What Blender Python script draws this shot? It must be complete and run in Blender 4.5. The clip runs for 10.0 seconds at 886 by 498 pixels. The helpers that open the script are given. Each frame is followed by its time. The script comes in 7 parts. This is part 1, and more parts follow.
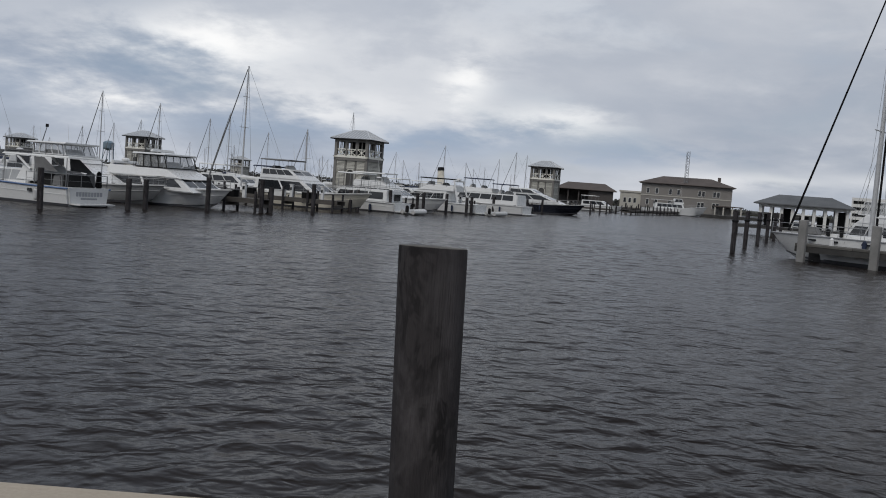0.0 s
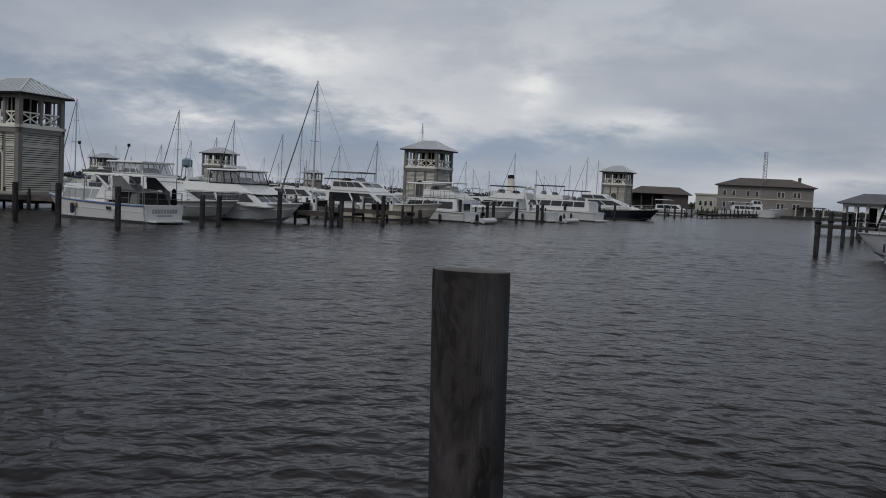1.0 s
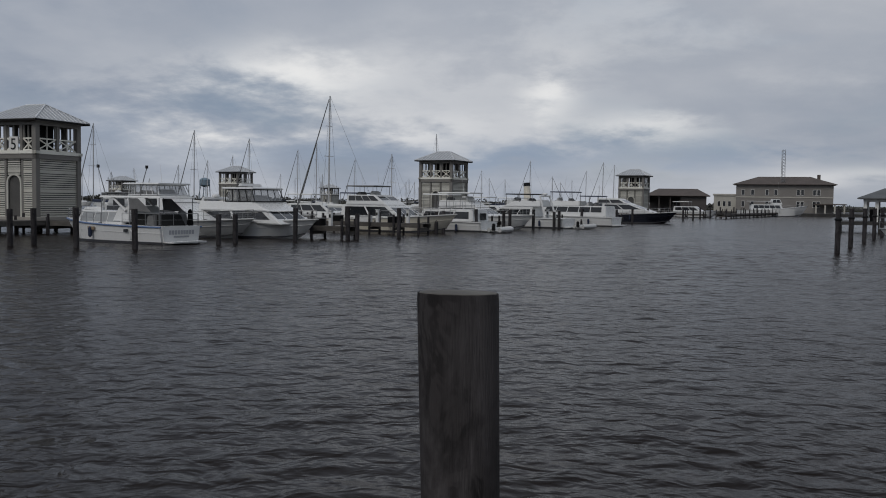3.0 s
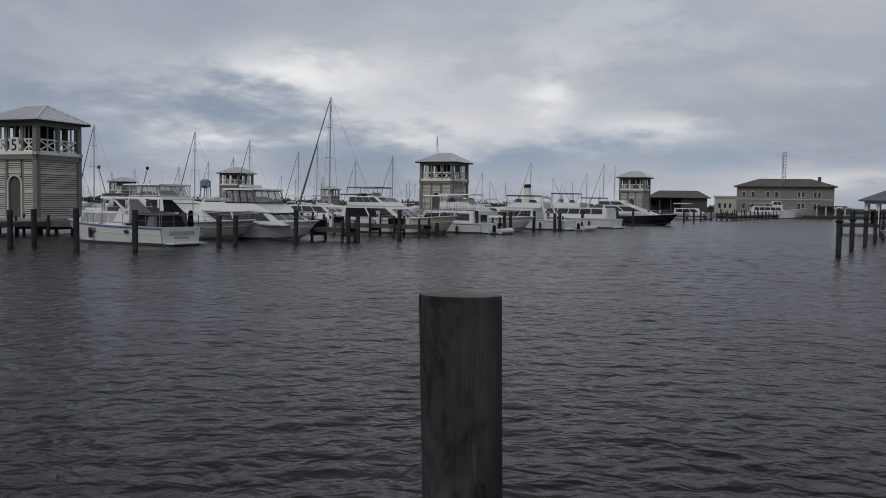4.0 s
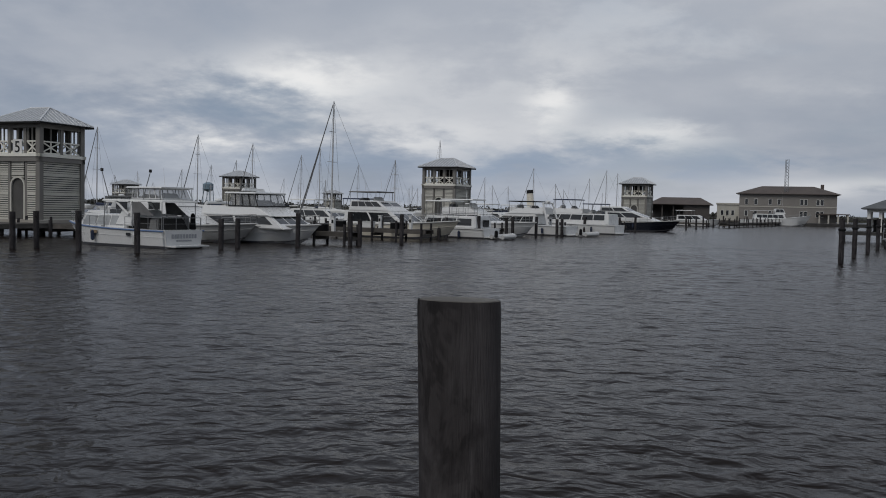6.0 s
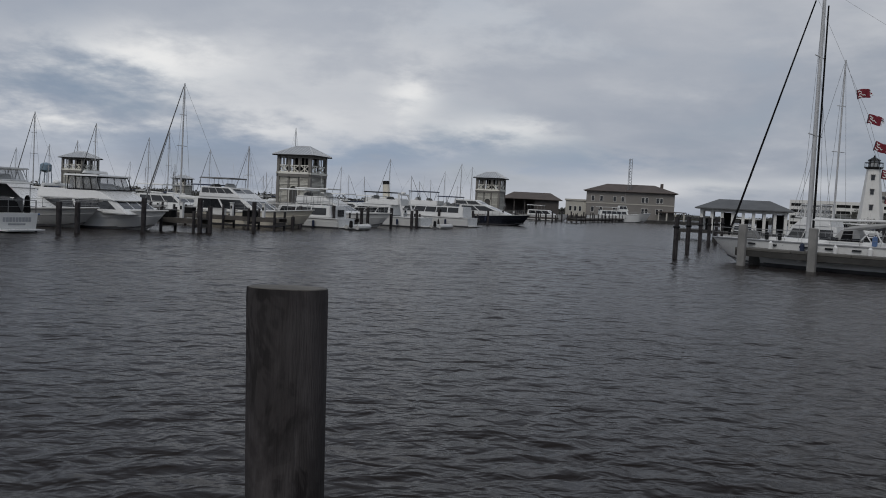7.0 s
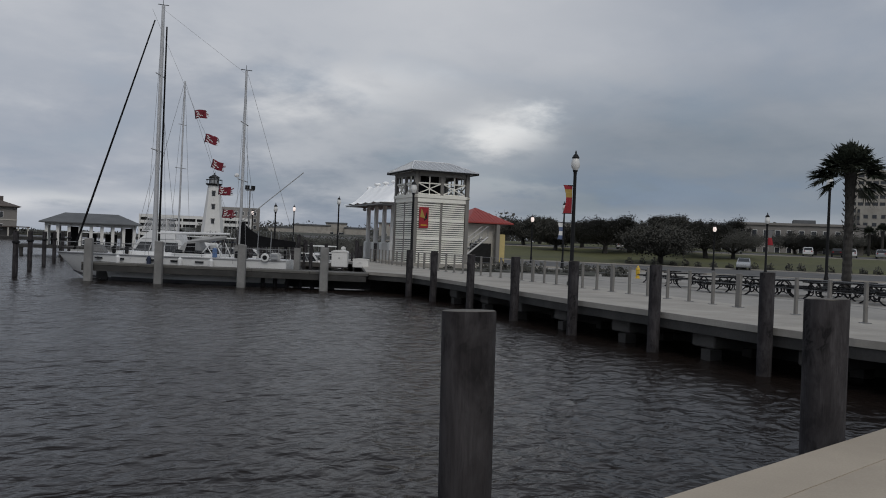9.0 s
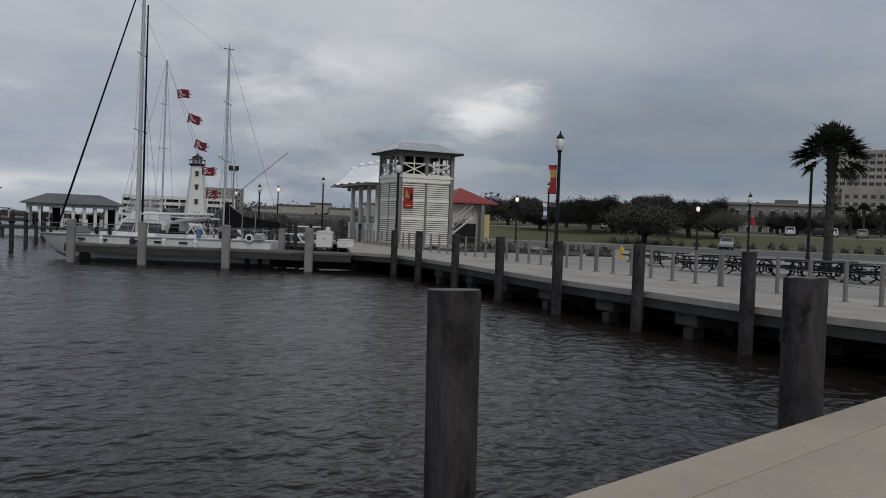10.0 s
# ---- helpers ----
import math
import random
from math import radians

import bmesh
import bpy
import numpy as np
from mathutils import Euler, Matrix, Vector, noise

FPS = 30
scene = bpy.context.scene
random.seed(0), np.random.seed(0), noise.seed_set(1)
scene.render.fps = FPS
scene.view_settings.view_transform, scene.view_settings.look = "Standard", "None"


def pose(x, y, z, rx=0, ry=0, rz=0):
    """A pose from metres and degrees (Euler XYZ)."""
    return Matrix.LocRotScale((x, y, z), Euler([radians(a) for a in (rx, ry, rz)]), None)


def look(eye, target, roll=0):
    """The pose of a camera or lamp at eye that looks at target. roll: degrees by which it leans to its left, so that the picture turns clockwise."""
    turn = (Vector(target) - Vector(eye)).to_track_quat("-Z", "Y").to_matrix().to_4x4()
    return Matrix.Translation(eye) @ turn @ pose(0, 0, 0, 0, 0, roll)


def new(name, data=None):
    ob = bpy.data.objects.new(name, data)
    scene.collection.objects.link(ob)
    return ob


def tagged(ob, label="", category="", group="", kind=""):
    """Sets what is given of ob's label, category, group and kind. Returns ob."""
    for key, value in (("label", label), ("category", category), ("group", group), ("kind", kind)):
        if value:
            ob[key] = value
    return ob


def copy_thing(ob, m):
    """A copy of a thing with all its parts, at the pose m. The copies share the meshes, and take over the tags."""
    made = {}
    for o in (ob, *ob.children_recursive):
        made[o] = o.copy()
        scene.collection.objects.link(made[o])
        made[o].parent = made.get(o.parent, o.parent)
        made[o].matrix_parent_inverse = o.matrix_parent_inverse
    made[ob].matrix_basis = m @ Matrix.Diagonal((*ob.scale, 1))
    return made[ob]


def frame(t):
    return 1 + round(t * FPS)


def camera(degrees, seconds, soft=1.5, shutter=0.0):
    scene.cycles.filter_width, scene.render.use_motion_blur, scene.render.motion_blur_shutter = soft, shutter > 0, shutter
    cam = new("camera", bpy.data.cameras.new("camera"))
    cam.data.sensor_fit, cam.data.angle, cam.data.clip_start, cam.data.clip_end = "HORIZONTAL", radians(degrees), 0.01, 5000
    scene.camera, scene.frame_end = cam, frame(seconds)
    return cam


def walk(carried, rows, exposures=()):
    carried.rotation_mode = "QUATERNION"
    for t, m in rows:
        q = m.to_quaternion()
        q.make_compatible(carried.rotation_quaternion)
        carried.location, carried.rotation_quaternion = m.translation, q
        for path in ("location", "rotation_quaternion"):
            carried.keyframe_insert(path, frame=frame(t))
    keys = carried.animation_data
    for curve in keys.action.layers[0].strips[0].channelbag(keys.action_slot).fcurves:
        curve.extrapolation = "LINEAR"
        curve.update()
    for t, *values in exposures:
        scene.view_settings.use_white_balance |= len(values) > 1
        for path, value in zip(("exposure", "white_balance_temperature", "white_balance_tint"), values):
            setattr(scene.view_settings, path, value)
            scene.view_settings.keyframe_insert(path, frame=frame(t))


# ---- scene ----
cam = camera(54.0, 10.0, soft=1.0)
PATH = [
    (0, (-0.287, -0.813, 2.823), (-0.298, 1.181, 2.681), 4.4),
    (0.5, (-0.158, -0.536, 2.849), (-0.292, 1.456, 2.733), 1.4),
    (1, (-0.158, -0.335, 2.861), (-0.336, 1.653, 2.728), 2.9),
    (1.5, (-0.089, -0.205, 2.864), (-0.313, 1.773, 2.679), 3.0),
    (2, (-0.055, -0.106, 2.877), (-0.221, 1.88, 2.711), 2.0),
    (2.5, (-0.052, -0.103, 2.894), (-0.257, 1.88, 2.728), 0.5),
    (3, (-0.038, -0.156, 2.9), (-0.26, 1.829, 2.789), 0.8),
    (4.5, (-0.055, -0.058, 2.892), (-0.278, 1.927, 2.788), 0.9),
    (5, (-0.05, -0.028, 2.888), (-0.266, 1.958, 2.793), 0.7),
    (6.5, (-0.025, -0.158, 2.9), (-0.248, 1.827, 2.803), 1.8),
    (7, (0.075, -0.232, 2.906), (0.178, 1.762, 2.8), 2.8),
    (7.2, (0.147, -0.182, 2.901), (0.636, 1.754, 2.789), 3.7),
    (7.3, (0.18, -0.139, 2.903), (0.875, 1.734, 2.816), 3.5),
    (7.4, (0.215, -0.07, 2.904), (1.151, 1.697, 2.866), 3.0),
    (7.5, (0.285, -0.051, 2.904), (1.394, 1.613, 2.896), 2.3),
    (8, (0.398, -0.011, 2.899), (1.772, 1.442, 2.906), 2.8),
    (8.5, (0.431, 0.005, 2.892), (1.816, 1.447, 2.897), 2.7),
    (9, (0.452, 0.013, 2.902), (1.836, 1.457, 2.894), 2.3),
    (9.5, (0.424, -0.016, 2.902), (1.815, 1.421, 2.861), 2.0),
    (10, (0.403, -0.032, 2.9), (1.813, 1.386, 2.848), 2.2),
]
walk(cam, [(t, look(eye, target, roll)) for t, eye, target, roll in PATH], exposures=[(0.0, 0.1), (0.5, -0.2), (1.2, -0.2), (2.5, -0.22), (4.5, -0.15), (7.0, -0.18), (7.5, -0.25), (8.0, -0.29), (8.5, -0.29), (9.0, -0.13), (10.0, -0.1)])

# ---- light: overcast harbour sky with broken cloud, weak wide sun ----
SUN_AZ, SUN_EL = 205.0, 46.0
world = bpy.data.worlds.new("sky")
scene.world = world
world.use_nodes = True
wt = world.node_tree
wt.nodes.clear()


def wmath(op, a, b=None, c=None, clamp=False):
    n = wt.nodes.new("ShaderNodeMath")
    n.operation, n.use_clamp = op, clamp
    for i, v in enumerate((a, b, c)):
        if v is None:
            continue
        if isinstance(v, (int, float)):
            n.inputs[i].default_value = v
        else:
            wt.links.new(v, n.inputs[i])
    return n.outputs[0]


def wmix(fac, a, b):
    n = wt.nodes.new("ShaderNodeMix")
    n.data_type = "RGBA"
    for i, v in ((0, fac), (6, a), (7, b)):
        if isinstance(v, (int, float)):
            n.inputs[i].default_value = v
        elif isinstance(v, tuple):
            n.inputs[i].default_value = (*v, 1)
        else:
            wt.links.new(v, n.inputs[i])
    return n.outputs[2]


def wramp(fac, stops):
    n = wt.nodes.new("ShaderNodeValToRGB")
    while len(n.color_ramp.elements) < len(stops):
        n.color_ramp.elements.new(0.5)
    for e, (p, v) in zip(n.color_ramp.elements, stops):
        e.position, e.color = p, (v, v, v, 1)
    wt.links.new(fac, n.inputs[0])
    return n.outputs[0]


tc_w = wt.nodes.new("ShaderNodeTexCoord")
sep = wt.nodes.new("ShaderNodeSeparateXYZ")
wt.links.new(tc_w.outputs["Generated"], sep.inputs[0])
dx, dy, dz = sep.outputs
# cloud layer as a flat sheet overhead, seen in perspective
up = wmath("MAXIMUM", dz, 0.0)
lift = wmath("ADD", up, 0.24)
px, py = wmath("DIVIDE", dx, lift), wmath("DIVIDE", dy, lift)
comb = wt.nodes.new("ShaderNodeCombineXYZ")
wt.links.new(px, comb.inputs[0])
wt.links.new(py, comb.inputs[1])


def cloud(scale, detail, rough, distortion, seed):
    n = wt.nodes.new("ShaderNodeTexNoise")
    n.noise_dimensions = "4D"
    wt.links.new(comb.outputs[0], n.inputs["Vector"])
    n.inputs["W"].default_value = seed
    n.inputs["Scale"].default_value, n.inputs["Detail"].default_value = scale, detail
    n.inputs["Roughness"].default_value, n.inputs["Distortion"].default_value = rough, distortion
    return n.outputs["Fac"]


big = cloud(0.55, 5, 0.5, 0.2, 3.1)
mid = cloud(1.7, 8, 0.55, 0.25, 7.7)
fine = cloud(4.5, 8, 0.6, 0.2, 1.3)


def gap(az, el, w_az, w_el, amount):
    """A soft thin spot of the cloud cover at a compass bearing and height in degrees, ragged by the noise."""
    c = Vector((math.sin(radians(az)) * math.cos(radians(el)), math.cos(radians(az)) * math.cos(radians(el)), math.sin(radians(el))))
    side = Vector((math.cos(radians(az)), -math.sin(radians(az)), 0))
    upv = side.cross(c)
    out = []
    for axis, w in ((side, w_az), (upv, w_el)):
        n = wt.nodes.new("ShaderNodeVectorMath")
        n.operation = "DOT_PRODUCT"
        wt.links.new(tc_w.outputs["Generated"], n.inputs[0])
        n.inputs[1].default_value = axis
        wob = wmath("MULTIPLY_ADD", wmath("ADD", wmath("MULTIPLY", mid, 0.6), wmath("MULTIPLY", fine, 0.4)), radians(w) * 6.5, radians(w) * -3.25)
        v = wmath("DIVIDE", wmath("ADD", n.outputs["Value"], wob), radians(w))
        out.append(wmath("MULTIPLY", v, v))
    n = wt.nodes.new("ShaderNodeVectorMath")
    n.operation = "DOT_PRODUCT"
    wt.links.new(tc_w.outputs["Generated"], n.inputs[0])
    n.inputs[1].default_value = c
    front = wmath("GREATER_THAN", n.outputs["Value"], 0.2)
    r = wmath("ADD", out[0], out[1])
    return wmath("MULTIPLY", wmath("MULTIPLY", wmath("EXPONENT", wmath("MULTIPLY", r, -1.0)), front), amount)


light_spots = None
for spot in ((-21, 7.0, 12, 2.6, 0.16), (-17.0, 7.6, 5.4, 2.0, 0.56), (0.3, 6.9, 1.5, 1.5, 0.5), (5.8, 4.6, 4, 1.0, 0.5), (-6, 4.8, 6, 1.2, 0.3),
             (-5, 8.5, 13, 4.0, 0.32), (18, 1.8, 5, 0.45, 0.30), (26, 2.2, 4, 0.5, 0.28), (37, 10, 5, 1.5, 0.26), (46.4, 7.1, 3.0, 1.5, 0.62), (43, 3.4, 6, 1.2, 0.2), (37, 6.5, 8, 3.0, 0.12), (60, 2.2, 12, 0.7, 0.10), (43, 12, 13, 4.0, 0.16)):
    g = gap(*spot)
    light_spots = g if light_spots is None else wmath("ADD", light_spots, g)

tone = wmath("ADD", wmath("MULTIPLY", big, 0.55), wmath("ADD", wmath("MULTIPLY", mid, 0.35), wmath("MULTIPLY", fine, 0.10)))
tone = wramp(tone, ((0.34, 0.12), (0.46, 0.34), (0.56, 0.63), (0.68, 0.94)))
cloud_col = wmix(tone, (0.185, 0.245, 0.35), (0.69, 0.70, 0.73))
# the cover is heavier and greyer inland, towards the east side
east = wramp(wmath("MULTIPLY_ADD", dx, 0.5, 0.5), ((0.45, 0.0), (0.98, 1.0)))
low_band = wramp(dz, ((0.015, 0.25), (0.05, 1.0), (0.13, 0.85), (0.22, 0.0)))
cloud_col = wmix(wmath("MULTIPLY", east, 0.35), cloud_col, wmix(tone, (0.17, 0.21, 0.255), (0.47, 0.485, 0.52)))
cloud_col = wmix(wmath("MULTIPLY", wmath("MULTIPLY", wramp(wmath("MULTIPLY_ADD", dx, 0.5, 0.5), ((0.70, 0.0), (0.92, 1.0))), low_band), 0.88), cloud_col, wmix(tone, (0.095, 0.14, 0.19), (0.29, 0.325, 0.37)))
cloud_col = wmix(wmath("MINIMUM", light_spots, 1.0), cloud_col, (1.05, 1.04, 1.02))
# low blue-grey breaks in the cover
blue_spots = None
for spot in ((-26, 4.0, 8, 1.6, 0.25), (-13, 3.0, 6, 1.0, 0.4), (-2, 3.0, 5, 1.0, 0.6), (9, 2.8, 6, 0.9, 0.5), (58, 4.0, 9, 1.4, 0.35)):
    g = gap(*spot)
    blue_spots = g if blue_spots is None else wmath("ADD", blue_spots, g)
cloud_col = wmix(wmath("MINIMUM", blue_spots, 1.0), cloud_col, (0.225, 0.315, 0.45))
# the blue seen through the thinnest cover
sky = wt.nodes.new("ShaderNodeTexSky")
sky.sky_type, sky.sun_disc = "NISHITA", False
sky.sun_elevation, sky.sun_rotation = radians(SUN_EL), radians(SUN_AZ)
thin = wmath("MULTIPLY", wramp(mid, ((0.30, 1.0), (0.48, 0.0))), 0.12)
skycol = wt.nodes.new("ShaderNodeVectorMath")
skycol.operation = "SCALE"
wt.links.new(sky.outputs[0], skycol.inputs[0])
skycol.inputs["Scale"].default_value = 0.10
final = wmix(thin, cloud_col, skycol.outputs[0])
bg = wt.nodes.new("ShaderNodeBackground")
bg.inputs[1].default_value = 1.0
wt.links.new(final, bg.inputs[0])
wo = wt.nodes.new("ShaderNodeOutputWorld")
wt.links.new(bg.outputs[0], wo.inputs[0])

sun_data = bpy.data.lights.new("sun", "SUN")
sun_data.energy, sun_data.angle, sun_data.color = 1.15, radians(30), (1.0, 0.96, 0.9)
sun = new("sun", sun_data)
a_s, e_s = radians(SUN_AZ), radians(SUN_EL)
sun.matrix_world = look((300 * math.sin(a_s) * math.cos(e_s), 300 * math.cos(a_s) * math.cos(e_s), 300 * math.sin(e_s)), (0, 0, 0))


# ---- materials ----
def material(name, color, rough=0.6, metal=0.0, vary=0.25, scale=3.0, fine=40.0, bump=0.15, stretch=(1, 1, 1), dark=None, stain=0.0, spread=0.0, spec=0.5, span=(0.3, 0.7)):
    """A procedural surface: two scales of noise in its colour, streaks or stains, fine relief."""
    m = bpy.data.materials.new(name)
    m.use_nodes = True
    t = m.node_tree
    b = t.nodes["Principled BSDF"]
    co = t.nodes.new("ShaderNodeTexCoord")
    mp = t.nodes.new("ShaderNodeMapping")
    mp.inputs["Scale"].default_value = stretch
    t.links.new(co.outputs["Object"], mp.inputs[0])
    info = t.nodes.new("ShaderNodeObjectInfo")

    def nz(s, d):
        n = t.nodes.new("ShaderNodeTexNoise")
        n.noise_dimensions = "4D"
        n.inputs["Scale"].default_value, n.inputs["Detail"].default_value, n.inputs["Roughness"].default_value = s, d, 0.6
        t.links.new(mp.outputs[0], n.inputs["Vector"])
        k = t.nodes.new("ShaderNodeMath")
        k.operation = "MULTIPLY"
        k.inputs[1].default_value = 17.0
        t.links.new(info.outputs["Random"], k.inputs[0])
        t.links.new(k.outputs[0], n.inputs["W"])
        return n.outputs["Fac"]

    def mixc(f, a, c):
        n = t.nodes.new("ShaderNodeMix")
        n.data_type = "RGBA"
        for i, v in ((0, f), (6, a), (7, c)):
            if isinstance(v, tuple):
                n.inputs[i].default_value = (*v, 1)
            elif isinstance(v, float):
                n.inputs[i].default_value = v
            else:
                t.links.new(v, n.inputs[i])
        return n.outputs[2]

    def ramp(f, lo, hi, top=1.0):
        n = t.nodes.new("ShaderNodeMapRange")
        n.inputs[1].default_value, n.inputs[2].default_value, n.inputs[4].default_value = lo, hi, top
        t.links.new(f, n.inputs[0])
        return n.outputs[0]

    big_n, small_n = nz(scale, 6), nz(fine, 4)
    dk = dark or tuple(c * (1 - vary * 1.6) for c in color)
    lt = tuple(min(1, c * (1 + vary * 0.55)) for c in color)
    col = mixc(ramp(big_n, *span), dk if vary > 0.18 or dark else tuple(c * (1 - vary) for c in color), lt)
    col = mixc(ramp(small_n, 0.35, 0.7, 0.45), col, tuple(c * 0.72 for c in color))
    if stain:
        col = mixc(ramp(nz(scale * 0.35, 7), 0.5, 0.68, stain), col, tuple(c * 0.45 for c in color))
    if spread:
        hv = t.nodes.new("ShaderNodeHueSaturation")
        t.links.new(col, hv.inputs["Color"])
        r = t.nodes.new("ShaderNodeMapRange")
        r.inputs[3].default_value, r.inputs[4].default_value = 1 - spread, 1 + spread
        t.links.new(info.outputs["Random"], r.inputs[0])
        t.links.new(r.outputs[0], hv.inputs["Value"])
        col = hv.outputs[0]
    t.links.new(col, b.inputs["Base Color"])
    rr = ramp(small_n, 0.2, 0.8, min(1, rough + 0.12))
    t.nodes[-1].inputs[3].default_value = max(0.02, rough - 0.1)
    t.links.new(rr, b.inputs["Roughness"])
    b.inputs["Metallic"].default_value = metal
    b.inputs["Specular IOR Level"].default_value = spec
    if bump:
        bp = t.nodes.new("ShaderNodeBump")
        bp.inputs["Strength"].default_value, bp.inputs["Distance"].default_value = bump, 0.02
        t.links.new(small_n, bp.inputs["Height"])
        t.links.new(bp.outputs[0], b.inputs["Normal"])
    return m


M = {}


def pile_timber():
    """Weathered pile: grey upright grain, worn arcs and brown-black patches."""
    m = bpy.data.materials.new("weathered_pile")
    m.use_nodes = True
    t = m.node_tree
    b = t.nodes["Principled BSDF"]
    co, info = t.nodes.new("ShaderNodeTexCoord"), t.nodes.new("ShaderNodeObjectInfo")
    w = t.nodes.new("ShaderNodeMath")
    w.operation = "MULTIPLY"
    w.inputs[1].default_value = 23.0
    t.links.new(info.outputs["Random"], w.inputs[0])

    def nz(stretch, scale, detail, lo, hi, twist=0.0):
        mp = t.nodes.new("ShaderNodeMapping")
        mp.inputs["Scale"].default_value = stretch
        t.links.new(co.outputs["Object"], mp.inputs[0])
        n = t.nodes.new("ShaderNodeTexNoise")
        n.noise_dimensions = "4D"
        n.inputs["Scale"].default_value, n.inputs["Detail"].default_value, n.inputs["Roughness"].default_value, n.inputs["Distortion"].default_value = scale, detail, 0.62, twist
        t.links.new(mp.outputs[0], n.inputs["Vector"])
        t.links.new(w.outputs[0], n.inputs["W"])
        r = t.nodes.new("ShaderNodeMapRange")
        r.inputs[1].default_value, r.inputs[2].default_value = lo, hi
        t.links.new(n.outputs["Fac"], r.inputs[0])
        return r.outputs[0]

    def mixc(f, a, c):
        n = t.nodes.new("ShaderNodeMix")
        n.data_type = "RGBA"
        t.links.new(f, n.inputs[0])
        for i, v in ((6, a), (7, c)):
            if isinstance(v, tuple):
                n.inputs[i].default_value = (*v, 1)
            else:
                t.links.new(v, n.inputs[i])
        return n.outputs[2]

    grain = nz((5, 5, 0.5), 3.0, 6, 0.34, 0.66, 0.5)
    thread = nz((22, 22, 1.1), 5.0, 4, 0.32, 0.7)
    patch = nz((1.5, 1.5, 0.75), 2.9, 5, 0.44, 0.60, 0.6)
    wet = nz((2.6, 2.6, 0.8), 2.1, 5, 0.46, 0.62, 0.4)
    arcs = nz((3.0, 3.0, 2.2), 1.7, 2, 0.46, 0.54, 2.4)
    col = mixc(grain, (0.0380, 0.0356, 0.0381), (0.0760, 0.0703, 0.0735))
    col = mixc(thread, col, mixc(grain, (0.0333, 0.0303, 0.0316), (0.0532, 0.0490, 0.0512)))
    col = mixc(patch, col, mixc(thread, (0.0190, 0.0169, 0.0186), (0.0304, 0.0276, 0.0288)))
    col = mixc(wet, col, mixc(arcs, (0.0114, 0.0102, 0.0112), (0.0323, 0.0294, 0.0307)))
    t.links.new(col, b.inputs["Base Color"])
    b.inputs["Roughness"].default_value = 0.88
    b.inputs["Specular IOR Level"].default_value = 0.25
    bp = t.nodes.new("ShaderNodeBump")
    bp.inputs["Strength"].default_value, bp.inputs["Distance"].default_value = 0.5, 0.010
    t.links.new(thread, bp.inputs["Height"])
    t.links.new(bp.outputs[0], b.inputs["Normal"])
    return m


M["pile"] = pile_timber()
M["pile_end"] = material("pile_end_grain", (0.155, 0.145, 0.13), 0.9, vary=0.4, scale=6, fine=60, bump=0.5)
M["concrete_warm"] = material("pier_concrete", (0.41, 0.35, 0.275), 0.85, vary=0.17, scale=0.9, fine=60, bump=0.14, stain=0.30)
M["concrete"] = material("grey_concrete", (0.375, 0.35, 0.31), 0.88, vary=0.2, scale=0.7, fine=20, bump=0.25, stain=0.4)
# stained concrete, darkened to carry the shade under decks and docks
M["concrete_dark"] = material("stained_shaded_concrete", (0.050, 0.048, 0.045), 0.8, vary=0.35, scale=1.2, fine=14, bump=0.3, stain=0.5)
M["timber"] = material("dock_timber", (0.105, 0.095, 0.085), 0.85, vary=0.35, scale=1.5, fine=22, bump=0.4, stretch=(1, 1, 3), stain=0.4, spread=0.15)
M["siding"] = material("cream_siding", (0.82, 0.80, 0.72), 0.6, vary=0.1, scale=0.6, fine=12, bump=0.05, stain=0.12)
# door grey taken darker to carry the shade of the recess
M["arch_door"] = material("grey_arch_door_shaded", (0.085, 0.082, 0.078), 0.8, vary=0.2, scale=1, fine=12, bump=0.1)
M["siding_worn"] = material("worn_cream_siding", (0.56, 0.545, 0.485), 0.65, vary=0.12, scale=0.6, fine=12, bump=0.05, stain=0.2)
M["trim"] = material("taupe_trim", (0.19, 0.18, 0.165), 0.65, vary=0.12, scale=0.8, fine=20, bump=0.05)
M["white"] = material("white_paint", (0.72, 0.71, 0.68), 0.5, vary=0.07, scale=0.7, fine=14, bump=0.03, stain=0.1)
# near-black for the eave edge and for shade painted into interiors
M["shade_in"] = material("shade_and_dark_trim", (0.020, 0.020, 0.020), 0.85, vary=0.2, bump=0, spec=0.15)
M["metal_roof"] = material("galvanised_roof", (0.47, 0.48, 0.49), 0.45, metal=0.35, vary=0.12, scale=0.9, fine=9, bump=0.05, stain=0.2)
M["roof_seam"] = material("bright_roof_seam", (0.72, 0.73, 0.74), 0.4, metal=0.2, vary=0.1, scale=0.9, fine=9, bump=0.03)
M["steel"] = material("grey_steel", (0.30, 0.30, 0.30), 0.45, metal=0.8, vary=0.1, scale=3, fine=40, bump=0.05)
M["black"] = material("black_paint", (0.012, 0.012, 0.013), 0.5, vary=0.2, scale=4, fine=40, bump=0.05, spec=0.2)
M["alu"] = material("mast_aluminium", (0.55, 0.55, 0.55), 0.4, metal=0.5, vary=0.1, scale=0.6, fine=12, bump=0.02)


# ---- mesh helpers ----
def thing(name, label="", category="", group="", kind="", at=None):
    ob = new(name)
    ob.empty_display_size = 0.2
    if at is not None:
        ob.matrix_basis = at
    return tagged(ob, label, category, group, kind)


def mesh_of(name, bm, mat, smooth=False):
    bmesh.ops.recalc_face_normals(bm, faces=bm.faces)
    me = bpy.data.meshes.new(name)
    bm.to_mesh(me)
    bm.free()
    me.materials.append(mat)
    if smooth:
        me.shade_smooth()
        me.set_sharp_from_angle(angle=radians(40))
    return me


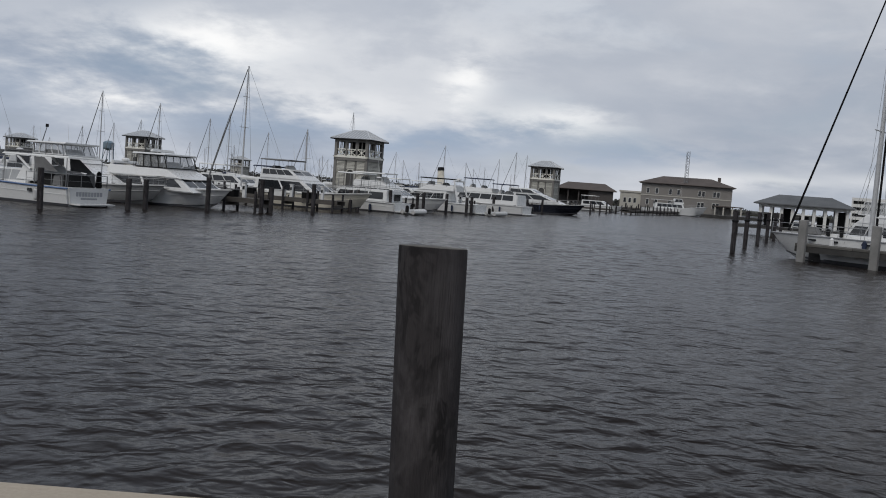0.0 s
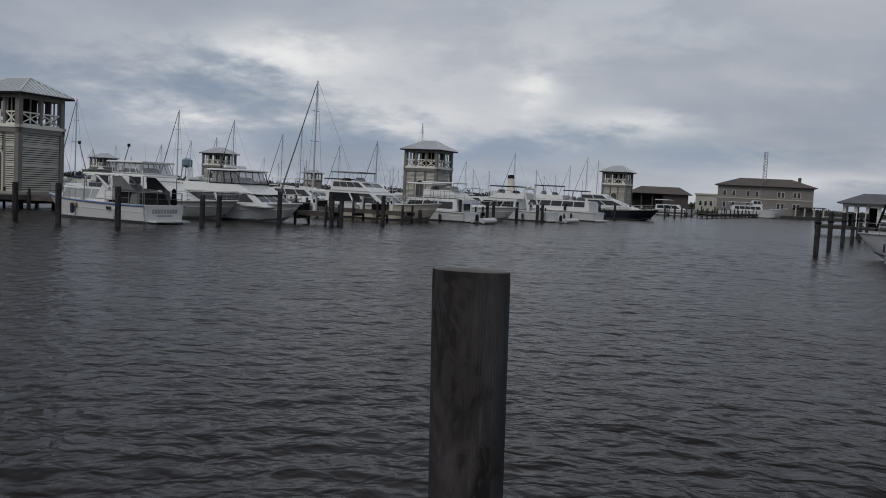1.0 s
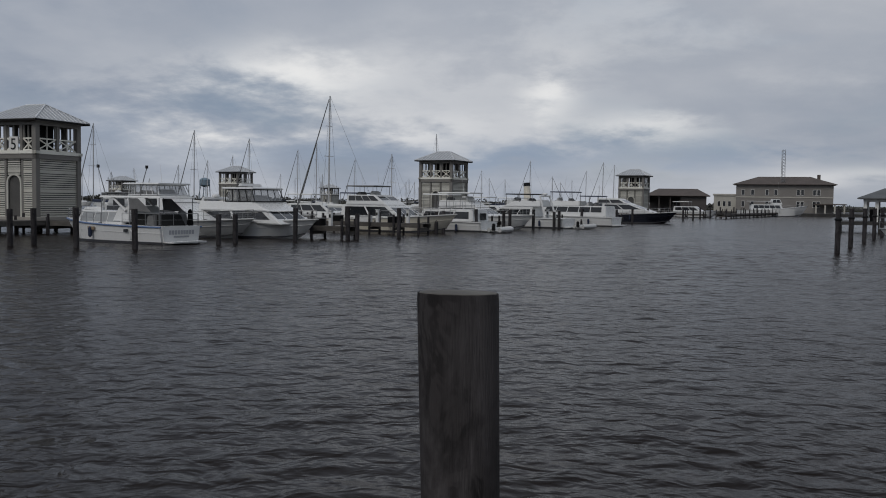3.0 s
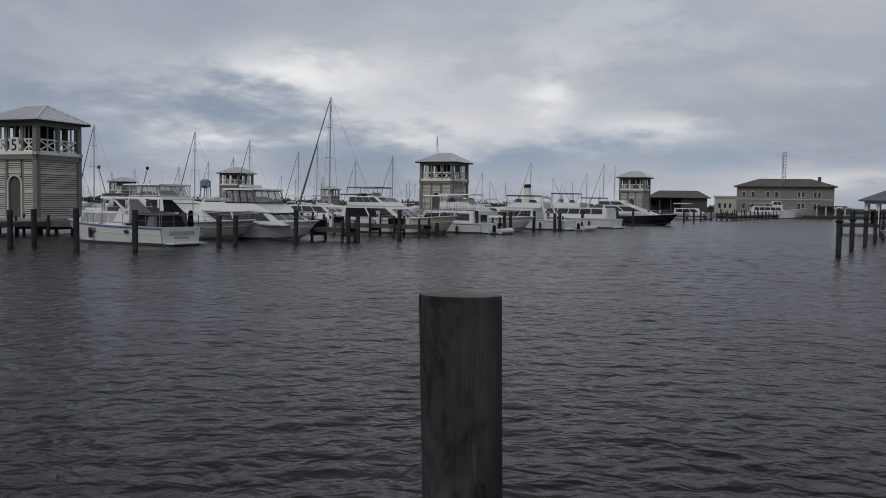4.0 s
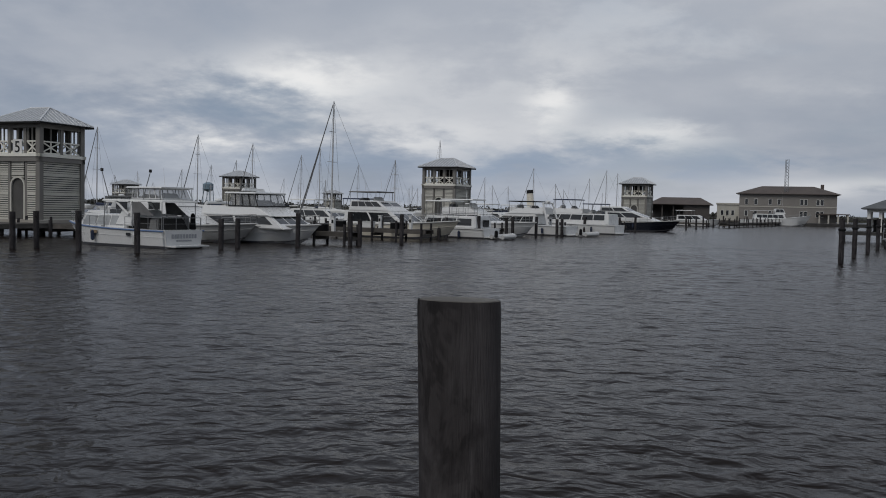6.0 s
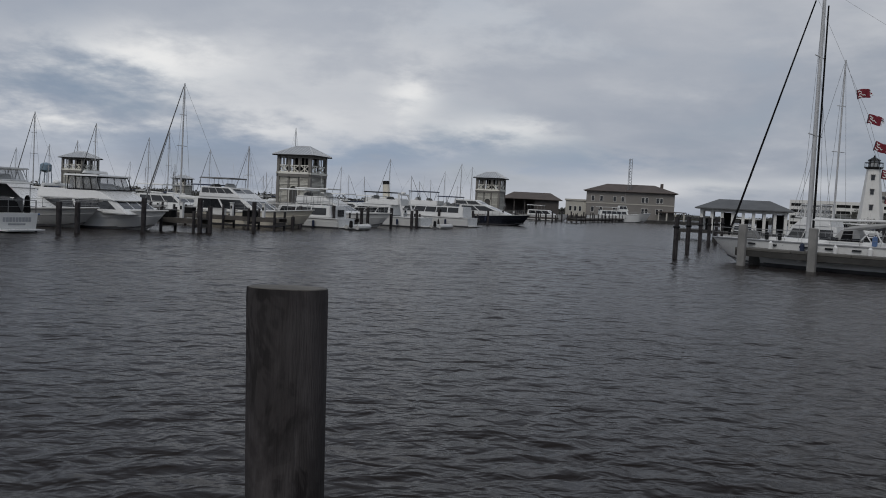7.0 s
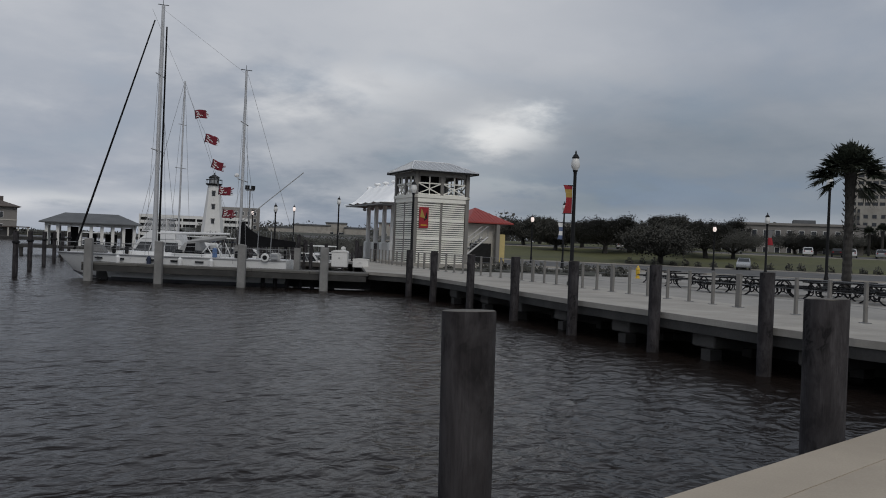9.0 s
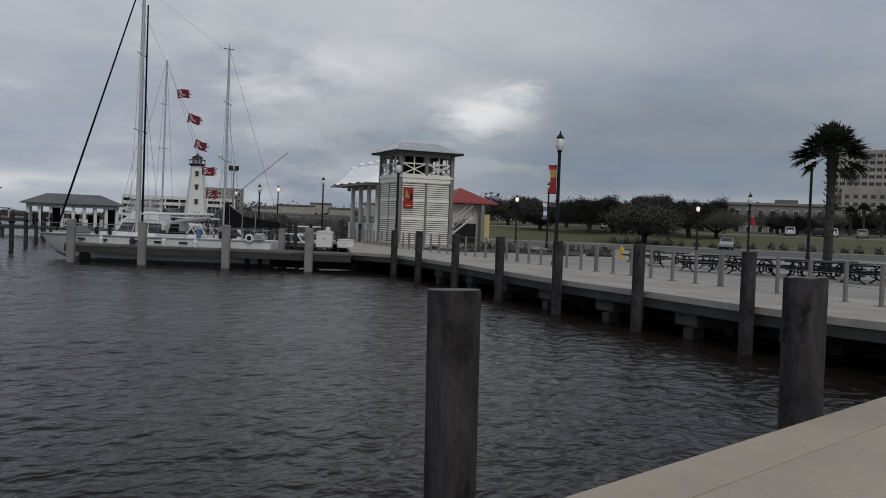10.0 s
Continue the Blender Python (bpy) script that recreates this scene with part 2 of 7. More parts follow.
def part(name, bm, mat, parent=None, label="", smooth=False, at=None):
    ob = new(name, mesh_of(name, bm, mat, smooth))
    if parent is not None:
        ob.parent = parent
    if at is not None:
        ob.matrix_basis = at
    return tagged(ob, label)


def box(bm, x0, x1, y0, y1, z0, z1, m=None):
    v = [bm.verts.new((x, y, z)) for z in (z0, z1) for x, y in ((x0, y0), (x1, y0), (x1, y1), (x0, y1))]
    if m is not None:
        for p in v:
            p.co = m @ p.co
    for f in ((3, 2, 1, 0), (4, 5, 6, 7), (0, 1, 5, 4), (1, 2, 6, 5), (2, 3, 7, 6), (3, 0, 4, 7)):
        bm.faces.new([v[i] for i in f])
    return bm


def boxed(*a, m=None):
    return box(bmesh.new(), *a, m=m)


def ring(bm, pts):
    return [bm.verts.new(p) for p in pts]


def bridge(bm, a, b, closed=True):
    n = len(a)
    for i in range(n if closed else n - 1):
        j = (i + 1) % n
        bm.faces.new((a[i], a[j], b[j], b[i]))


def loft(bm, rings, caps=True, closed=True):
    rs = [ring(bm, r) for r in rings]
    for a, b in zip(rs, rs[1:]):
        bridge(bm, a, b, closed)
    if caps:
        bm.faces.new(rs[0][::-1])
        bm.faces.new(rs[-1])
    return bm


def tube(bm, p, q, r0, r1=None, n=8):
    p, q = Vector(p), Vector(q)
    r1 = r0 if r1 is None else r1
    d = (q - p).normalized()
    u = d.orthogonal().normalized()
    w = d.cross(u)
    circ = [(math.cos(2 * math.pi * i / n), math.sin(2 * math.pi * i / n)) for i in range(n)]
    return loft(bm, [[c + (u * x + w * y) * r for x, y in circ] for c, r in ((p, r0), (q, r1))])


def path_tube(bm, pts, r, n=6):
    """One unbroken tube along a line of points."""
    pts = [Vector(q) for q in pts]
    circ = [(math.cos(2 * math.pi * i / n), math.sin(2 * math.pi * i / n)) for i in range(n)]
    rings, u = [], None
    for i, q in enumerate(pts):
        d = (pts[min(i + 1, len(pts) - 1)] - pts[max(i - 1, 0)]).normalized()
        u = d.orthogonal().normalized() if u is None else (u - d * u.dot(d)).normalized()
        w = d.cross(u)
        rings.append([q + (u * x + w * y) * r for x, y in circ])
    return loft(bm, rings)


def turned(bm, profile, n=12, centre=(0, 0)):
    """A solid of revolution from (radius, height) pairs."""
    cx, cy = centre
    return loft(bm, [[(cx + r * math.cos(2 * math.pi * i / n), cy + r * math.sin(2 * math.pi * i / n), z) for i in range(n)] for r, z in profile])


def prism(bm, pts, z0, z1):
    return loft(bm, [[(x, y, z0) for x, y in pts], [(x, y, z1) for x, y in pts]])


# ---- water ----
def wave_height(x, y, step):
    """Short wind waves; those too short for the grid's step are left to the surface relief."""
    h = np.zeros_like(x)
    r = np.random.RandomState(4)
    for k in range(44):
        lam = 0.40 * 1.036 ** k * (0.8 + 0.4 * r.rand())
        a = radians(-74 + r.randn() * 36)
        amp = 0.0070 * lam ** 0.95 * (1.0 if k < 19 else np.clip((y - 14) / 30, 0, 1))
        ph = r.rand() * 6.283
        u = (x * math.cos(a) + y * math.sin(a)) * 6.283 / lam + ph + 0.9 * np.sin(x * 0.31 + k) + 0.8 * np.sin(y * 0.27 - k * 1.7)
        h += amp * np.clip((lam / step - 2.5) / 2, 0, 1) * ((0.5 + 0.5 * np.cos(u)) ** 1.5 - 0.4)
    return h


def build_water():
    x0, x1, y0, y1 = -58.0, 48.0, -2.0, 96.0
    ys = [y0]
    while ys[-1] < y1:
        ys.append(ys[-1] + 0.092 * (1 + max(0.0, ys[-1] - 10) / 20))
    y1 = ys[-1]
    nx, ny = round((x1 - x0) / 0.135) + 1, len(ys)
    gx, gy = np.meshgrid(np.linspace(x0, x1, nx), np.array(ys))
    step = 0.092 * (1 + np.maximum(0, gy - 10) / 20)
    fade = np.clip(np.minimum.reduce([gx - x0, x1 - gx, gy - y0, (y1 - gy) * 0.4]) / 9.0, 0, 1)
    gz = wave_height(gx, gy, step) * fade
    verts = np.stack([gx, gy, gz], -1).reshape(-1, 3).tolist()
    idx = np.arange(nx * ny).reshape(ny, nx)
    faces = np.stack([idx[:-1, :-1], idx[:-1, 1:], idx[1:, 1:], idx[1:, :-1]], -1).reshape(-1, 4).tolist()
    b = len(verts)
    F = 4500.0
    verts += [(-F, -F, 0), (F, -F, 0), (F, F, 0), (-F, F, 0), (x0, y0, 0), (x1, y0, 0), (x1, y1, 0), (x0, y1, 0)]
    faces += [(b, b + 1, b + 5, b + 4), (b + 1, b + 2, b + 6, b + 5), (b + 2, b + 3, b + 7, b + 6), (b + 3, b, b + 4, b + 7)]
    me = bpy.data.meshes.new("water")
    me.from_pydata(verts, [], faces)
    me.shade_smooth()
    m = bpy.data.materials.new("harbour_water")
    m.use_nodes = True
    t = m.node_tree
    p = t.nodes["Principled BSDF"]
    p.inputs["Base Color"].default_value = (0.0130, 0.0095, 0.0080, 1)
    p.inputs["Roughness"].default_value, p.inputs["IOR"].default_value = 0.2, 1.33
    p.inputs["Specular IOR Level"].default_value = 0.175
    co = t.nodes.new("ShaderNodeTexCoord")
    h = None
    for scale, rot, sx, amt in ((1.4, -14, 0.75, 0.36), (2.9, -24, 0.8, 0.30), (6.0, 8, 0.9, 0.05), (0.65, -10, 0.6, 0.30)):
        mp = t.nodes.new("ShaderNodeMapping")
        mp.inputs["Rotation"].default_value = (0, 0, radians(rot))
        mp.inputs["Scale"].default_value = (sx, 1, 1)
        t.links.new(co.outputs["Object"], mp.inputs[0])
        n = t.nodes.new("ShaderNodeTexNoise")
        n.inputs["Scale"].default_value, n.inputs["Detail"].default_value, n.inputs["Roughness"].default_value, n.inputs["Distortion"].default_value = scale, 2, 0.45, 0.5
        t.links.new(mp.outputs[0], n.inputs["Vector"])
        k = t.nodes.new("ShaderNodeMath")
        k.operation = "MULTIPLY_ADD"
        k.inputs[1].default_value = amt
        k.inputs[2].default_value = 0
        t.links.new(n.outputs["Fac"], k.inputs[0])
        if h is not None:
            t.links.new(h, k.inputs[2])
        h = k.outputs[0]
    bp = t.nodes.new("ShaderNodeBump")
    bp.inputs["Strength"].default_value, bp.inputs["Distance"].default_value = 1.0, 0.34
    # gusts: patches of rougher and calmer water
    mp = t.nodes.new("ShaderNodeMapping")
    mp.inputs["Scale"].default_value = (0.35, 1, 1)
    t.links.new(co.outputs["Object"], mp.inputs[0])
    gust = t.nodes.new("ShaderNodeTexNoise")
    gust.inputs["Scale"].default_value, gust.inputs["Detail"].default_value = 0.16, 4
    t.links.new(mp.outputs[0], gust.inputs["Vector"])
    gr = t.nodes.new("ShaderNodeMapRange")
    gr.inputs[1].default_value, gr.inputs[2].default_value, gr.inputs[3].default_value, gr.inputs[4].default_value = 0.35, 0.65, 0.55, 1.0
    t.links.new(gust.outputs["Fac"], gr.inputs[0])
    t.links.new(gr.outputs[0], bp.inputs["Strength"])
    t.links.new(h, bp.inputs["Height"])
    t.links.new(bp.outputs[0], p.inputs["Normal"])
    me.materials.append(m)
    return tagged(new("water", me), "dark wind-rippled grey harbour water", "water", kind="structure")


build_water()


# ---- near pier ----
def slab(name, pts, z0, z1, mat, label, category):
    bm = bmesh.new()
    prism(bm, pts, z0, z1)
    bmesh.ops.bevel(bm, geom=[e for e in bm.edges], offset=0.006, segments=2, affect="EDGES")
    ob = part(name, bm, mat)
    return tagged(ob, label, category, kind="structure")


for xa in (-34, -22, -10, 2, 14):
    xb = xa + (5.85 if xa == 14 else 11.988)
    for ya, yb in ((2.515, 3.0), (-6.0, 2.512)):
        slab("pier_deck", [(xa, ya), (xb, ya), (xb, yb), (xa, yb)], 1.02, 1.35, M["concrete_warm"], "warm grey concrete pier deck slab with a joint along the edge", "pier deck")


def pile(name, x, y, top, r, label, group, rng, mat="pile", end="pile_end", lean=0.0):
    """A tapered round timber pile, uneven, with a lighter sawn end."""
    bm = bmesh.new()
    rings = []
    n = 20
    ph = rng.random() * 6
    for k, z in enumerate([-2.5 - 0.0, -0.6, 0.1, 0.7, 1.3, 1.8, top - 0.03 - 0.25, top - 0.03, top]):
        f = (1.0 + 0.007 * (k - 7)) if k < 8 else 0.99
        rings.append([(r * f * (1 + 0.018 * math.sin(3 * a + ph) + 0.02 * math.sin(2 * a + z * 1.3 + ph)) * math.cos(a) + lean * (z - top), r * f * (1 + 0.018 * math.cos(2 * a - ph + z)) * math.sin(a), z)
                      for a in (2 * math.pi * i / n for i in range(n))])
    rings[-2:] = [[(px, py, pz - 0.045 * py) for px, py, pz in q] for q in rings[-2:]]
    loft(bm, rings, caps=False)
    bm.faces.new([v for v in bm.verts][:n][::-1])
    ob = thing(name, label, "pile", group, at=pose(x, y, 0))
    part("shaft", bm, M[mat], ob, smooth=True)
    cap = bmesh.new()
    turned(cap, ((r * 0.96, top - 0.02), (r * 0.985, top - 0.002), (r * 0.95, top + 0.003), (r * 0.5, top + 0.006), (0.02, top + 0.007)), 20)
    for v in cap.verts:
        v.co.z -= 0.045 * v.co.y
    part("sawn_end", cap, M[end], ob, "pale weathered sawn top")
    return ob


rng = random.Random(5)
for x, r, lean, top in ((-4.75, 0.16, 0.0, 2.55), (-0.352, 0.158, -0.026, 2.541), (3.719, 0.145, -0.021, 2.565), (8.35, 0.191, -0.012, 2.56), (12.6, 0.165, 0.0, 2.55)):
    pile("mooring_pile", x, 3.03 + r + 0.03, top, r, "dark weathered round timber pile with a sawn top beside the pier", "piles along the near pier", rng, lean=lean)

# ---- promenade across the basin ----
DECK = 1.1
EDGE = [(19.9, 3.02), (20.6, 7.6), (21.35, 9.9), (23.15, 14.25), (24.75, 18.5), (26.85, 23.0), (29.35, 27.9), (31.45, 32.6), (32.95, 36.2), (32.6, 40.0)]
PROM = 1.19
INNER = [(27.0, 2.0), (27.6, 8.0), (28.1, 10.0), (29.7, 14.6), (31.9, 19.0), (34.2, 23.6), (36.2, 28.6), (38.6, 34.7), (40.6, 40.0), (44.4, 47.5), (48.2, 55.0), (54, 64)]
bm = bmesh.new()
prism(bm, EDGE + [(44.0, 55.0), (50, 66), (54, 64)] + INNER[::-1][1:] + [(27, -30), (19.9, -30)], PROM - 0.18, PROM)
tagged(part("promenade", bm, M["concrete"]), "pale grey concrete harbour promenade", "promenade", kind="structure")
# ---- dock towers ----
def tower(x, y, rz, ridge=2.0, z0=0.0, number=False, label="", plain=False, half=2.4):
    """Square entrance tower: louvred base with an arch, open lookout with crossed rails, hipped metal roof."""
    W, B, P, T, EV, AP = (half, 1.0, 6.2, 6.42, 8.4, 9.4) if plain else (half, 1.0, 5.75, 6.0, 8.45, 9.85)
    ob = thing("dock_tower", label or "cream louvred harbour tower with an open lookout and metal hip roof", "tower", "dock towers", at=pose(x, y, z0, 0, 0, rz))
    # near-black core paints the shade between the louvres; far towers take the trim colour
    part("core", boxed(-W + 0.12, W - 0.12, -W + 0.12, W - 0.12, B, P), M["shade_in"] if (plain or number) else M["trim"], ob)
    band_out = 0.19 if plain else 0.28
    rots = [pose(0, 0, 0, 0, 0, a) for a in (0, 90, 180, 270)]
    for sx in (-1, 1):
        for sy in (-1, 1):
            cp = 0.15 if plain else 0.2
            part("corner_post", boxed(sx * W - cp, sx * W + cp, sy * W - cp, sy * W + cp, B - 0.1, EV), M["trim"], ob)
    for k, m in enumerate(rots):
        arch = k == 0 and not plain
        panels = ((-W + 0.2, -0.75), (0.75, W - 0.2)) if arch else ((-W + 0.2, -0.1), (0.1, W - 0.2)) if (plain or k == 2) else ((-W + 0.2, W - 0.2),)
        if arch:
            panels += ((-0.62, 0.62),)
        for a, b in panels:
            bm = bmesh.new()
            lo = 4.25 if (arch and a == -0.62) else B
            z = lo
            while z < P - 0.1:
                wide = abs(z - 2.9) < 0.1 or abs(z - 4.4) < 0.1
                box(bm, a, b, -W - 0.06, -W + 0.05, z, z + (0.26 if wide else 0.112), m)
                z += 0.29 if wide else 0.172
            part("louvre_panel", bm, M["siding" if plain else "siding_worn"], ob, "cream painted horizontal louvres")
        if arch:
            bm = bmesh.new()
            pts = [(0.62 * math.cos(t), 3.6 + 0.62 * math.sin(t)) for t in np.linspace(0, math.pi, 13)]
            out = [(0.76 * math.cos(t), 3.6 + 0.76 * math.sin(t)) for t in np.linspace(0, math.pi, 13)]
            pts, out = [(0.62, B)] + pts + [(-0.62, B)], [(0.76, B)] + out + [(-0.76, B)]
            for (p, q), (r, s) in zip(zip(pts, pts[1:]), zip(out, out[1:])):
                loft(bm, [[(*v[:1], yy, v[1]) for v in (p, q, s, r)] for yy in (-W - 0.1, -W + 0.02)])
            part("arch_surround", bm, M["siding_worn"], ob)
            part("arch_void", boxed(-0.62, 0.62, -W + 0.06, -W + 0.117, B, 4.24), M["arch_door"], ob, "grey recessed arch door with shade in its colour")
            for a, b in ((-0.95, -0.76), (0.76, 0.95)):
                part("pilaster", boxed(a, b, -W - 0.08, -W + 0.05, B, P), M["trim"], ob)
        elif plain or k == 2:
            part("pilaster", boxed(-0.1, 0.1, -W - 0.08, -W + 0.05, B, P, m=m), M["trim"], ob)
        part("floor_band", boxed(-W - band_out, W + band_out, -W - band_out, -W + 0.1, T - 0.12, T + 0.12, m=m), M["siding"], ob)
        part("floor_beam", boxed(-W - band_out + 0.06, W + band_out - 0.06, -W - band_out + 0.06, -W + 0.1, P - 0.25, T - 0.13, m=m), M["siding"] if plain else M["trim"], ob)
        part("eave_beam", boxed(-W + 0.2, W - 0.2, -W - 0.16, -W + 0.12, EV - 0.35, EV, m=m), M["trim"], ob)
        for c in ((-0.8, 0.8) if (k % 2 == 0 and not plain) else (0.0,)):
            part("lookout_post", boxed(c - 0.12, c + 0.12, -W - 0.1, -W + 0.12, T + 0.12, EV - 0.35, m=m), M["trim"], ob)
        cuts = (-W + 0.2, -0.92, 0.92, W - 0.2) if (k % 2 == 0 and not plain) else (-W + 0.2, -0.12, 0.12, W - 0.2)
        spans = ((cuts[0], cuts[1]), (-0.68, 0.68), (cuts[2], cuts[3])) if (k % 2 == 0 and not plain) else ((cuts[0], cuts[1]), (cuts[2], cuts[3]))
        for a, b in spans:
            bm = bmesh.new()
            box(bm, a, b, -W - 0.05, -W + 0.05, T + 1.02, T + 1.12, m)
            box(bm, a, b, -W - 0.05, -W + 0.05, T + 0.14, T + 0.22, m)
            for s in (1, -1):
                p0, p1 = Vector((a, -W, T + 0.2 if s > 0 else T + 1.05)), Vector((b, -W, T + 1.05 if s > 0 else T + 0.2))
                tube(bm, m @ p0, m @ p1, 0.055, n=4)
            c = (a + b) / 2
            box(bm, c - 0.035, c + 0.035, -W - 0.045, -W + 0.045, T + 0.22, T + 1.02, m)
            part("cross_rail", bm, M["siding"], ob, "white crossed timber railing")
            part("screen_post", boxed(c - 0.045, c + 0.045, -W - 0.04, -W + 0.05, T + 1.13, EV - 0.352, m=m), M["siding"] if plain else M["trim"], ob)
            for e in (a + 0.09, b - 0.09):
                part("inner_post", boxed(e - 0.06, e + 0.06, -W - 0.03, -W + 0.06, T + 1.13, EV - 0.352, m=m), M["trim"], ob)
    part("lookout_floor", boxed(-W + 0.1, W - 0.1, -W + 0.1, W - 0.1, P, T + 0.1), M["trim"], ob)
    part("lookout_ceiling", boxed(-W + 0.12, W - 0.12, -W + 0.12, W - 0.12, EV - 0.12, EV - 0.02), M["trim"], ob)
    # near-black block puts the lookout's inner shade into its colour
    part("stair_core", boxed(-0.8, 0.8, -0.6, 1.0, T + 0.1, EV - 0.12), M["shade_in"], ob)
    # roof: hip with standing seams
    o, h = W + 0.68, ridge / 2
    bm = bmesh.new()
    base = [(-o, -o, EV), (o, -o, EV), (o, o, EV), (-o, o, EV)]
    low = ring(bm, base)
    edge = ring(bm, [(px, py, EV + 0.1) for px, py, _ in base])
    r0, r1 = bm.verts.new((-h, 0, AP)), bm.verts.new((h, 0, AP))
    bridge(bm, low, edge)
    bm.faces.new(low[::-1])
    bm.faces.new((edge[0], edge[1], r1, r0))
    bm.faces.new((edge[2], edge[3], r0, r1))
    bm.faces.new((edge[1], edge[2], r1))
    bm.faces.new((edge[3], edge[0], r0))
    part("roof", bm, M["metal_roof"], ob, "grey standing-seam metal roof")
    bm = bmesh.new()
    n = 13
    for i in range(n + 1):
        u = -o + 2 * o * i / n
        t = max(0.0, min(1.0, (o - abs(u)) / (o - h))) if abs(u) > h else 1.0
        for s in (-1, 1):
            tube(bm, (u, s * o, EV + 0.12), (u, s * o * (1 - t), EV + 0.12 + (AP - EV - 0.1) * t), 0.035, n=4)
        t2 = (o - abs(u)) / o
        for s in (-1, 1):
            tube(bm, (s * o, u, EV + 0.12), (s * (o + (h - o) * t2), u, EV + 0.12 + (AP - EV - 0.1) * t2), 0.035, n=4)
    tube(bm, (-h, 0, AP + 0.02), (h, 0, AP + 0.02), 0.07, n=6)
    for sx in (-1, 1):
        for sy in (-1, 1):
            tube(bm, (sx * o, sy * o, EV + 0.12), (sx * h, 0, AP + 0.02), 0.06, n=5)
    part("roof_seams", bm, M["roof_seam"], ob)
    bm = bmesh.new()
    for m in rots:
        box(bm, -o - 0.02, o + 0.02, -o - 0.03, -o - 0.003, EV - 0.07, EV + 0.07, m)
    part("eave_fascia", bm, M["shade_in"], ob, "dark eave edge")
    if number:
        sign = part("number_board", boxed(-0.35, 0.55, -W - 0.17, -W - 0.12, T + 0.13, T + 1.2), M["white"], ob, "white board with the black number 5")
        fc = bpy.data.curves.new("digit", "FONT")
        fc.body, fc.size, fc.align_x, fc.extrude = "5", 1.25, "CENTER", 0.01
        fc.materials.append(M["black"])
        d = new("digit", fc)
        d.parent = sign
        d.matrix_basis = pose(0.1, -W - 0.19, T + 0.2, 90, 0, 0)
    # timber platform and piles below
    part("platform", boxed(-W - 0.9, W + 0.9, -W - 0.9, W + 0.9, B - 0.35, B), M["concrete"], ob)
    for px in (-2.8, -0.9, 0.9, 2.8):
        for py in (-2.9, 2.9):
            bm = bmesh.new()
            tube(bm, (px, py, -1.5), (px, py, B - 0.35), 0.16, n=10)
            part("platform_post", bm, M["concrete_dark"], ob)
    return ob


tower(-40.27, 65.66, -14, z0=0.2, half=2.15, number=True, label="cream louvred dock tower numbered 5 with metal roof")
tower(-13.9, 123.4, -20)
tower(18.9, 182.0, -20)
tower(-66.8, 185.3, -20)
tower(-81.4, 330.0, -20, z0=-1.3)
tower(-121.0, 241.0, -20, z0=-1.1)
tower(50.2, 53.6, -21, ridge=3.3, z0=0.42, half=2.27, plain=True, label="cream louvred promenade tower with open lookout")

# ---- boats ----
M["gel"] = material("white_gelcoat", (0.70, 0.70, 0.69), 0.28, vary=0.06, scale=0.5, fine=6, bump=0.0, stain=0.1)
M["gel_grey"] = material("pale_grey_gelcoat", (0.50, 0.50, 0.49), 0.3, vary=0.08, scale=0.5, fine=6, bump=0.0, stain=0.15)
M["gel_cream"] = material("cream_hull_paint", (0.68, 0.635, 0.54), 0.35, vary=0.08, scale=0.5, fine=6, bump=0.0, stain=0.15)
M["navy"] = material("navy_hull_paint", (0.012, 0.014, 0.022), 0.25, vary=0.15, scale=0.6, fine=8, bump=0.0)
M["boot"] = material("dark_boot_stripe", (0.03, 0.03, 0.035), 0.5, vary=0.2, scale=2, fine=10, bump=0.0)
M["blue_line"] = material("blue_rub_stripe", (0.10, 0.17, 0.33), 0.4, vary=0.1, scale=2, fine=10, bump=0.0)
M["canvas_blue"] = material("navy_canvas", (0.025, 0.035, 0.07), 0.9, vary=0.2, scale=2, fine=30, bump=0.3)
M["canvas_white"] = material("white_canvas", (0.70, 0.70, 0.68), 0.85, vary=0.08, scale=2, fine=30, bump=0.2)
M["canvas_grey"] = material("grey_canvas", (0.17, 0.17, 0.17), 0.9, vary=0.2, scale=2, fine=30, bump=0.3)
M["canvas_black"] = material("black_canvas", (0.010, 0.010, 0.011), 0.95, vary=0.25, scale=3, fine=30, bump=0.3, spec=0.1)
M["teak"] = material("weathered_teak", (0.30, 0.22, 0.14), 0.75, vary=0.25, scale=2, fine=20, bump=0.2)
M["smudge"] = material("faded_grey_lettering", (0.33, 0.34, 0.36), 0.5, vary=0.1, bump=0.0)


def glass_mat(name, color, rough=0.06):
    m = material(name, color, rough, vary=0.1, scale=0.8, fine=5, bump=0.0)
    m.node_tree.nodes["Principled BSDF"].inputs["Coat Weight"].default_value = 0.3
    return m


M["glass"] = glass_mat("dark_tinted_glass", (0.015, 0.017, 0.02))
M["clear_vinyl"] = glass_mat("clouded_vinyl", (0.42, 0.43, 0.44), 0.2)
M["clear_vinyl"].node_tree.nodes["Principled BSDF"].inputs["Alpha"].default_value = 0.38
M["curtain"] = glass_mat("curtained_pane", (0.36, 0.37, 0.375), 0.15)


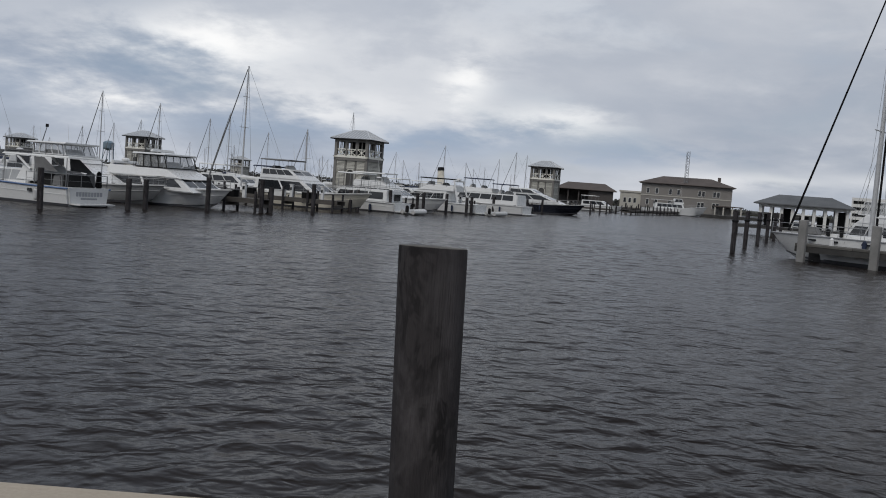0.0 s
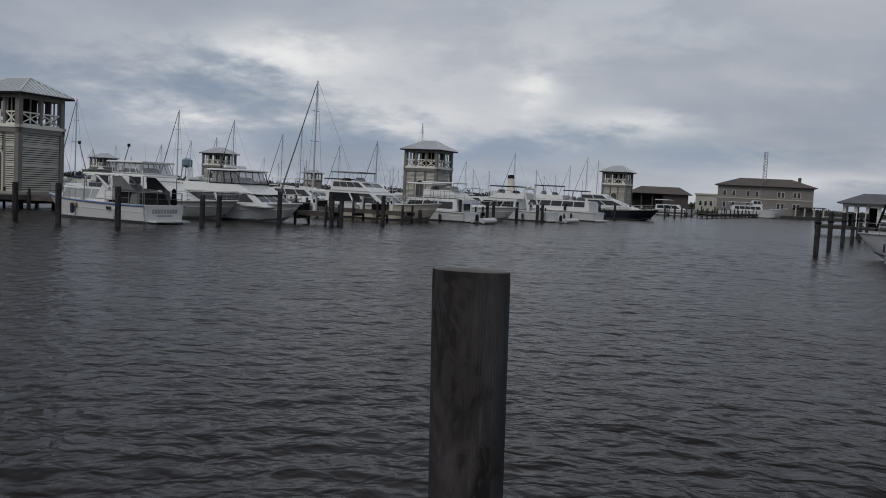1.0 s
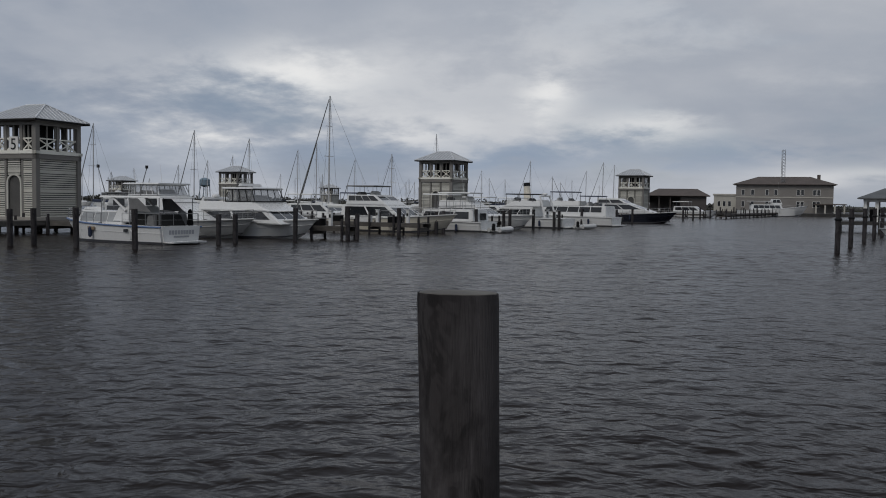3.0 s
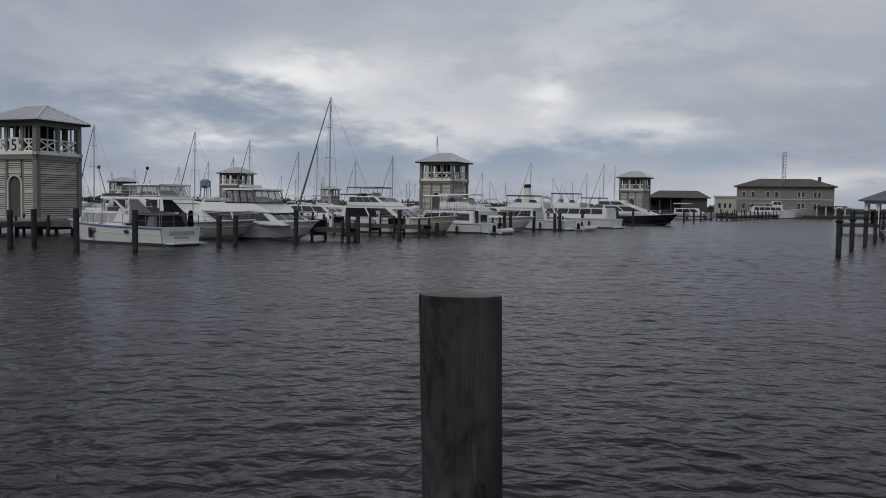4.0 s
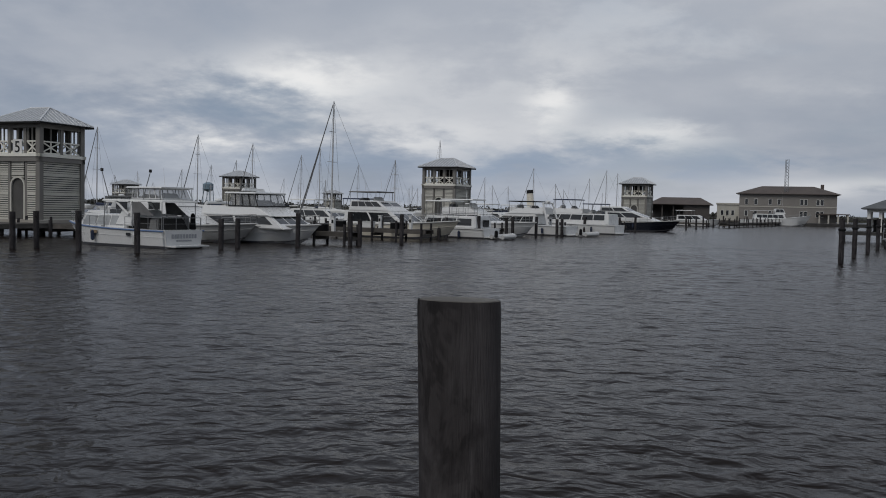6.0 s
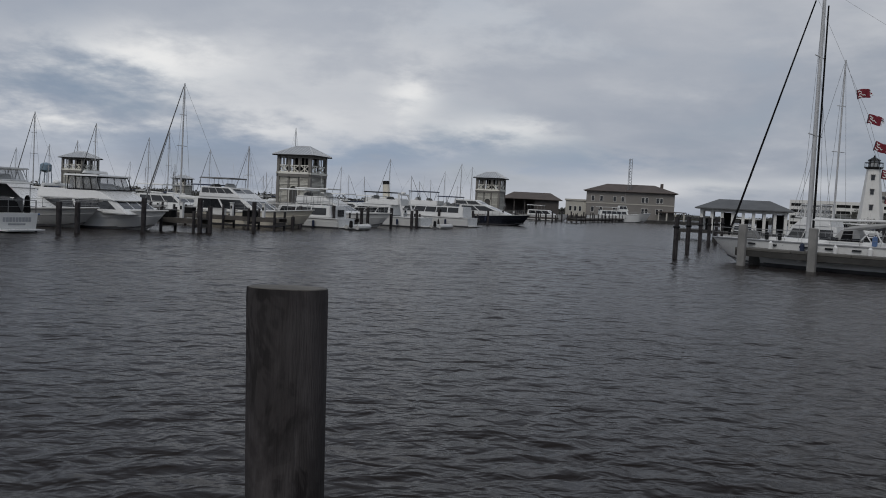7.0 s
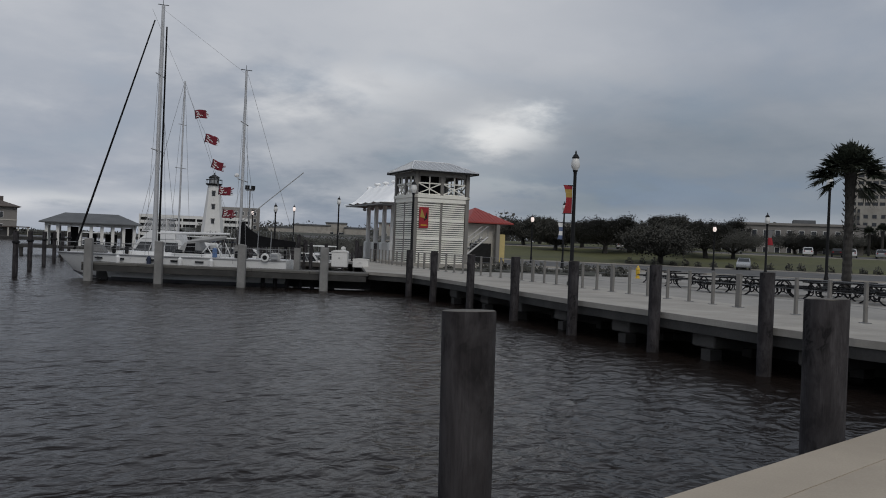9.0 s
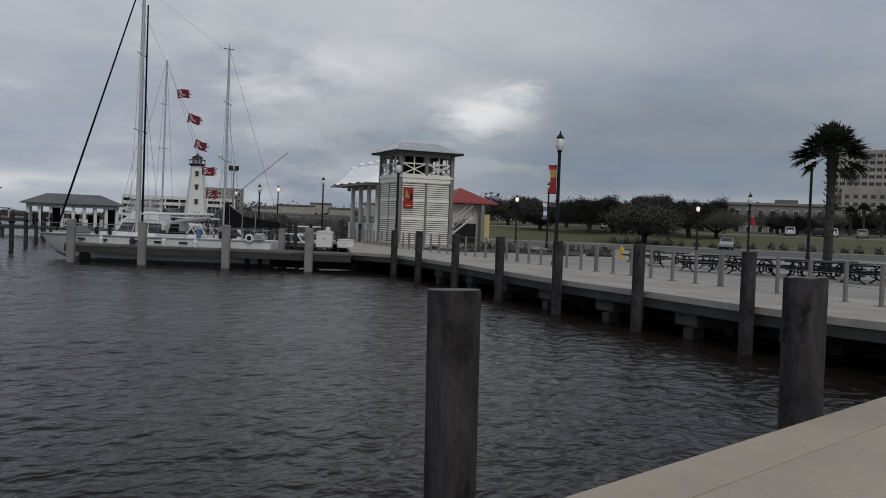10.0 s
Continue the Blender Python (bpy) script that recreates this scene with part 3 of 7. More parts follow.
def hull_rings(L, B, fa, fb, stern=0.92, fine=2.2, draft=0.5, n=14):
    """Stations from transom to stem: keel, chine and sheer, port and starboard."""
    rings = []
    for i in range(n + 1):
        u = i / n
        x = -L / 2 + L * u
        w = B / 2 * (stern + (1 - stern) * min(1, u * 3)) * (1 - max(0, (u - 0.45) / 0.55) ** fine)
        w = max(w, 0.03)
        z = fa + (fb - fa) * u ** 2
        over = max(0, (u - 0.7) / 0.3)
        cw = w * (0.9 - 0.55 * over)
        cz = 0.05 + over ** 1.5 * 0.25 * fb
        kx = x - 0.12 * L * over ** 2
        cx = x - 0.075 * L * over ** 2
        kz = -draft + (draft + 0.05) * over ** 3
        rings.append([(kx, 0, kz), (cx, cw, cz), (x, w, z), (x, -w, z), (cx, -cw, cz)])
    return rings


def block(x0, x1, w, z0, z1, rf, ra, tw=0.9, nose=0.0):
    """A cabin: raked front and back, sides leaning in. nose draws the front in to a blunt point."""
    def rect(a, b, h, z):
        p = [(a, -h, z), (b, -h * (1 - nose), z)]
        if nose:
            p.append((b + nose * h, 0, z))
        return p + [(b, h * (1 - nose), z), (a, h, z)]
    bm = bmesh.new()
    loft(bm, [rect(x0, x1, w, z0), rect(x0 + ra, x1 - rf, w * tw, z1)])
    bmesh.ops.bevel(bm, geom=list(bm.edges), offset=min(0.07, (z1 - z0) * 0.2), segments=2, affect="EDGES")
    return bm


def side_panes(x0, x1, w, z0, z1, rf, ra, tw, n, lo, hi, gap=0.12, s=1):
    """Window panes set on a cabin's leaning side."""
    out = []
    H = z1 - z0
    def at(t, f, off):
        a, b = x0 + ra * f, x1 - rf * f
        return (a + (b - a) * t, s * (w + (w * tw - w) * f + off), z0 + H * f)
    for i in range(n):
        t0, t1 = 0.06 + 0.88 * i / n + gap / n / 2, 0.06 + 0.88 * (i + 1) / n - gap / n / 2
        bm = bmesh.new()
        loft(bm, [[at(t0, lo, o), at(t1, lo, o), at(t1, hi, o), at(t0, hi, o)] for o in (-0.03, 0.02)])
        out.append(bm)
    return out


def front_panes(x1, w, z0, z1, rf, tw, n, lo, hi):
    out = []
    for i in range(n):
        def at(t, f, off):
            ww = (w + (w * tw - w) * f) * 0.9
            return (x1 - rf * f + off, -ww + 2 * ww * t, z0 + (z1 - z0) * f)
        t0, t1 = (i + 0.06) / n, (i + 0.94) / n
        bm = bmesh.new()
        loft(bm, [[at(t0, lo, o), at(t1, lo, o), at(t1, hi, o), at(t0, hi, o)] for o in (-0.03, 0.02)])
        out.append(bm)
    return out


def rail(ob, pts, h, every=1, r=0.018, mat="steel", name="bow_rail"):
    top = [(x, y, z + h) for x, y, z in pts]
    bar = part(name, path_tube(bmesh.new(), top, r, 5), M[mat], ob, "thin stainless guard rail")
    part("mid_wire", path_tube(bmesh.new(), [(x, y, z + h * 0.5) for x, y, z in pts], r * 0.7, 4), M[mat], bar)
    for (x, y, z), t in list(zip(pts, top))[::every]:
        part("stanchion", tube(bmesh.new(), (x, y, z), t, r, n=5), M[mat], bar)


def motor_boat(x, y, rz, L, B, fa, fb, label, tiers, tops=(), hull="gel", stripe="boot", ports=0, rails=True, name_bars=False, platform=True, arch=None, fine=2.2, kind="motor_yacht", screens=(), antenna=(), rub=None, pane="glass"):
    """A motor yacht on its waterline, bow along +x. tiers: cabins (x0, x1, halfwidth, z0, z1, front rake, back rake, side panes, front panes, lo, hi);
    tops: hardtops (x0, x1, halfwidth, z, z of the posts' feet, canvas)."""
    ob = thing(kind, label, "boat", "moored motor boats", at=pose(x, y, 0, 0, 0, rz))
    rings = hull_rings(L, B, fa, fb, fine=fine)
    bm = bmesh.new()
    loft(bm, rings)
    bmesh.ops.bevel(bm, geom=[e for e in bm.edges if abs(e.verts[0].co.z - e.verts[1].co.z) > 0.3 and e.verts[0].co.x < -L / 2 + 0.01 and e.verts[1].co.x < -L / 2 + 0.01], offset=0.12, segments=2, affect="EDGES")
    part("hull", bm, M[hull], ob, smooth=True)
    for s in (1, -1):
        bm = bmesh.new()
        path_tube(bm, [(r[2][0], s * (r[2][1] + 0.01), r[2][2] - 0.06) for r in rings], 0.05, 6)
        part("rub_rail", bm, M[rub or "gel_grey"], ob)
        bm = bmesh.new()
        loft(bm, [[(r[1][0], s * (r[1][1] * 1.004 + 0.015), r[1][2] + d) for r in rings] for d in (-0.06, 0.11)], caps=False, closed=False)
        part("boot_stripe", bm, M[stripe], ob, "dark waterline stripe")
        bm = bmesh.new()
        path_tube(bm, [(r[2][0] * 0.6 + r[1][0] * 0.4, s * (r[2][1] * 0.6 + r[1][1] * 0.4 + 0.005), r[2][2] * 0.6 + r[1][2] * 0.4) for r in rings], 0.022, 4)
        part("spray_rail", bm, M[hull], ob)
        for i in (1, 7, 11):
            part("cleat", boxed(rings[i][2][0] - 0.14, rings[i][2][0] + 0.14, s * (rings[i][2][1] - 0.12) - 0.03, s * (rings[i][2][1] - 0.12) + 0.03, rings[i][2][2], rings[i][2][2] + 0.07), M["steel"], ob)
        if L > 10:
            for i in (3, 8):
                bm = bmesh.new()
                turned(bm, ((0.03, -0.36), (0.12, -0.28), (0.13, 0.2), (0.04, 0.3)), 8)
                part("fender", bm, M["canvas_blue" if (i + round(L)) % 2 else "gel_grey"], ob, at=pose(rings[i][2][0], s * (rings[i][2][1] + 0.09), rings[i][2][2] - 0.55))
        for k in range(ports):
            i = 6 + 2 * k
            a, b = rings[i], rings[i + 1]
            bm = bmesh.new()
            q = [((1 - t) * r[1][0] + t * r[2][0], s * ((1 - t) * r[1][1] + t * r[2][1] + 0.012), (1 - t) * r[1][2] + t * r[2][2]) for r, t in ((a, 0.66), (b, 0.66), (b, 0.84), (a, 0.84))]
            c = Vector([sum(p[j] for p in q) / 4 for j in range(3)])
            q = [c + (Vector(p) - c) * 0.55 for p in q]
            loft(bm, [[tuple(p) for p in q], [tuple(p + Vector((0, s * 0.015, 0))) for p in q]])
            part("porthole", bm, M["glass"], ob, "dark oval porthole")
    for k, (x0, x1, w, z0, z1, rf, ra, ns, nf, lo, hi) in enumerate(tiers):
        cab = part(("cabin", "flybridge", "pilothouse", "deckhouse")[k % 4], block(x0, x1, w, z0, z1, rf, ra), M["gel"], ob, smooth=True)
        for s in (1, -1):
            for bm in side_panes(x0, x1, w, z0, z1, rf, ra, 0.9, ns, max(0.12, lo - 0.07), min(0.95, hi + 0.05), gap=0.07, s=s):
                part("side_window", bm, M[pane], cab, "dark tinted pane" if pane == "glass" else "pale curtained pane")
        for bm in front_panes(x1, w, z0, z1, rf, 0.9, nf, lo, hi):
            part("windscreen", bm, M[pane], cab, "dark tinted pane" if pane == "glass" else "pale curtained pane")
    for x0, x1, w, z, zf, mat in tops:
        bm = boxed(x0, x1, -w, w, z - 0.05, z + 0.05)
        for v in bm.verts:
            if v.co.z > z:
                v.co.x *= 0.985
                v.co.y *= 0.93
                v.co.z += 0.02
        bmesh.ops.bevel(bm, geom=list(bm.edges), offset=0.03, segments=2, affect="EDGES")
        top = part("hardtop", bm, M[mat], ob, smooth=True)
        for px in (x0 + 0.15, (x0 + x1) / 2, x1 - 0.15):
            for s in (1, -1):
                bm = bmesh.new()
                tube(bm, (px, s * (w - 0.1), zf), (px, s * (w - 0.1), z - 0.04), 0.025, n=6)
                part("hardtop_post", bm, M["steel"], ob)
        if x1 - x0 > 2.0 and z - zf < 1.4 and L > 12:
            part("helm_seat", block(x0 + 0.5, x0 + 1.1, w * 0.4, zf - 0.05, zf + 0.42, 0.05, 0.2), M["canvas_grey"], ob, "dark covered helm seat")
            part("helm_console", block(x1 - 0.95, x1 - 0.45, w * 0.5, zf - 0.05, zf + 0.5, 0.3, 0.0), M["gel_grey"], ob)
        elif z - zf >= 1.4 and zf < 1.4 and x0 < -3:
            # near-black block stands in for the shade under the hardtop
            part("cockpit_shade", block(x0 + 0.35, x1 - 0.3, w * 0.72, zf - 0.1, zf + 0.62, 0.2, 0.35), M["shade_in"], ob, "near-black block for the shade in the cockpit")
    for x0, x1, w, z0, z1, rf, n, cloth, seam in screens:
        scr = part("enclosure_frame", block(x0 + 0.06, x1 - 0.06, w - 0.05, z0, z1, rf, 0.0, 0.94), M[cloth], ob, "flybridge weather enclosure")
        for i in range(n + 1):
            t = i / n
            for s in (1, -1):
                bm = bmesh.new()
                tube(bm, (x0 + (x1 - x0) * t, s * w, z0), (x0 + (x1 - rf - x0) * t, s * w * 0.95, z1), 0.035, n=5)
                part("enclosure_seam", bm, M[seam], scr)
        bm = bmesh.new()
        for z, k, xe in ((z0 + 0.03, 1.0, x1), (z1 - 0.03, 0.95, x1 - rf)):
            path_tube(bm, [(x0, -w * k, z), (xe, -w * k, z), (xe, w * k, z), (x0, w * k, z), (x0, -w * k, z)], 0.045, 5)
        part("enclosure_trim", bm, M[seam], scr)
    if arch:
        ax, aw, z0, z1, rake = arch
        bm = bmesh.new()
        pts = [(ax, -aw, z0), (ax + rake, -aw * 0.85, z1), (ax + rake, aw * 0.85, z1), (ax, aw, z0)]
        for p, q in zip(pts, pts[1:]):
            tube(bm, p, q, 0.11, 0.11, 6)
        part("radar_arch", bm, M["gel"], ob)
        bm = bmesh.new()
        turned(bm, ((0.28, z1 + 0.1), (0.3, z1 + 0.2), (0.22, z1 + 0.3), (0.03, z1 + 0.33)), 12, (ax + rake, 0))
        part("radar_dome", bm, M["gel"], ob)
    if rails:
        for s in (1, -1):
            rail(ob, [(r[2][0] - 0.1, s * max(0, r[2][1] - 0.08), r[2][2]) for r in rings[7:]], 0.6)
    if platform:
        part("swim_platform", boxed(-L / 2 - 0.75, -L / 2 + 0.02, -B * 0.38, B * 0.38, 0.12, 0.2), M["gel"], ob)
    if name_bars:
        bm = bmesh.new()
        for i in range(9):
            box(bm, -L / 2 - 0.03, -L / 2 - 0.005, -1.0 + i * 0.23, -0.84 + i * 0.23, fa * 0.55, fa * 0.55 + 0.26)
        tagged(part("faded_name", bm, M["smudge"], ob, "row of unreadable faded grey letters"), kind="stuff")
        bm = bmesh.new()
        for i in range(14):
            box(bm, -L / 2 - 0.03, -L / 2 - 0.005, -0.6 + i * 0.09, -0.54 + i * 0.09, fa * 0.38, fa * 0.38 + 0.1)
        tagged(part("faded_port", bm, M["smudge"], ob), kind="stuff")
    for ax, ay, z0, z1 in antenna:
        bm = bmesh.new()
        tube(bm, (ax, ay, z0), (ax - 0.2, ay, z1), 0.02, 0.008, 5)
        part("antenna", bm, M["gel"], ob)
    return ob


H = -23.0
hx, hy = math.cos(radians(H)), math.sin(radians(H))


def bow_at(px, py, L):
    return px - hx * (L / 2 - 0.9), py - hy * (L / 2 - 0.9)


def stern_at(px, py, L):
    return px - hx * L / 2, py - hy * L / 2


# old sedan cruiser lying stern out
L = 10.6
bx, by = stern_at(-21.9, 51.0, L)
b = motor_boat(bx, by, H + 180, L, 3.6, 1.12, 1.45, "white wooden sedan cruiser with a blue sheer line, lying stern out", [
    (-1.6, 2.9, 1.25, 1.1, 1.98, 0.5, 0.0, 3, 2, 0.3, 0.86)],
    [(-5.0, 0.4, 1.45, 2.86, 1.2, "canvas_white")], ports=0, name_bars=True, rub="blue_line", rails=True, pane="curtain")
part("bridge_cowl", block(-2.2, -0.6, 1.3, 1.3, 2.3, 0.5, 0.1), M["gel"], b, smooth=True)
for s in (1, -1):
    bm = bmesh.new()
    loft(bm, [[(-2.3, y, 2.05), (-2.2, y, 2.78), (-3.0, y, 2.78), (-4.2, y, 1.95)] for y in (s * 1.33, s * 1.36)])
    part("side_curtain", bm, M["canvas_grey"], b, "black mesh side curtain under the hardtop")
    # dark pane stands in for the shade inside the open helm
    part("helm_window", boxed(-1.75, -0.75, s * 1.27, s * 1.31, 2.32, 2.78), M["glass"], b, "dark pane standing in for the shaded open helm side")
for px, py, w, hgt in ((-3.5, -0.9, 0.35, 0.75), (-4.2, -1.1, 0.28, 0.9), (-4.75, -1.25, 0.18, 1.05), (-3.9, 0.8, 0.4, 0.7)):
    part("cockpit_gear", block(px - w, px + w, w, 1.1, 1.1 + hgt, 0.1, 0.1), M["canvas_grey" if w > 0.2 else "canvas_black"], b, "covered gear in the cockpit", smooth=True, at=pose(0, py, 0))
for s in (1, -1):
    bm = bmesh.new()
    tube(bm, (-1.9, s * 1.3, 2.0), (-0.7, s * 1.3, 2.85), 0.09, n=6)
    part("windscreen_strut", bm, M["gel"], b)
    for px in (-3.3, -2.6):
        part("hull_port", boxed(px, px + 0.35, s * 1.79 - 0.02, s * 1.79 + 0.02, 0.72, 0.9), M["glass"], b)
    part("hull_vent", boxed(0.4, 1.0, s * 1.8 - 0.03, s * 1.8 + 0.02, 0.78, 0.98), M["teak"], b)
    rail(b, [(-5.1, s * 1.6, 1.12), (-4.0, s * 1.65, 1.12), (-3.0, s * 1.68, 1.12), (-2.0, s * 1.68, 1.12)], 0.75, name="cockpit_rail")
rail(b, [(-5.15, -1.5, 1.12), (-5.15, -0.5, 1.12), (-5.15, 0.5, 1.12), (-5.15, 1.5, 1.12)], 0.75, name="stern_rail")

# sportfisher
L = 15.0
bx, by = bow_at(-20.9, 59.6, L)
motor_boat(bx, by, H, L, 4.6, 1.0, 1.5, "white sportfishing yacht with tower-like flybridge and grey hull", [
    (-3.6, 3.6, 1.75, 1.1, 2.8, 3.9, 0.1, 2, 0, 0.2, 0.45), (-3.7, 0.5, 1.6, 2.5, 3.05, 0.9, 0.0, 0, 0, 0, 0)],
    [(-4.1, -0.3, 1.65, 3.85, 2.95, "gel"), (-6.4, -3.9, 1.6, 2.75, 1.1, "gel")], hull="gel_grey", screens=[(-3.5, -0.3, 1.5, 3.0, 3.81, 0.4, 5, "clear_vinyl", "gel")],
    antenna=((-2.5, 0.8, 3.9, 5.4), (-3.5, -0.8, 3.9, 5.0)), fine=2.6)

# motor yacht with vinyl flybridge enclosure
L = 14.5
bx, by = bow_at(-16.6, 60.6, L)
b = motor_boat(bx, by, H, L, 4.4, 1.05, 1.5, "white motor yacht with black-framed vinyl flybridge enclosure", [
    (-3.0, 5.5, 1.85, 1.05, 1.98, 1.5, 0.1, 2, 3, 0.42, 0.92), (-2.6, 4.3, 1.8, 1.95, 2.65, 1.7, 0.0, 0, 0, 0, 0)],
    [(-0.3, 2.7, 1.75, 3.6, 2.6, "gel")], screens=[(0.0, 2.85, 1.62, 2.62, 3.56, 0.4, 4, "clear_vinyl", "black")], ports=2, arch=(-3.0, 1.5, 1.2, 2.85, 0.5),
    antenna=((0.6, 0.4, 3.6, 4.4),), fine=2.4)
part("helm_screen", block(0.8, 1.1, 1.2, 3.75, 3.95, 0.05, 0.05), M["gel"], b)

# large cream-hulled yacht in front of the middle tower
L = 13.0
bx, by = bow_at(-8.3, 77.3, L)
motor_boat(bx, by, H, L, 4.8, 1.15, 1.75, "white cockpit motor yacht with a cream hull and wide black windows", [
    (-4.9, 2.0, 1.9, 1.2, 2.45, 1.9, 0.1, 2, 3, 0.25, 0.8), (-4.4, 0.2, 1.75, 2.4, 3.35, 1.5, 0.1, 4, 2, 0.5, 0.85)],
    [(-4.6, -1.4, 1.5, 4.15, 3.2, "canvas_grey")], hull="gel_cream", ports=1, antenna=((-2.2, 0.6, 4.2, 5.6), (-3.2, -0.6, 4.2, 5.2)), fine=2.7)

# express yacht behind it
L = 13.5
bx, by = bow_at(-10.6, 85.0, L)
motor_boat(bx, by, H, L, 4.2, 1.2, 1.7, "white express yacht with a long low cabin roof", [
    (-4.2, 4.2, 1.7, 1.3, 2.35, 2.4, 0.3, 4, 2, 0.3, 0.75)], [(-4.5, -1.8, 1.5, 3.55, 2.3, "canvas_blue")], fine=2.5)

# aft-cabin cruiser, stern out, with railed upper deck
L = 11.5
bx, by = stern_at(-4.9, 82.4, L)
b = motor_boat(bx, by, H + 180, L, 4.0, 0.95, 1.4, "white aft-cabin cruiser with railed deck, lying stern out", [
    (-4.9, 1.2, 1.75, 0.95, 2.1, 0.6, 0.15, 3, 2, 0.3, 0.75)], [(-2.0, 0.8, 1.5, 3.5, 2.1, "canvas_white")], ports=0, fine=2.4)
for s in (1, -1):
    rail(b, [(-5.0 + k, s * 1.6, 2.1) for k in range(5)], 0.75, name="deck_rail")
part("rear_window", boxed(-5.0, -4.88, -0.9, 0.2, 1.1, 1.75), M["glass"], b)

# flybridge yachts along the row
L = 13.0
bx, by = bow_at(-1.6, 91.0, L)
motor_boat(bx, by, H, L, 4.3, 1.15, 1.6, "white flybridge yacht with a pale bimini top", [
    (-4.2, 2.6, 1.75, 1.2, 2.3, 2.2, 0.2, 3, 3, 0.35, 0.8), (-4.0, 0.6, 1.6, 2.25, 2.95, 1.5, 0.0, 0, 0, 0, 0)],
    [(-4.2, -0.2, 1.6, 3.75, 2.9, "canvas_white")], ports=1, antenna=((-2, 0.5, 3.8, 5.2),))
L = 12.5
bx, by = stern_at(3.1, 97.6, L)
motor_boat(bx, by, H + 180, L, 4.2, 1.1, 1.6, "white flybridge yacht with radar arch and black bimini, stern out", [
    (-2.6, 3.4, 1.7, 1.2, 2.4, 2.2, 0.1, 3, 3, 0.3, 0.7), (-3.4, 1.2, 1.6, 2.35, 3.0, 1.4, 0.0, 0, 0, 0, 0)],
    [(-2.6, 0.9, 1.6, 3.75, 2.9, "canvas_black")], arch=(-4.0, 1.6, 1.2, 3.6, 0.7), name_bars=False)
L = 13.5
bx, by = stern_at(9.3, 109.0, L)
motor_boat(bx, by, H + 180, L, 4.4, 1.15, 1.6, "boxy white trawler yacht with navy covers on the flybridge", [
    (-6.0, 3.0, 1.9, 1.15, 2.5, 0.7, 0.1, 5, 3, 0.5, 0.85), (-2.4, 2.0, 1.5, 2.5, 3.1, 0.5, 0.1, 0, 0, 0, 0)],
    [(-5.0, -2.4, 1.6, 3.7, 2.5, "canvas_blue"), (-1.6, 1.6, 1.5, 4.2, 3.0, "canvas_blue")], antenna=((0, 0.5, 4.2, 6.2),))
L = 15.0
bx, by = bow_at(19.0, 130.5, L)
motor_boat(bx, by, H, L, 4.5, 1.2, 1.75, "sleek express cruiser with a dark lower hull and white deck", [
    (-3.6, 4.6, 1.7, 1.45, 2.9, 4.2, 0.2, 2, 2, 0.45, 0.8), (-4.4, 0.4, 1.6, 2.85, 3.6, 1.4, 0.1, 2, 1, 0.2, 0.7)],
    [], hull="navy", antenna=((-3, 0.4, 3.6, 4.8),), fine=2.6)
# workboat by the long building
motor_boat(60.5, 237.0, -4, 17.5, 4.8, 1.5, 2.9, "white passenger boat with a forward wheelhouse", [
    (-5.6, 2.4, 1.9, 1.6, 3.1, 0.6, 0.1, 5, 3, 0.4, 0.8), (-0.6, 2.2, 1.5, 3.1, 4.5, 0.7, 0.3, 2, 3, 0.4, 0.85)],
    [(-6.4, -0.6, 1.9, 3.9, 3.0, "gel_grey")], fine=3.0, kind="passenger_boat", antenna=((1.5, 0, 5.3, 9.0),))
# two more white cruisers deeper in the basin
for (px, py, LL, lab) in ((-35.5, 74.5, 11.0, "white cruiser with grey canvas cover beyond the sedan"),):
    motor_boat(px, py, H, LL, 4.3, 1.2, 1.7, lab, [
        (-3.4, 2.8, 1.6, 1.2, 2.2, 2.4, 0.1, 2, 3, 0.4, 0.8), (-3.0, 0.6, 1.5, 2.15, 2.75, 1.2, 0.1, 0, 0, 0, 0)],
        [(-3.4, 0.2, 1.5, 3.2, 2.5, "canvas_grey")], arch=(-3.8, 1.4, 2.0, 3.1, 0.5))
for (px, py, LL) in ((-24.5, 96.0, 12), (-6.0, 112.0, 12), (-2.0, 124.0, 12), (33.0, 196.0, 11)):
    motor_boat(px, py, H, LL, 4.0, 1.1, 1.6, "distant white moored cruiser with a low cabin", [
        (-3.8, 2.6, 1.6, 1.2, 2.4, 1.8, 0.1, 3, 2, 0.35, 0.8)], [(-4.0, -0.4, 1.5, 3.4, 2.3, "canvas_white")], rails=False)


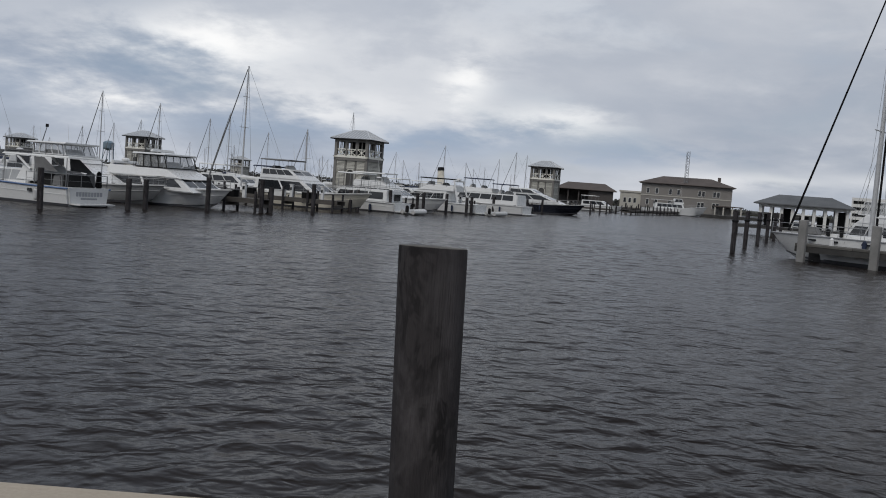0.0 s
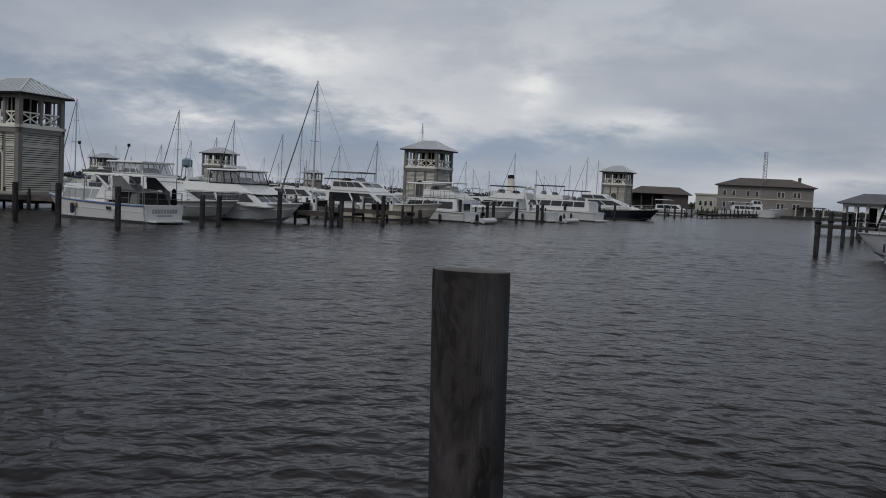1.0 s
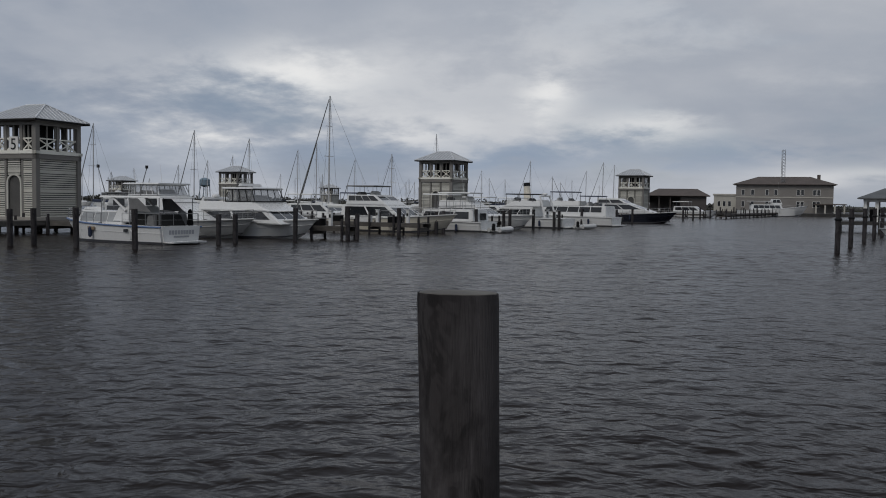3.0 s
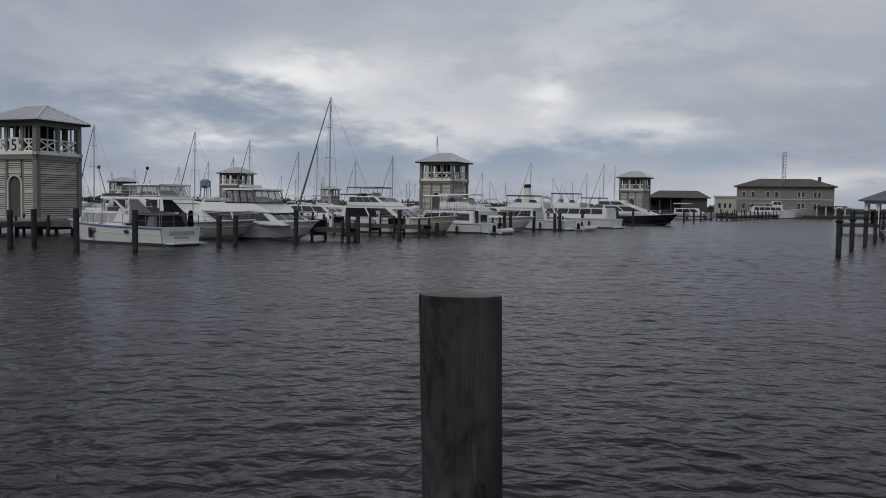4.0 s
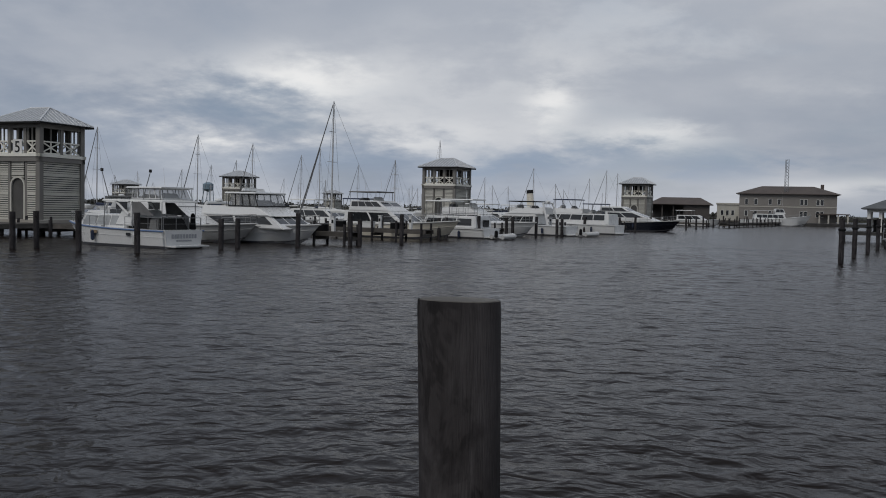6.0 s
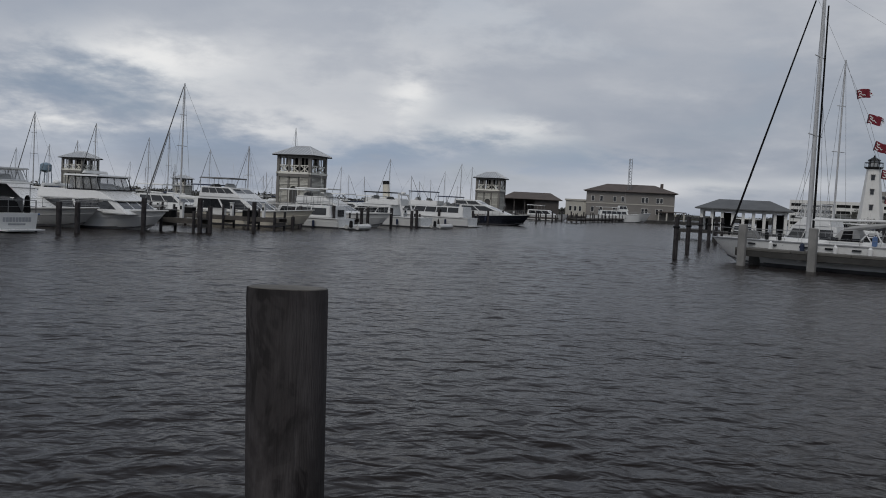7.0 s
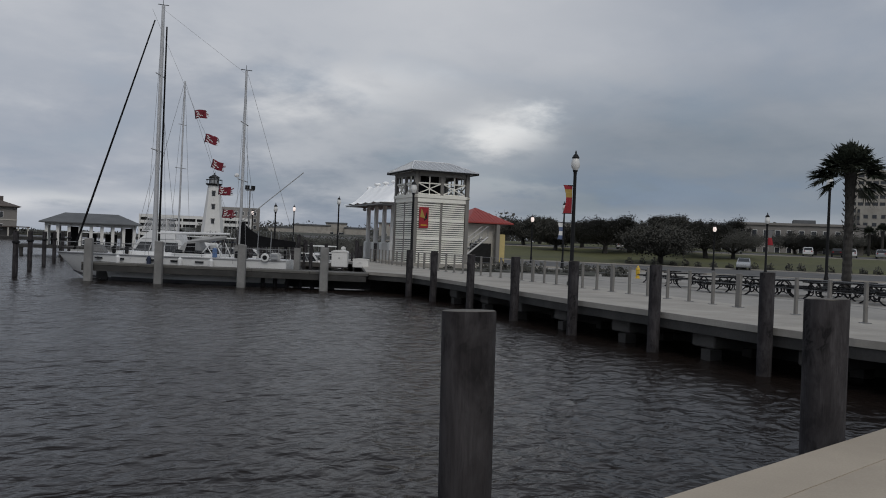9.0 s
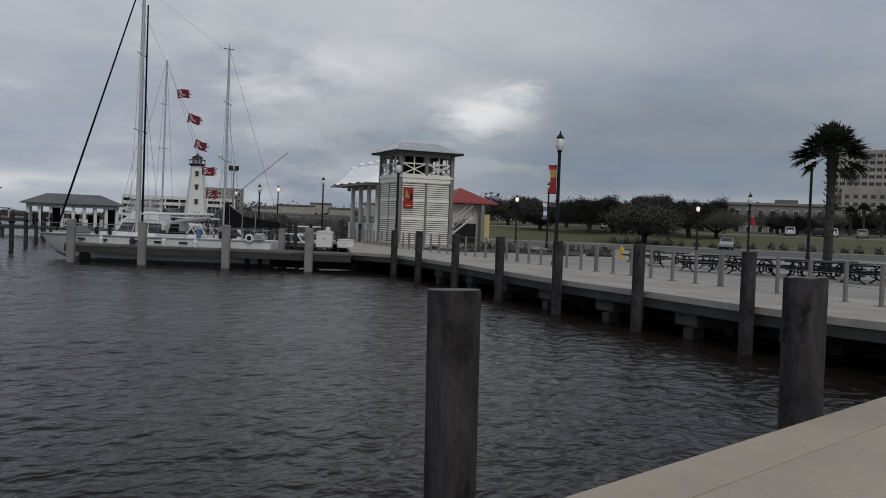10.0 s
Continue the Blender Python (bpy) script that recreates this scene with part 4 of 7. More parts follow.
def sail_boat(x, y, rz, L, mast, label, boom=True, cover="canvas_blue", thick=0.085, base=1.25, jib=True):
    ob = thing("sailing_boat", label, "boat", "moored sailing boats", at=pose(x, y, 0, 0, 0, rz))
    part("hull", loft(bmesh.new(), hull_rings(L, L * 0.29, 0.85, 1.15, stern=0.6, fine=1.9)), M["gel"], ob, smooth=True)
    part("coachroof", block(-L * 0.18, L * 0.2, L * 0.085, 0.9, 1.45, 0.5, 0.1), M["gel"], ob, smooth=True)
    mx = L * 0.08
    bm = bmesh.new()
    tube(bm, (mx, 0, base), (mx - 0.1, 0, mast), thick, thick * 0.75, 8)
    part("mast", bm, M["alu"], ob)
    for zz in (0.5, 0.75):
        bm = bmesh.new()
        tube(bm, (mx, -0.9 * (1.3 - zz), base + (mast - base) * zz), (mx, 0.9 * (1.3 - zz), base + (mast - base) * zz), 0.03, n=5)
        part("spreader", bm, M["alu"], ob)
    if boom:
        bm = bmesh.new()
        tube(bm, (mx, 0, 2.3), (mx - L * 0.36, 0, 2.2), 0.2, 0.12, 8)
        part("boom_cover", bm, M[cover], ob)
    for nm, end in (("backstay", (-L / 2 + 0.1, 0, 1.0)), ("shroud", (mx - 0.2, L * 0.13, 1.0)), ("shroud", (mx - 0.2, -L * 0.13, 1.0))):
        part(nm, tube(bmesh.new(), (mx - 0.1, 0, mast), end, 0.012, n=4), M["steel"], ob)
    bm = bmesh.new()
    tube(bm, (L / 2 - 0.3, 0, 1.3), (mx, 0, mast - 0.3), 0.075 if jib else 0.015, 0.04 if jib else 0.012, 6)
    part("furled_jib", bm, M["canvas_grey"], ob)
    return ob


srng = random.Random(11)
for sx, sy in ((-49.8, 120.5), (-47.3, 136.9), (-47.9, 167.4), (-38.7, 146.7), (-32.2, 185.2), (-44.6, 205.0), (-59.2, 109.6), (-2.8, 204.4), (14.3, 209.1),
               (-18.7, 271.0), (13.2, 265.5), (-70.1, 192.0), (-85.7, 216.5), (-100.1, 327.0)):
    sail_boat(sx + 0.8, sy - 0.3, H + 180, 10.0, 12.5, "moored sailing boat with a tall bare mast", cover=srng.choice(("canvas_blue", "canvas_white", "canvas_grey")))
sail_boat(-19.5, 81.2, H + 180, 10.5, 12.7, "sailing boat with tall bare mast and loose white cover", cover="canvas_white")
for k in range(34):
    u = srng.random()
    sx, sy = -150 + 175 * u + srng.uniform(-8, 8), 175 + srng.random() * 150 + 20 * (1 - u)
    sail_boat(sx, sy, H + srng.choice((0, 180)), srng.uniform(8, 11), srng.uniform(7.5, 11.5), "distant moored sailing boat with bare mast", cover=srng.choice(("canvas_blue", "canvas_white", "canvas_grey")), thick=0.075, jib=srng.random() < 0.5)

# ---- mooring piles and docks of the far basin ----
prng = random.Random(9)
for px, py, top in ((-29.7, 45.7, 2.1), (-29.2, 47.2, 2.1), (-25.66, 45.5, 2.2), (-22.1, 45.2, 2.2), (-19.7, 51.4, 1.85), (-19.3, 53.2, 1.9), (-16.6, 57.5, 2.25),
                    (-13.7, 60.7, 2.35), (-13.1, 61.1, 1.9), (-10.75, 65.2, 2.25), (-9.3, 76.9, 1.95), (-8.7, 77.4, 1.95), (-6.1, 81.7, 2.1), (-3.7, 86.4, 2.0), (-3.1, 86.9, 2.05),
                    (-0.8, 91.8, 2.15), (1.4, 95.1, 1.9), (1.95, 95.6, 1.95), (5.0, 108.7, 2.1), (7.1, 112.8, 1.95), (7.6, 113.2, 1.95), (10.0, 117.6, 2.0), (12.9, 125.8, 2.1),
                    (15.7, 131.3, 2.1), (18.9, 141.0, 2.2), (24.4, 154.0, 2.3), (27.3, 161.0, 2.3), (31.0, 175.0, 2.3), (35.0, 186.0, 2.3), (39, 196, 2.3), (44, 206, 2.3), (48, 214, 2.2), (53, 222, 2.2)):
    pile("mooring_pile", px, py, top + prng.uniform(-0.06, 0.06), 0.165, "dark round timber mooring pile standing in the water", "mooring piles", prng, lean=prng.uniform(-0.01, 0.01))


def finger_dock(x, y, rz, L, w, z, label, n=6, short=1.5):
    """A timber dock on pile bents, decked with cross boards; x, y is its outer end and it runs back along -x."""
    ob = thing("finger_dock", label, "dock", "timber docks", at=pose(x, y, 0, 0, 0, rz))
    bm = bmesh.new()
    k = int(L / 0.30)
    for i in range(k):
        box(bm, -(i + 1) * L / k + 0.012, -i * L / k, -w / 2, w / 2, z - 0.05, z)
    tagged(part("decking", bm, M["timber"], ob), kind="stuff")
    for s in (1, -1):
        part("stringer", boxed(-L, 0.03, s * w / 2 - 0.05, s * w / 2 + 0.05, z - 0.36, z - 0.052), M["timber"], ob)
    for i in range(n):
        px = -0.3 - i * (L - 0.6) / max(1, n - 1)
        for s in (1, -1):
            bm = bmesh.new()
            tube(bm, (px, s * (w / 2 + 0.16), -1.5), (px, s * (w / 2 + 0.16), z + short * (0.6 + 0.4 * ((i * 7) % 3) / 2)), 0.11, 0.1, 10)
            part("support_post", bm, M["pile"], ob)
        part("cross_brace", boxed(px - 0.08, px + 0.08, -w / 2 - 0.2, w / 2 + 0.2, z - 0.62, z - 0.38), M["timber"], ob)
    return ob


for px, py, L, n in ((-13.6, 61.6, 17, 7), (-9.6, 72.6, 18, 8), (-4.2, 86.0, 15, 6), (2.4, 101.0, 15, 6), (11.0, 121.0, 15, 6), (21.0, 146.0, 15, 5), (33.0, 180.0, 15, 5)):
    finger_dock(px, py, H, L, 1.3, 0.95, "weathered timber finger dock between moored boats", n, short=0.9)
finger_dock(-5.0, 140.0, 67, 95, 2.6, 1.0, "long weathered timber main dock behind the boats", 20, short=0.5)
finger_dock(66.0, 246.0, 0, 60, 3, 1.1, "far timber quay along the long building", 16, short=0.8)
finger_dock(-33.5, 62.2, -9, 12, 2.4, 0.98, "timber landing under the dock tower", 5, short=0.35)
finger_dock(61.0, 236.0, 66, 62, 1.6, 1.0, "low timber dock running to the far quay", 14, short=1.1)

# shore-power posts, dock boxes and stowed tenders along the finger docks
def power_post(x, y, z):
    ob = thing("power_post", "slim white shore-power post on the timber dock", "power post", "dock power posts", at=pose(x, y, z, 0, 0, H))
    bm = boxed(-0.13, 0.13, -0.11, 0.11, 0.0, 1.05)
    bmesh.ops.bevel(bm, geom=list(bm.edges), offset=0.02, segments=1, affect="EDGES")
    part("post", bm, M["gel"], ob)
    part("cap", boxed(-0.16, 0.16, -0.14, 0.14, 1.05, 1.13), M["gel_grey"], ob)
    part("socket", boxed(-0.08, 0.08, -0.135, -0.112, 0.6, 0.85), M["black"], ob)
    return ob


def gear_box(x, y, z, dark):
    ob = thing("dock_chest", "dark covered gear chest on the timber dock" if dark else "white gear chest on the timber dock", "dock box", "dock chests", at=pose(x, y, z, 0, 0, H))
    bm = boxed(-0.6, 0.6, -0.28, 0.28, 0.0, 0.5)
    bmesh.ops.bevel(bm, geom=list(bm.edges), offset=0.03, segments=1, affect="EDGES")
    part("chest", bm, M["canvas_black" if dark else "gel"], ob)
    part("lid", boxed(-0.63, 0.63, -0.31, 0.31, 0.5, 0.58), M["canvas_grey" if dark else "gel_grey"], ob)
    return ob


for px, py, LL in ((-13.6, 61.6, 17), (-9.6, 72.6, 18), (-4.2, 86.0, 15), (2.4, 101.0, 15), (11.0, 121.0, 15), (21.0, 146.0, 15)):
    for q in range(3):
        t = 1.6 + q * 3.1
        power_post(px - hx * t + hy * 0.4, py - hy * t - hx * 0.4, 0.95)
        gear_box(px - hx * (t + 1.4) + hy * 0.25, py - hy * (t + 1.4) - hx * 0.25, 0.95, q % 2 == 0)


def tender(x, y, rz, label):
    ob = thing("inflatable_tender", label, "dinghy", "tenders", at=pose(x, y, 0.12, 0, 0, rz))
    bm = bmesh.new()
    path_tube(bm, [(-1.3, -0.6, 0.15), (0.5, -0.62, 0.17), (1.1, -0.4, 0.22), (1.4, 0.0, 0.28), (1.1, 0.4, 0.22), (0.5, 0.62, 0.17), (-1.3, 0.6, 0.15)], 0.21, 8)
    part("tube", bm, M["gel_grey"], ob, smooth=True)
    part("floor", boxed(-1.2, 0.9, -0.5, 0.5, 0.02, 0.1), M["gel_grey"], ob)
    part("outboard", block(-1.6, -1.25, 0.16, 0.1, 0.75, 0.05, 0.05), M["black"], ob)
    return ob


tender(-3.6, 80.7, 60, "pale inflatable tender astern of the aft-cabin cruiser")
tender(4.9, 96.4, 50, "pale inflatable tender astern of a flybridge yacht")

# small craft and docks between the ketch and the far promenade
for px, py, LL, rz, lab in ((45.0, 78.5, 8.5, 120, "small white cabin cruiser at the inner docks"), (50.5, 93.0, 9.0, 125, "white cuddy cruiser at the inner docks"),
                            (57.0, 108.0, 9.5, -60, "white day cruiser at the inner docks"), (46.5, 112.0, 9.0, -60, "white cruiser moored off the pavilion"), (63.0, 120.0, 9.0, 115, "white fishing boat at the inner docks")):
    motor_boat(px, py, rz, LL, 2.9, 0.85, 1.25, lab, [(-2.4, 2.0, 1.15, 0.9, 1.9, 1.1, 0.1, 3, 2, 0.4, 0.8)], [(-2.8, 0.4, 1.1, 2.75, 1.0, "canvas_white")], rails=False, antenna=((-1, 0.3, 2.7, 4.4),))
for px, py, rz, L in ((40.5, 75.0, 115, 16), (46.5, 88.0, 115, 16), (53.0, 101.5, 115, 16)):
    finger_dock(px, py, rz, L, 1.4, 0.95, "weathered timber dock of the inner basin", 5, short=1.3)
for px, py in ((38.5, 62.5), (40.8, 66.8), (43.2, 71.0), (37.5, 73.0), (42.0, 83.0), (47.8, 81.5), (46.0, 97.0), (51.5, 87.5), (57.0, 97.0), (55.5, 113.0)):
    pile("mooring_pile", px, py, 2.4 + prng.uniform(-0.2, 0.2), 0.15, "dark round timber mooring pile in the inner basin", "inner mooring piles", prng)
# ---- land, built up by distance from the basin ----
M["plaza"] = material("plaza_paving", (0.30, 0.285, 0.26), 0.9, vary=0.2, scale=0.4, fine=8, bump=0.2, stain=0.35)
M["asphalt"] = material("worn_asphalt", (0.10, 0.098, 0.095), 0.9, vary=0.25, scale=0.3, fine=20, bump=0.3, stain=0.3)
M["grass"] = material("dull_grass", (0.074, 0.074, 0.020), 0.95, vary=0.35, scale=0.12, fine=3.0, bump=0.8, dark=(0.048, 0.050, 0.022))
M["soil"] = material("planting_soil", (0.05, 0.05, 0.035), 0.95, vary=0.4, scale=0.5, fine=4.0, bump=0.8)
M["leaf"] = material("dark_oak_leaves", (0.072, 0.071, 0.063), 0.95, vary=0.25, scale=0.3, fine=3, bump=0.0, spread=0.12, spec=0.08)
M["leaf_palm"] = material("palm_fronds", (0.042, 0.050, 0.034), 0.6, vary=0.35, scale=0.8, fine=6, bump=0.0, spec=0.3)
M["leaf_dry"] = material("dry_palm_fronds", (0.11, 0.085, 0.05), 0.8, vary=0.35, scale=0.8, fine=6, bump=0.0)
M["bark"] = material("rough_bark", (0.045, 0.041, 0.037), 0.95, vary=0.4, scale=3, fine=20, bump=0.8, stretch=(1, 1, 0.4))
M["red_roof"] = material("red_metal_roof", (0.29, 0.040, 0.030), 0.5, vary=0.15, scale=0.8, fine=8, bump=0.05, stain=0.15)
M["slate"] = material("grey_shingle_roof", (0.12, 0.125, 0.13), 0.8, vary=0.2, scale=0.6, fine=6, bump=0.2, stain=0.2)
M["brown_roof"] = material("brown_tile_roof", (0.10, 0.08, 0.07), 0.8, vary=0.2, scale=0.5, fine=5, bump=0.2)
M["tan_wall"] = material("tan_stucco", (0.225, 0.21, 0.195), 0.85, vary=0.12, scale=0.3, fine=6, bump=0.05, stain=0.2)
M["pale_wall"] = material("pale_stucco", (0.46, 0.44, 0.39), 0.85, vary=0.1, scale=0.3, fine=6, bump=0.05, stain=0.2)
M["shed_wall"] = material("dark_shed_metal", (0.07, 0.06, 0.055), 0.6, vary=0.2, scale=0.5, fine=6, bump=0.1)
M["membrane"] = bpy.data.materials.new("white_tent_membrane")
M["membrane"].use_nodes = True
mt = M["membrane"].node_tree
mb, mn, mr = mt.nodes["Principled BSDF"], mt.nodes.new("ShaderNodeTexNoise"), mt.nodes.new("ShaderNodeMix")
mr.data_type = "RGBA"
mn.inputs["Scale"].default_value = 0.8
mr.inputs[6].default_value, mr.inputs[7].default_value = (0.97, 0.97, 0.96, 1), (0.90, 0.90, 0.89, 1)
mt.links.new(mn.outputs["Fac"], mr.inputs[0])
mt.links.new(mr.outputs[2], mb.inputs["Base Color"])
mb.inputs["Roughness"].default_value = 0.45
M["red"] = material("red_cloth", (0.30, 0.018, 0.026), 0.8, vary=0.15, scale=2, fine=20, bump=0.1)
M["flag_red"] = material("weathered_red_flag", (0.20, 0.016, 0.030), 0.85, vary=0.25, scale=3, fine=20, bump=0.1)
M["flag_dark"] = material("weathered_dark_flag", (0.035, 0.022, 0.032), 0.85, vary=0.25, scale=3, fine=20, bump=0.1)
M["yellow"] = material("yellow_paint", (0.62, 0.40, 0.03), 0.5, vary=0.12, scale=2, fine=20, bump=0.1)
M["gold"] = material("faded_gold_cloth", (0.40, 0.27, 0.07), 0.8, vary=0.2, scale=3, fine=20, bump=0.1)
M["blue_cloth"] = material("blue_cloth", (0.12, 0.16, 0.27), 0.8, vary=0.15, scale=2, fine=20, bump=0.1)
M["tank_blue"] = material("pale_blue_tank", (0.17, 0.235, 0.29), 0.6, vary=0.1, scale=0.2, fine=4, bump=0.0)
M["silver"] = material("silver_car_paint", (0.42, 0.43, 0.44), 0.3, metal=0.4, vary=0.08, scale=0.8, fine=8, bump=0.0)
M["lamp_glass"] = material("frosted_lamp_globe", (0.68, 0.68, 0.66), 0.25, vary=0.05, scale=2, fine=10, bump=0.0)
M["lamp_lit"] = M["lamp_glass"].copy()
M["lamp_lit"].name = "lit_lamp_globe"
lit_node = M["lamp_lit"].node_tree.nodes["Principled BSDF"]
lit_node.inputs["Emission Color"].default_value, lit_node.inputs["Emission Strength"].default_value = (1.0, 0.80, 0.72, 1), 0.7
M["rubber"] = material("black_rubber", (0.02, 0.02, 0.02), 0.8, vary=0.2, scale=4, fine=30, bump=0.2)

M["dock_post"] = material("weathered_concrete_post", (0.25, 0.245, 0.235), 0.9, vary=0.25, scale=1.0, fine=14, bump=0.3, stain=0.45)
# stained concrete, taken darker for the shade below the deck edge
M["cap_concrete"] = material("stained_shaded_cap_concrete", (0.11, 0.106, 0.10), 0.9, vary=0.25, scale=0.8, fine=16, bump=0.3, stain=0.5)
M["dock_slab"] = material("weathered_dock_slab", (0.115, 0.11, 0.10), 0.9, vary=0.25, scale=0.8, fine=16, bump=0.3, stain=0.4)

SHORE_AZ = (10, 26, 27.2, 28.8, 34.6, 40.2, 41.2, 43.1, 45.4, 48.1, 51.7, 55.4, 59.2, 63.8, 70.4, 73.8, 85.8, 138, 170)
SHORE_R = (560, 420, 150, 137, 109, 83.7, 73.1, 64.9, 57.0, 52.0, 46.1, 41.7, 37.2, 32.9, 29.8, 28.7, 27.0, 40.4, 60)


def shore(a):
    return float(np.interp(a, SHORE_AZ, SHORE_R))


def land_z(r):
    return float(np.interp(r, (0, 88, 125, 168, 185, 260, 420, 4000), (1.06, 1.06, 1.24, 3.5, 4.2, 5.2, 5.6, 6.0)))


def land_at(a, r):
    return land_z(r) if a >= 26.9 else 1.3


def band(name, r0, r1, mat, label, category, step=4.0, a0=10.0, a1=168.0, lift=0.0):
    n = max(2, int((r1 - r0) / step) + 1)
    az = np.arange(a0, a1 + 0.01, 1.0)
    verts, faces, index = [], [], {}
    for i, a in enumerate(az):
        for k, r in enumerate(np.geomspace(r0, r1, n)):
            rr = max(r, shore(a))
            index[i, k] = len(verts)
            verts.append((rr * math.sin(radians(a)), rr * math.cos(radians(a)), land_at(a, rr) + lift + 0.02 * math.sin(rr * 0.9 + a)))
    for i in range(len(az) - 1):
        for k in range(n - 1):
            q = [index[i, k], index[i, k + 1], index[i + 1, k + 1], index[i + 1, k]]
            if r1 <= min(shore(az[i]), shore(az[i + 1])):
                continue
            pts = [Vector(verts[j]) for j in q]
            if (pts[1] - pts[0]).length + (pts[2] - pts[3]).length > 0.01:
                faces.append(q)
    me = bpy.data.meshes.new(name)
    me.from_pydata(verts, [], faces)
    me.materials.append(mat)
    me.shade_smooth()
    return tagged(new(name, me), label, category, kind="structure")


band("plaza", 27, 90, M["plaza"], "grey paved waterfront plaza", "pavement")
band("planting_strip", 66, 82, M["soil"], "dark planting strip beside the plaza", "ground", a1=54.0, lift=0.05)
band("road", 90, 125, M["asphalt"], "worn grey asphalt road", "road", a0=45)
band("lawn", 125, 166, M["grass"], "dull green lawn rising from the road", "ground", a0=45)
band("harbour_ground", 90, 166, M["soil"], "dark worn ground behind the harbour docks", "ground", a0=26, a1=45)
band("far_road", 166, 176, M["asphalt"], "far coastal road behind the lawn", "road")
band("ground", 176, 4000, M["grass"], "low ground beyond the road", "ground", step=300, a0=46)
band("town_ground", 176, 4000, M["soil"], "dark low ground of the far town", "ground", step=300, a1=46)
for a, r in ((90.0, 0), (125.0, 0), (166.0, 0)):
    az = np.arange(38, 100, 1.0)
    bm = bmesh.new()
    pts = [(a * math.sin(radians(q)), a * math.cos(radians(q))) for q in az]
    for (x0, y0), (x1, y1) in zip(pts, pts[1:]):
        zz = land_z(a)
        box(bm, 0, math.hypot(x1 - x0, y1 - y0), -0.15, 0.15, zz - 0.1, zz + 0.14, Matrix.Translation((x0, y0, 0)) @ Matrix.Rotation(math.atan2(y1 - y0, x1 - x0), 4, "Z"))
    tagged(part("kerb", bm, M["concrete"]), "pale concrete kerb along the road", "kerb", kind="structure")

bm = bmesh.new()
sea = [(shore(a) * math.sin(radians(a)), shore(a) * math.cos(radians(a)), land_at(a, shore(a))) for a in np.arange(10.0, 168, 1.0)]
for (x0, y0, z0), (x1, y1, z1) in zip(sea, sea[1:]):
    box(bm, 0, math.hypot(x1 - x0, y1 - y0), 0.0, 0.3, -1.5, min(z0, z1) - 0.03, Matrix.Translation((x0, y0, 0)) @ Matrix.Rotation(math.atan2(y1 - y0, x1 - x0), 4, "Z"))
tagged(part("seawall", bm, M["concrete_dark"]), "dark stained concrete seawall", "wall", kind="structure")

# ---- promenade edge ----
# near-black wall added so the space under the deck reads as shade
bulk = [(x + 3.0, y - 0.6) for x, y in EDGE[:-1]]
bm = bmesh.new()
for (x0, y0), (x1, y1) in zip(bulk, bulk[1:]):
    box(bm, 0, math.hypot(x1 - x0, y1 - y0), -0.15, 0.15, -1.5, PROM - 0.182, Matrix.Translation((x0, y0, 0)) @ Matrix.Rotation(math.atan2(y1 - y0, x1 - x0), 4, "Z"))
tagged(part("bulkhead_wall", bm, M["concrete_dark"]), "near-black concrete wall added to carry the shade under the promenade", "wall", kind="structure")
# the edge beam's colour holds the shade under the slab
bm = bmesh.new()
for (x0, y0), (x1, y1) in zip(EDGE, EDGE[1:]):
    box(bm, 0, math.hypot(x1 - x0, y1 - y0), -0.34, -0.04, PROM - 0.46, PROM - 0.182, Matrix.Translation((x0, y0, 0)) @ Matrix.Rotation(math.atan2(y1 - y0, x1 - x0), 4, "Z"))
tagged(part("edge_beam", bm, M["concrete_dark"]), "stained concrete edge beam darkened for the shade under the promenade", "beam", kind="structure")


def along(points, d):
    for (x0, y0), (x1, y1) in zip(points, points[1:]):
        s = math.hypot(x1 - x0, y1 - y0)
        if d <= s:
            return x0 + (x1 - x0) * d / s, y0 + (y1 - y0) * d / s, math.degrees(math.atan2(y1 - y0, x1 - x0))
        d -= s
    return None


master = None
for k in range(8):
    x, y, a = along(EDGE, 1.95 + 4.1 * k)
    m = pose(x, y, 0, 0, 0, a)
    if master is None:
        master = thing("pile_cap", "stained concrete pile cap darkened for the shade under the promenade edge", "pile cap", "promenade pile caps", at=m)
        bm = boxed(-0.5, 0.5, -2.6, -0.36, 0.32, PROM - 0.184)
        bmesh.ops.bevel(bm, geom=list(bm.edges), offset=0.04, segments=1, affect="EDGES")
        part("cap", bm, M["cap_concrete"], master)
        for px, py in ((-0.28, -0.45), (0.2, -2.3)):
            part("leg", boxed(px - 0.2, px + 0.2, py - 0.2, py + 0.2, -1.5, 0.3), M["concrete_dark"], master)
    else:
        copy_thing(master, m)

qrng = random.Random(21)
for x, y in ((19.4, 5.6), (21.1, 9.95), (22.88, 14.25), (24.45, 18.5), (26.52, 23.0), (29.0, 27.9), (31.1, 32.6), (32.6, 36.2)):
    pile("mooring_pile", x, y, 2.56 + qrng.uniform(-0.03, 0.03), 0.185, "grey-brown round timber pile standing against the promenade", "promenade piles", qrng, lean=qrng.uniform(-0.006, 0.006))

# ---- concrete dock with the ketch ----
DX, DY = 0.682, -0.731
NX, NY = 0.731, 0.682
d0 = Vector((20.75, 51.5, 0))
dock = thing("concrete_dock", "grey concrete fixed dock on square piles", "dock", at=pose(d0.x, d0.y, 0, 0, 0, math.degrees(math.atan2(DY, DX))))
for i in range(5):
    bm = boxed(-0.3 + i * 3.4, 3.08 + i * 3.4, 0.0, 2.3, DECK - 0.17, DECK)
    bmesh.ops.bevel(bm, geom=list(bm.edges), offset=0.03, segments=1, affect="EDGES")
    part("deck_slab", bm, M["dock_slab"], dock)
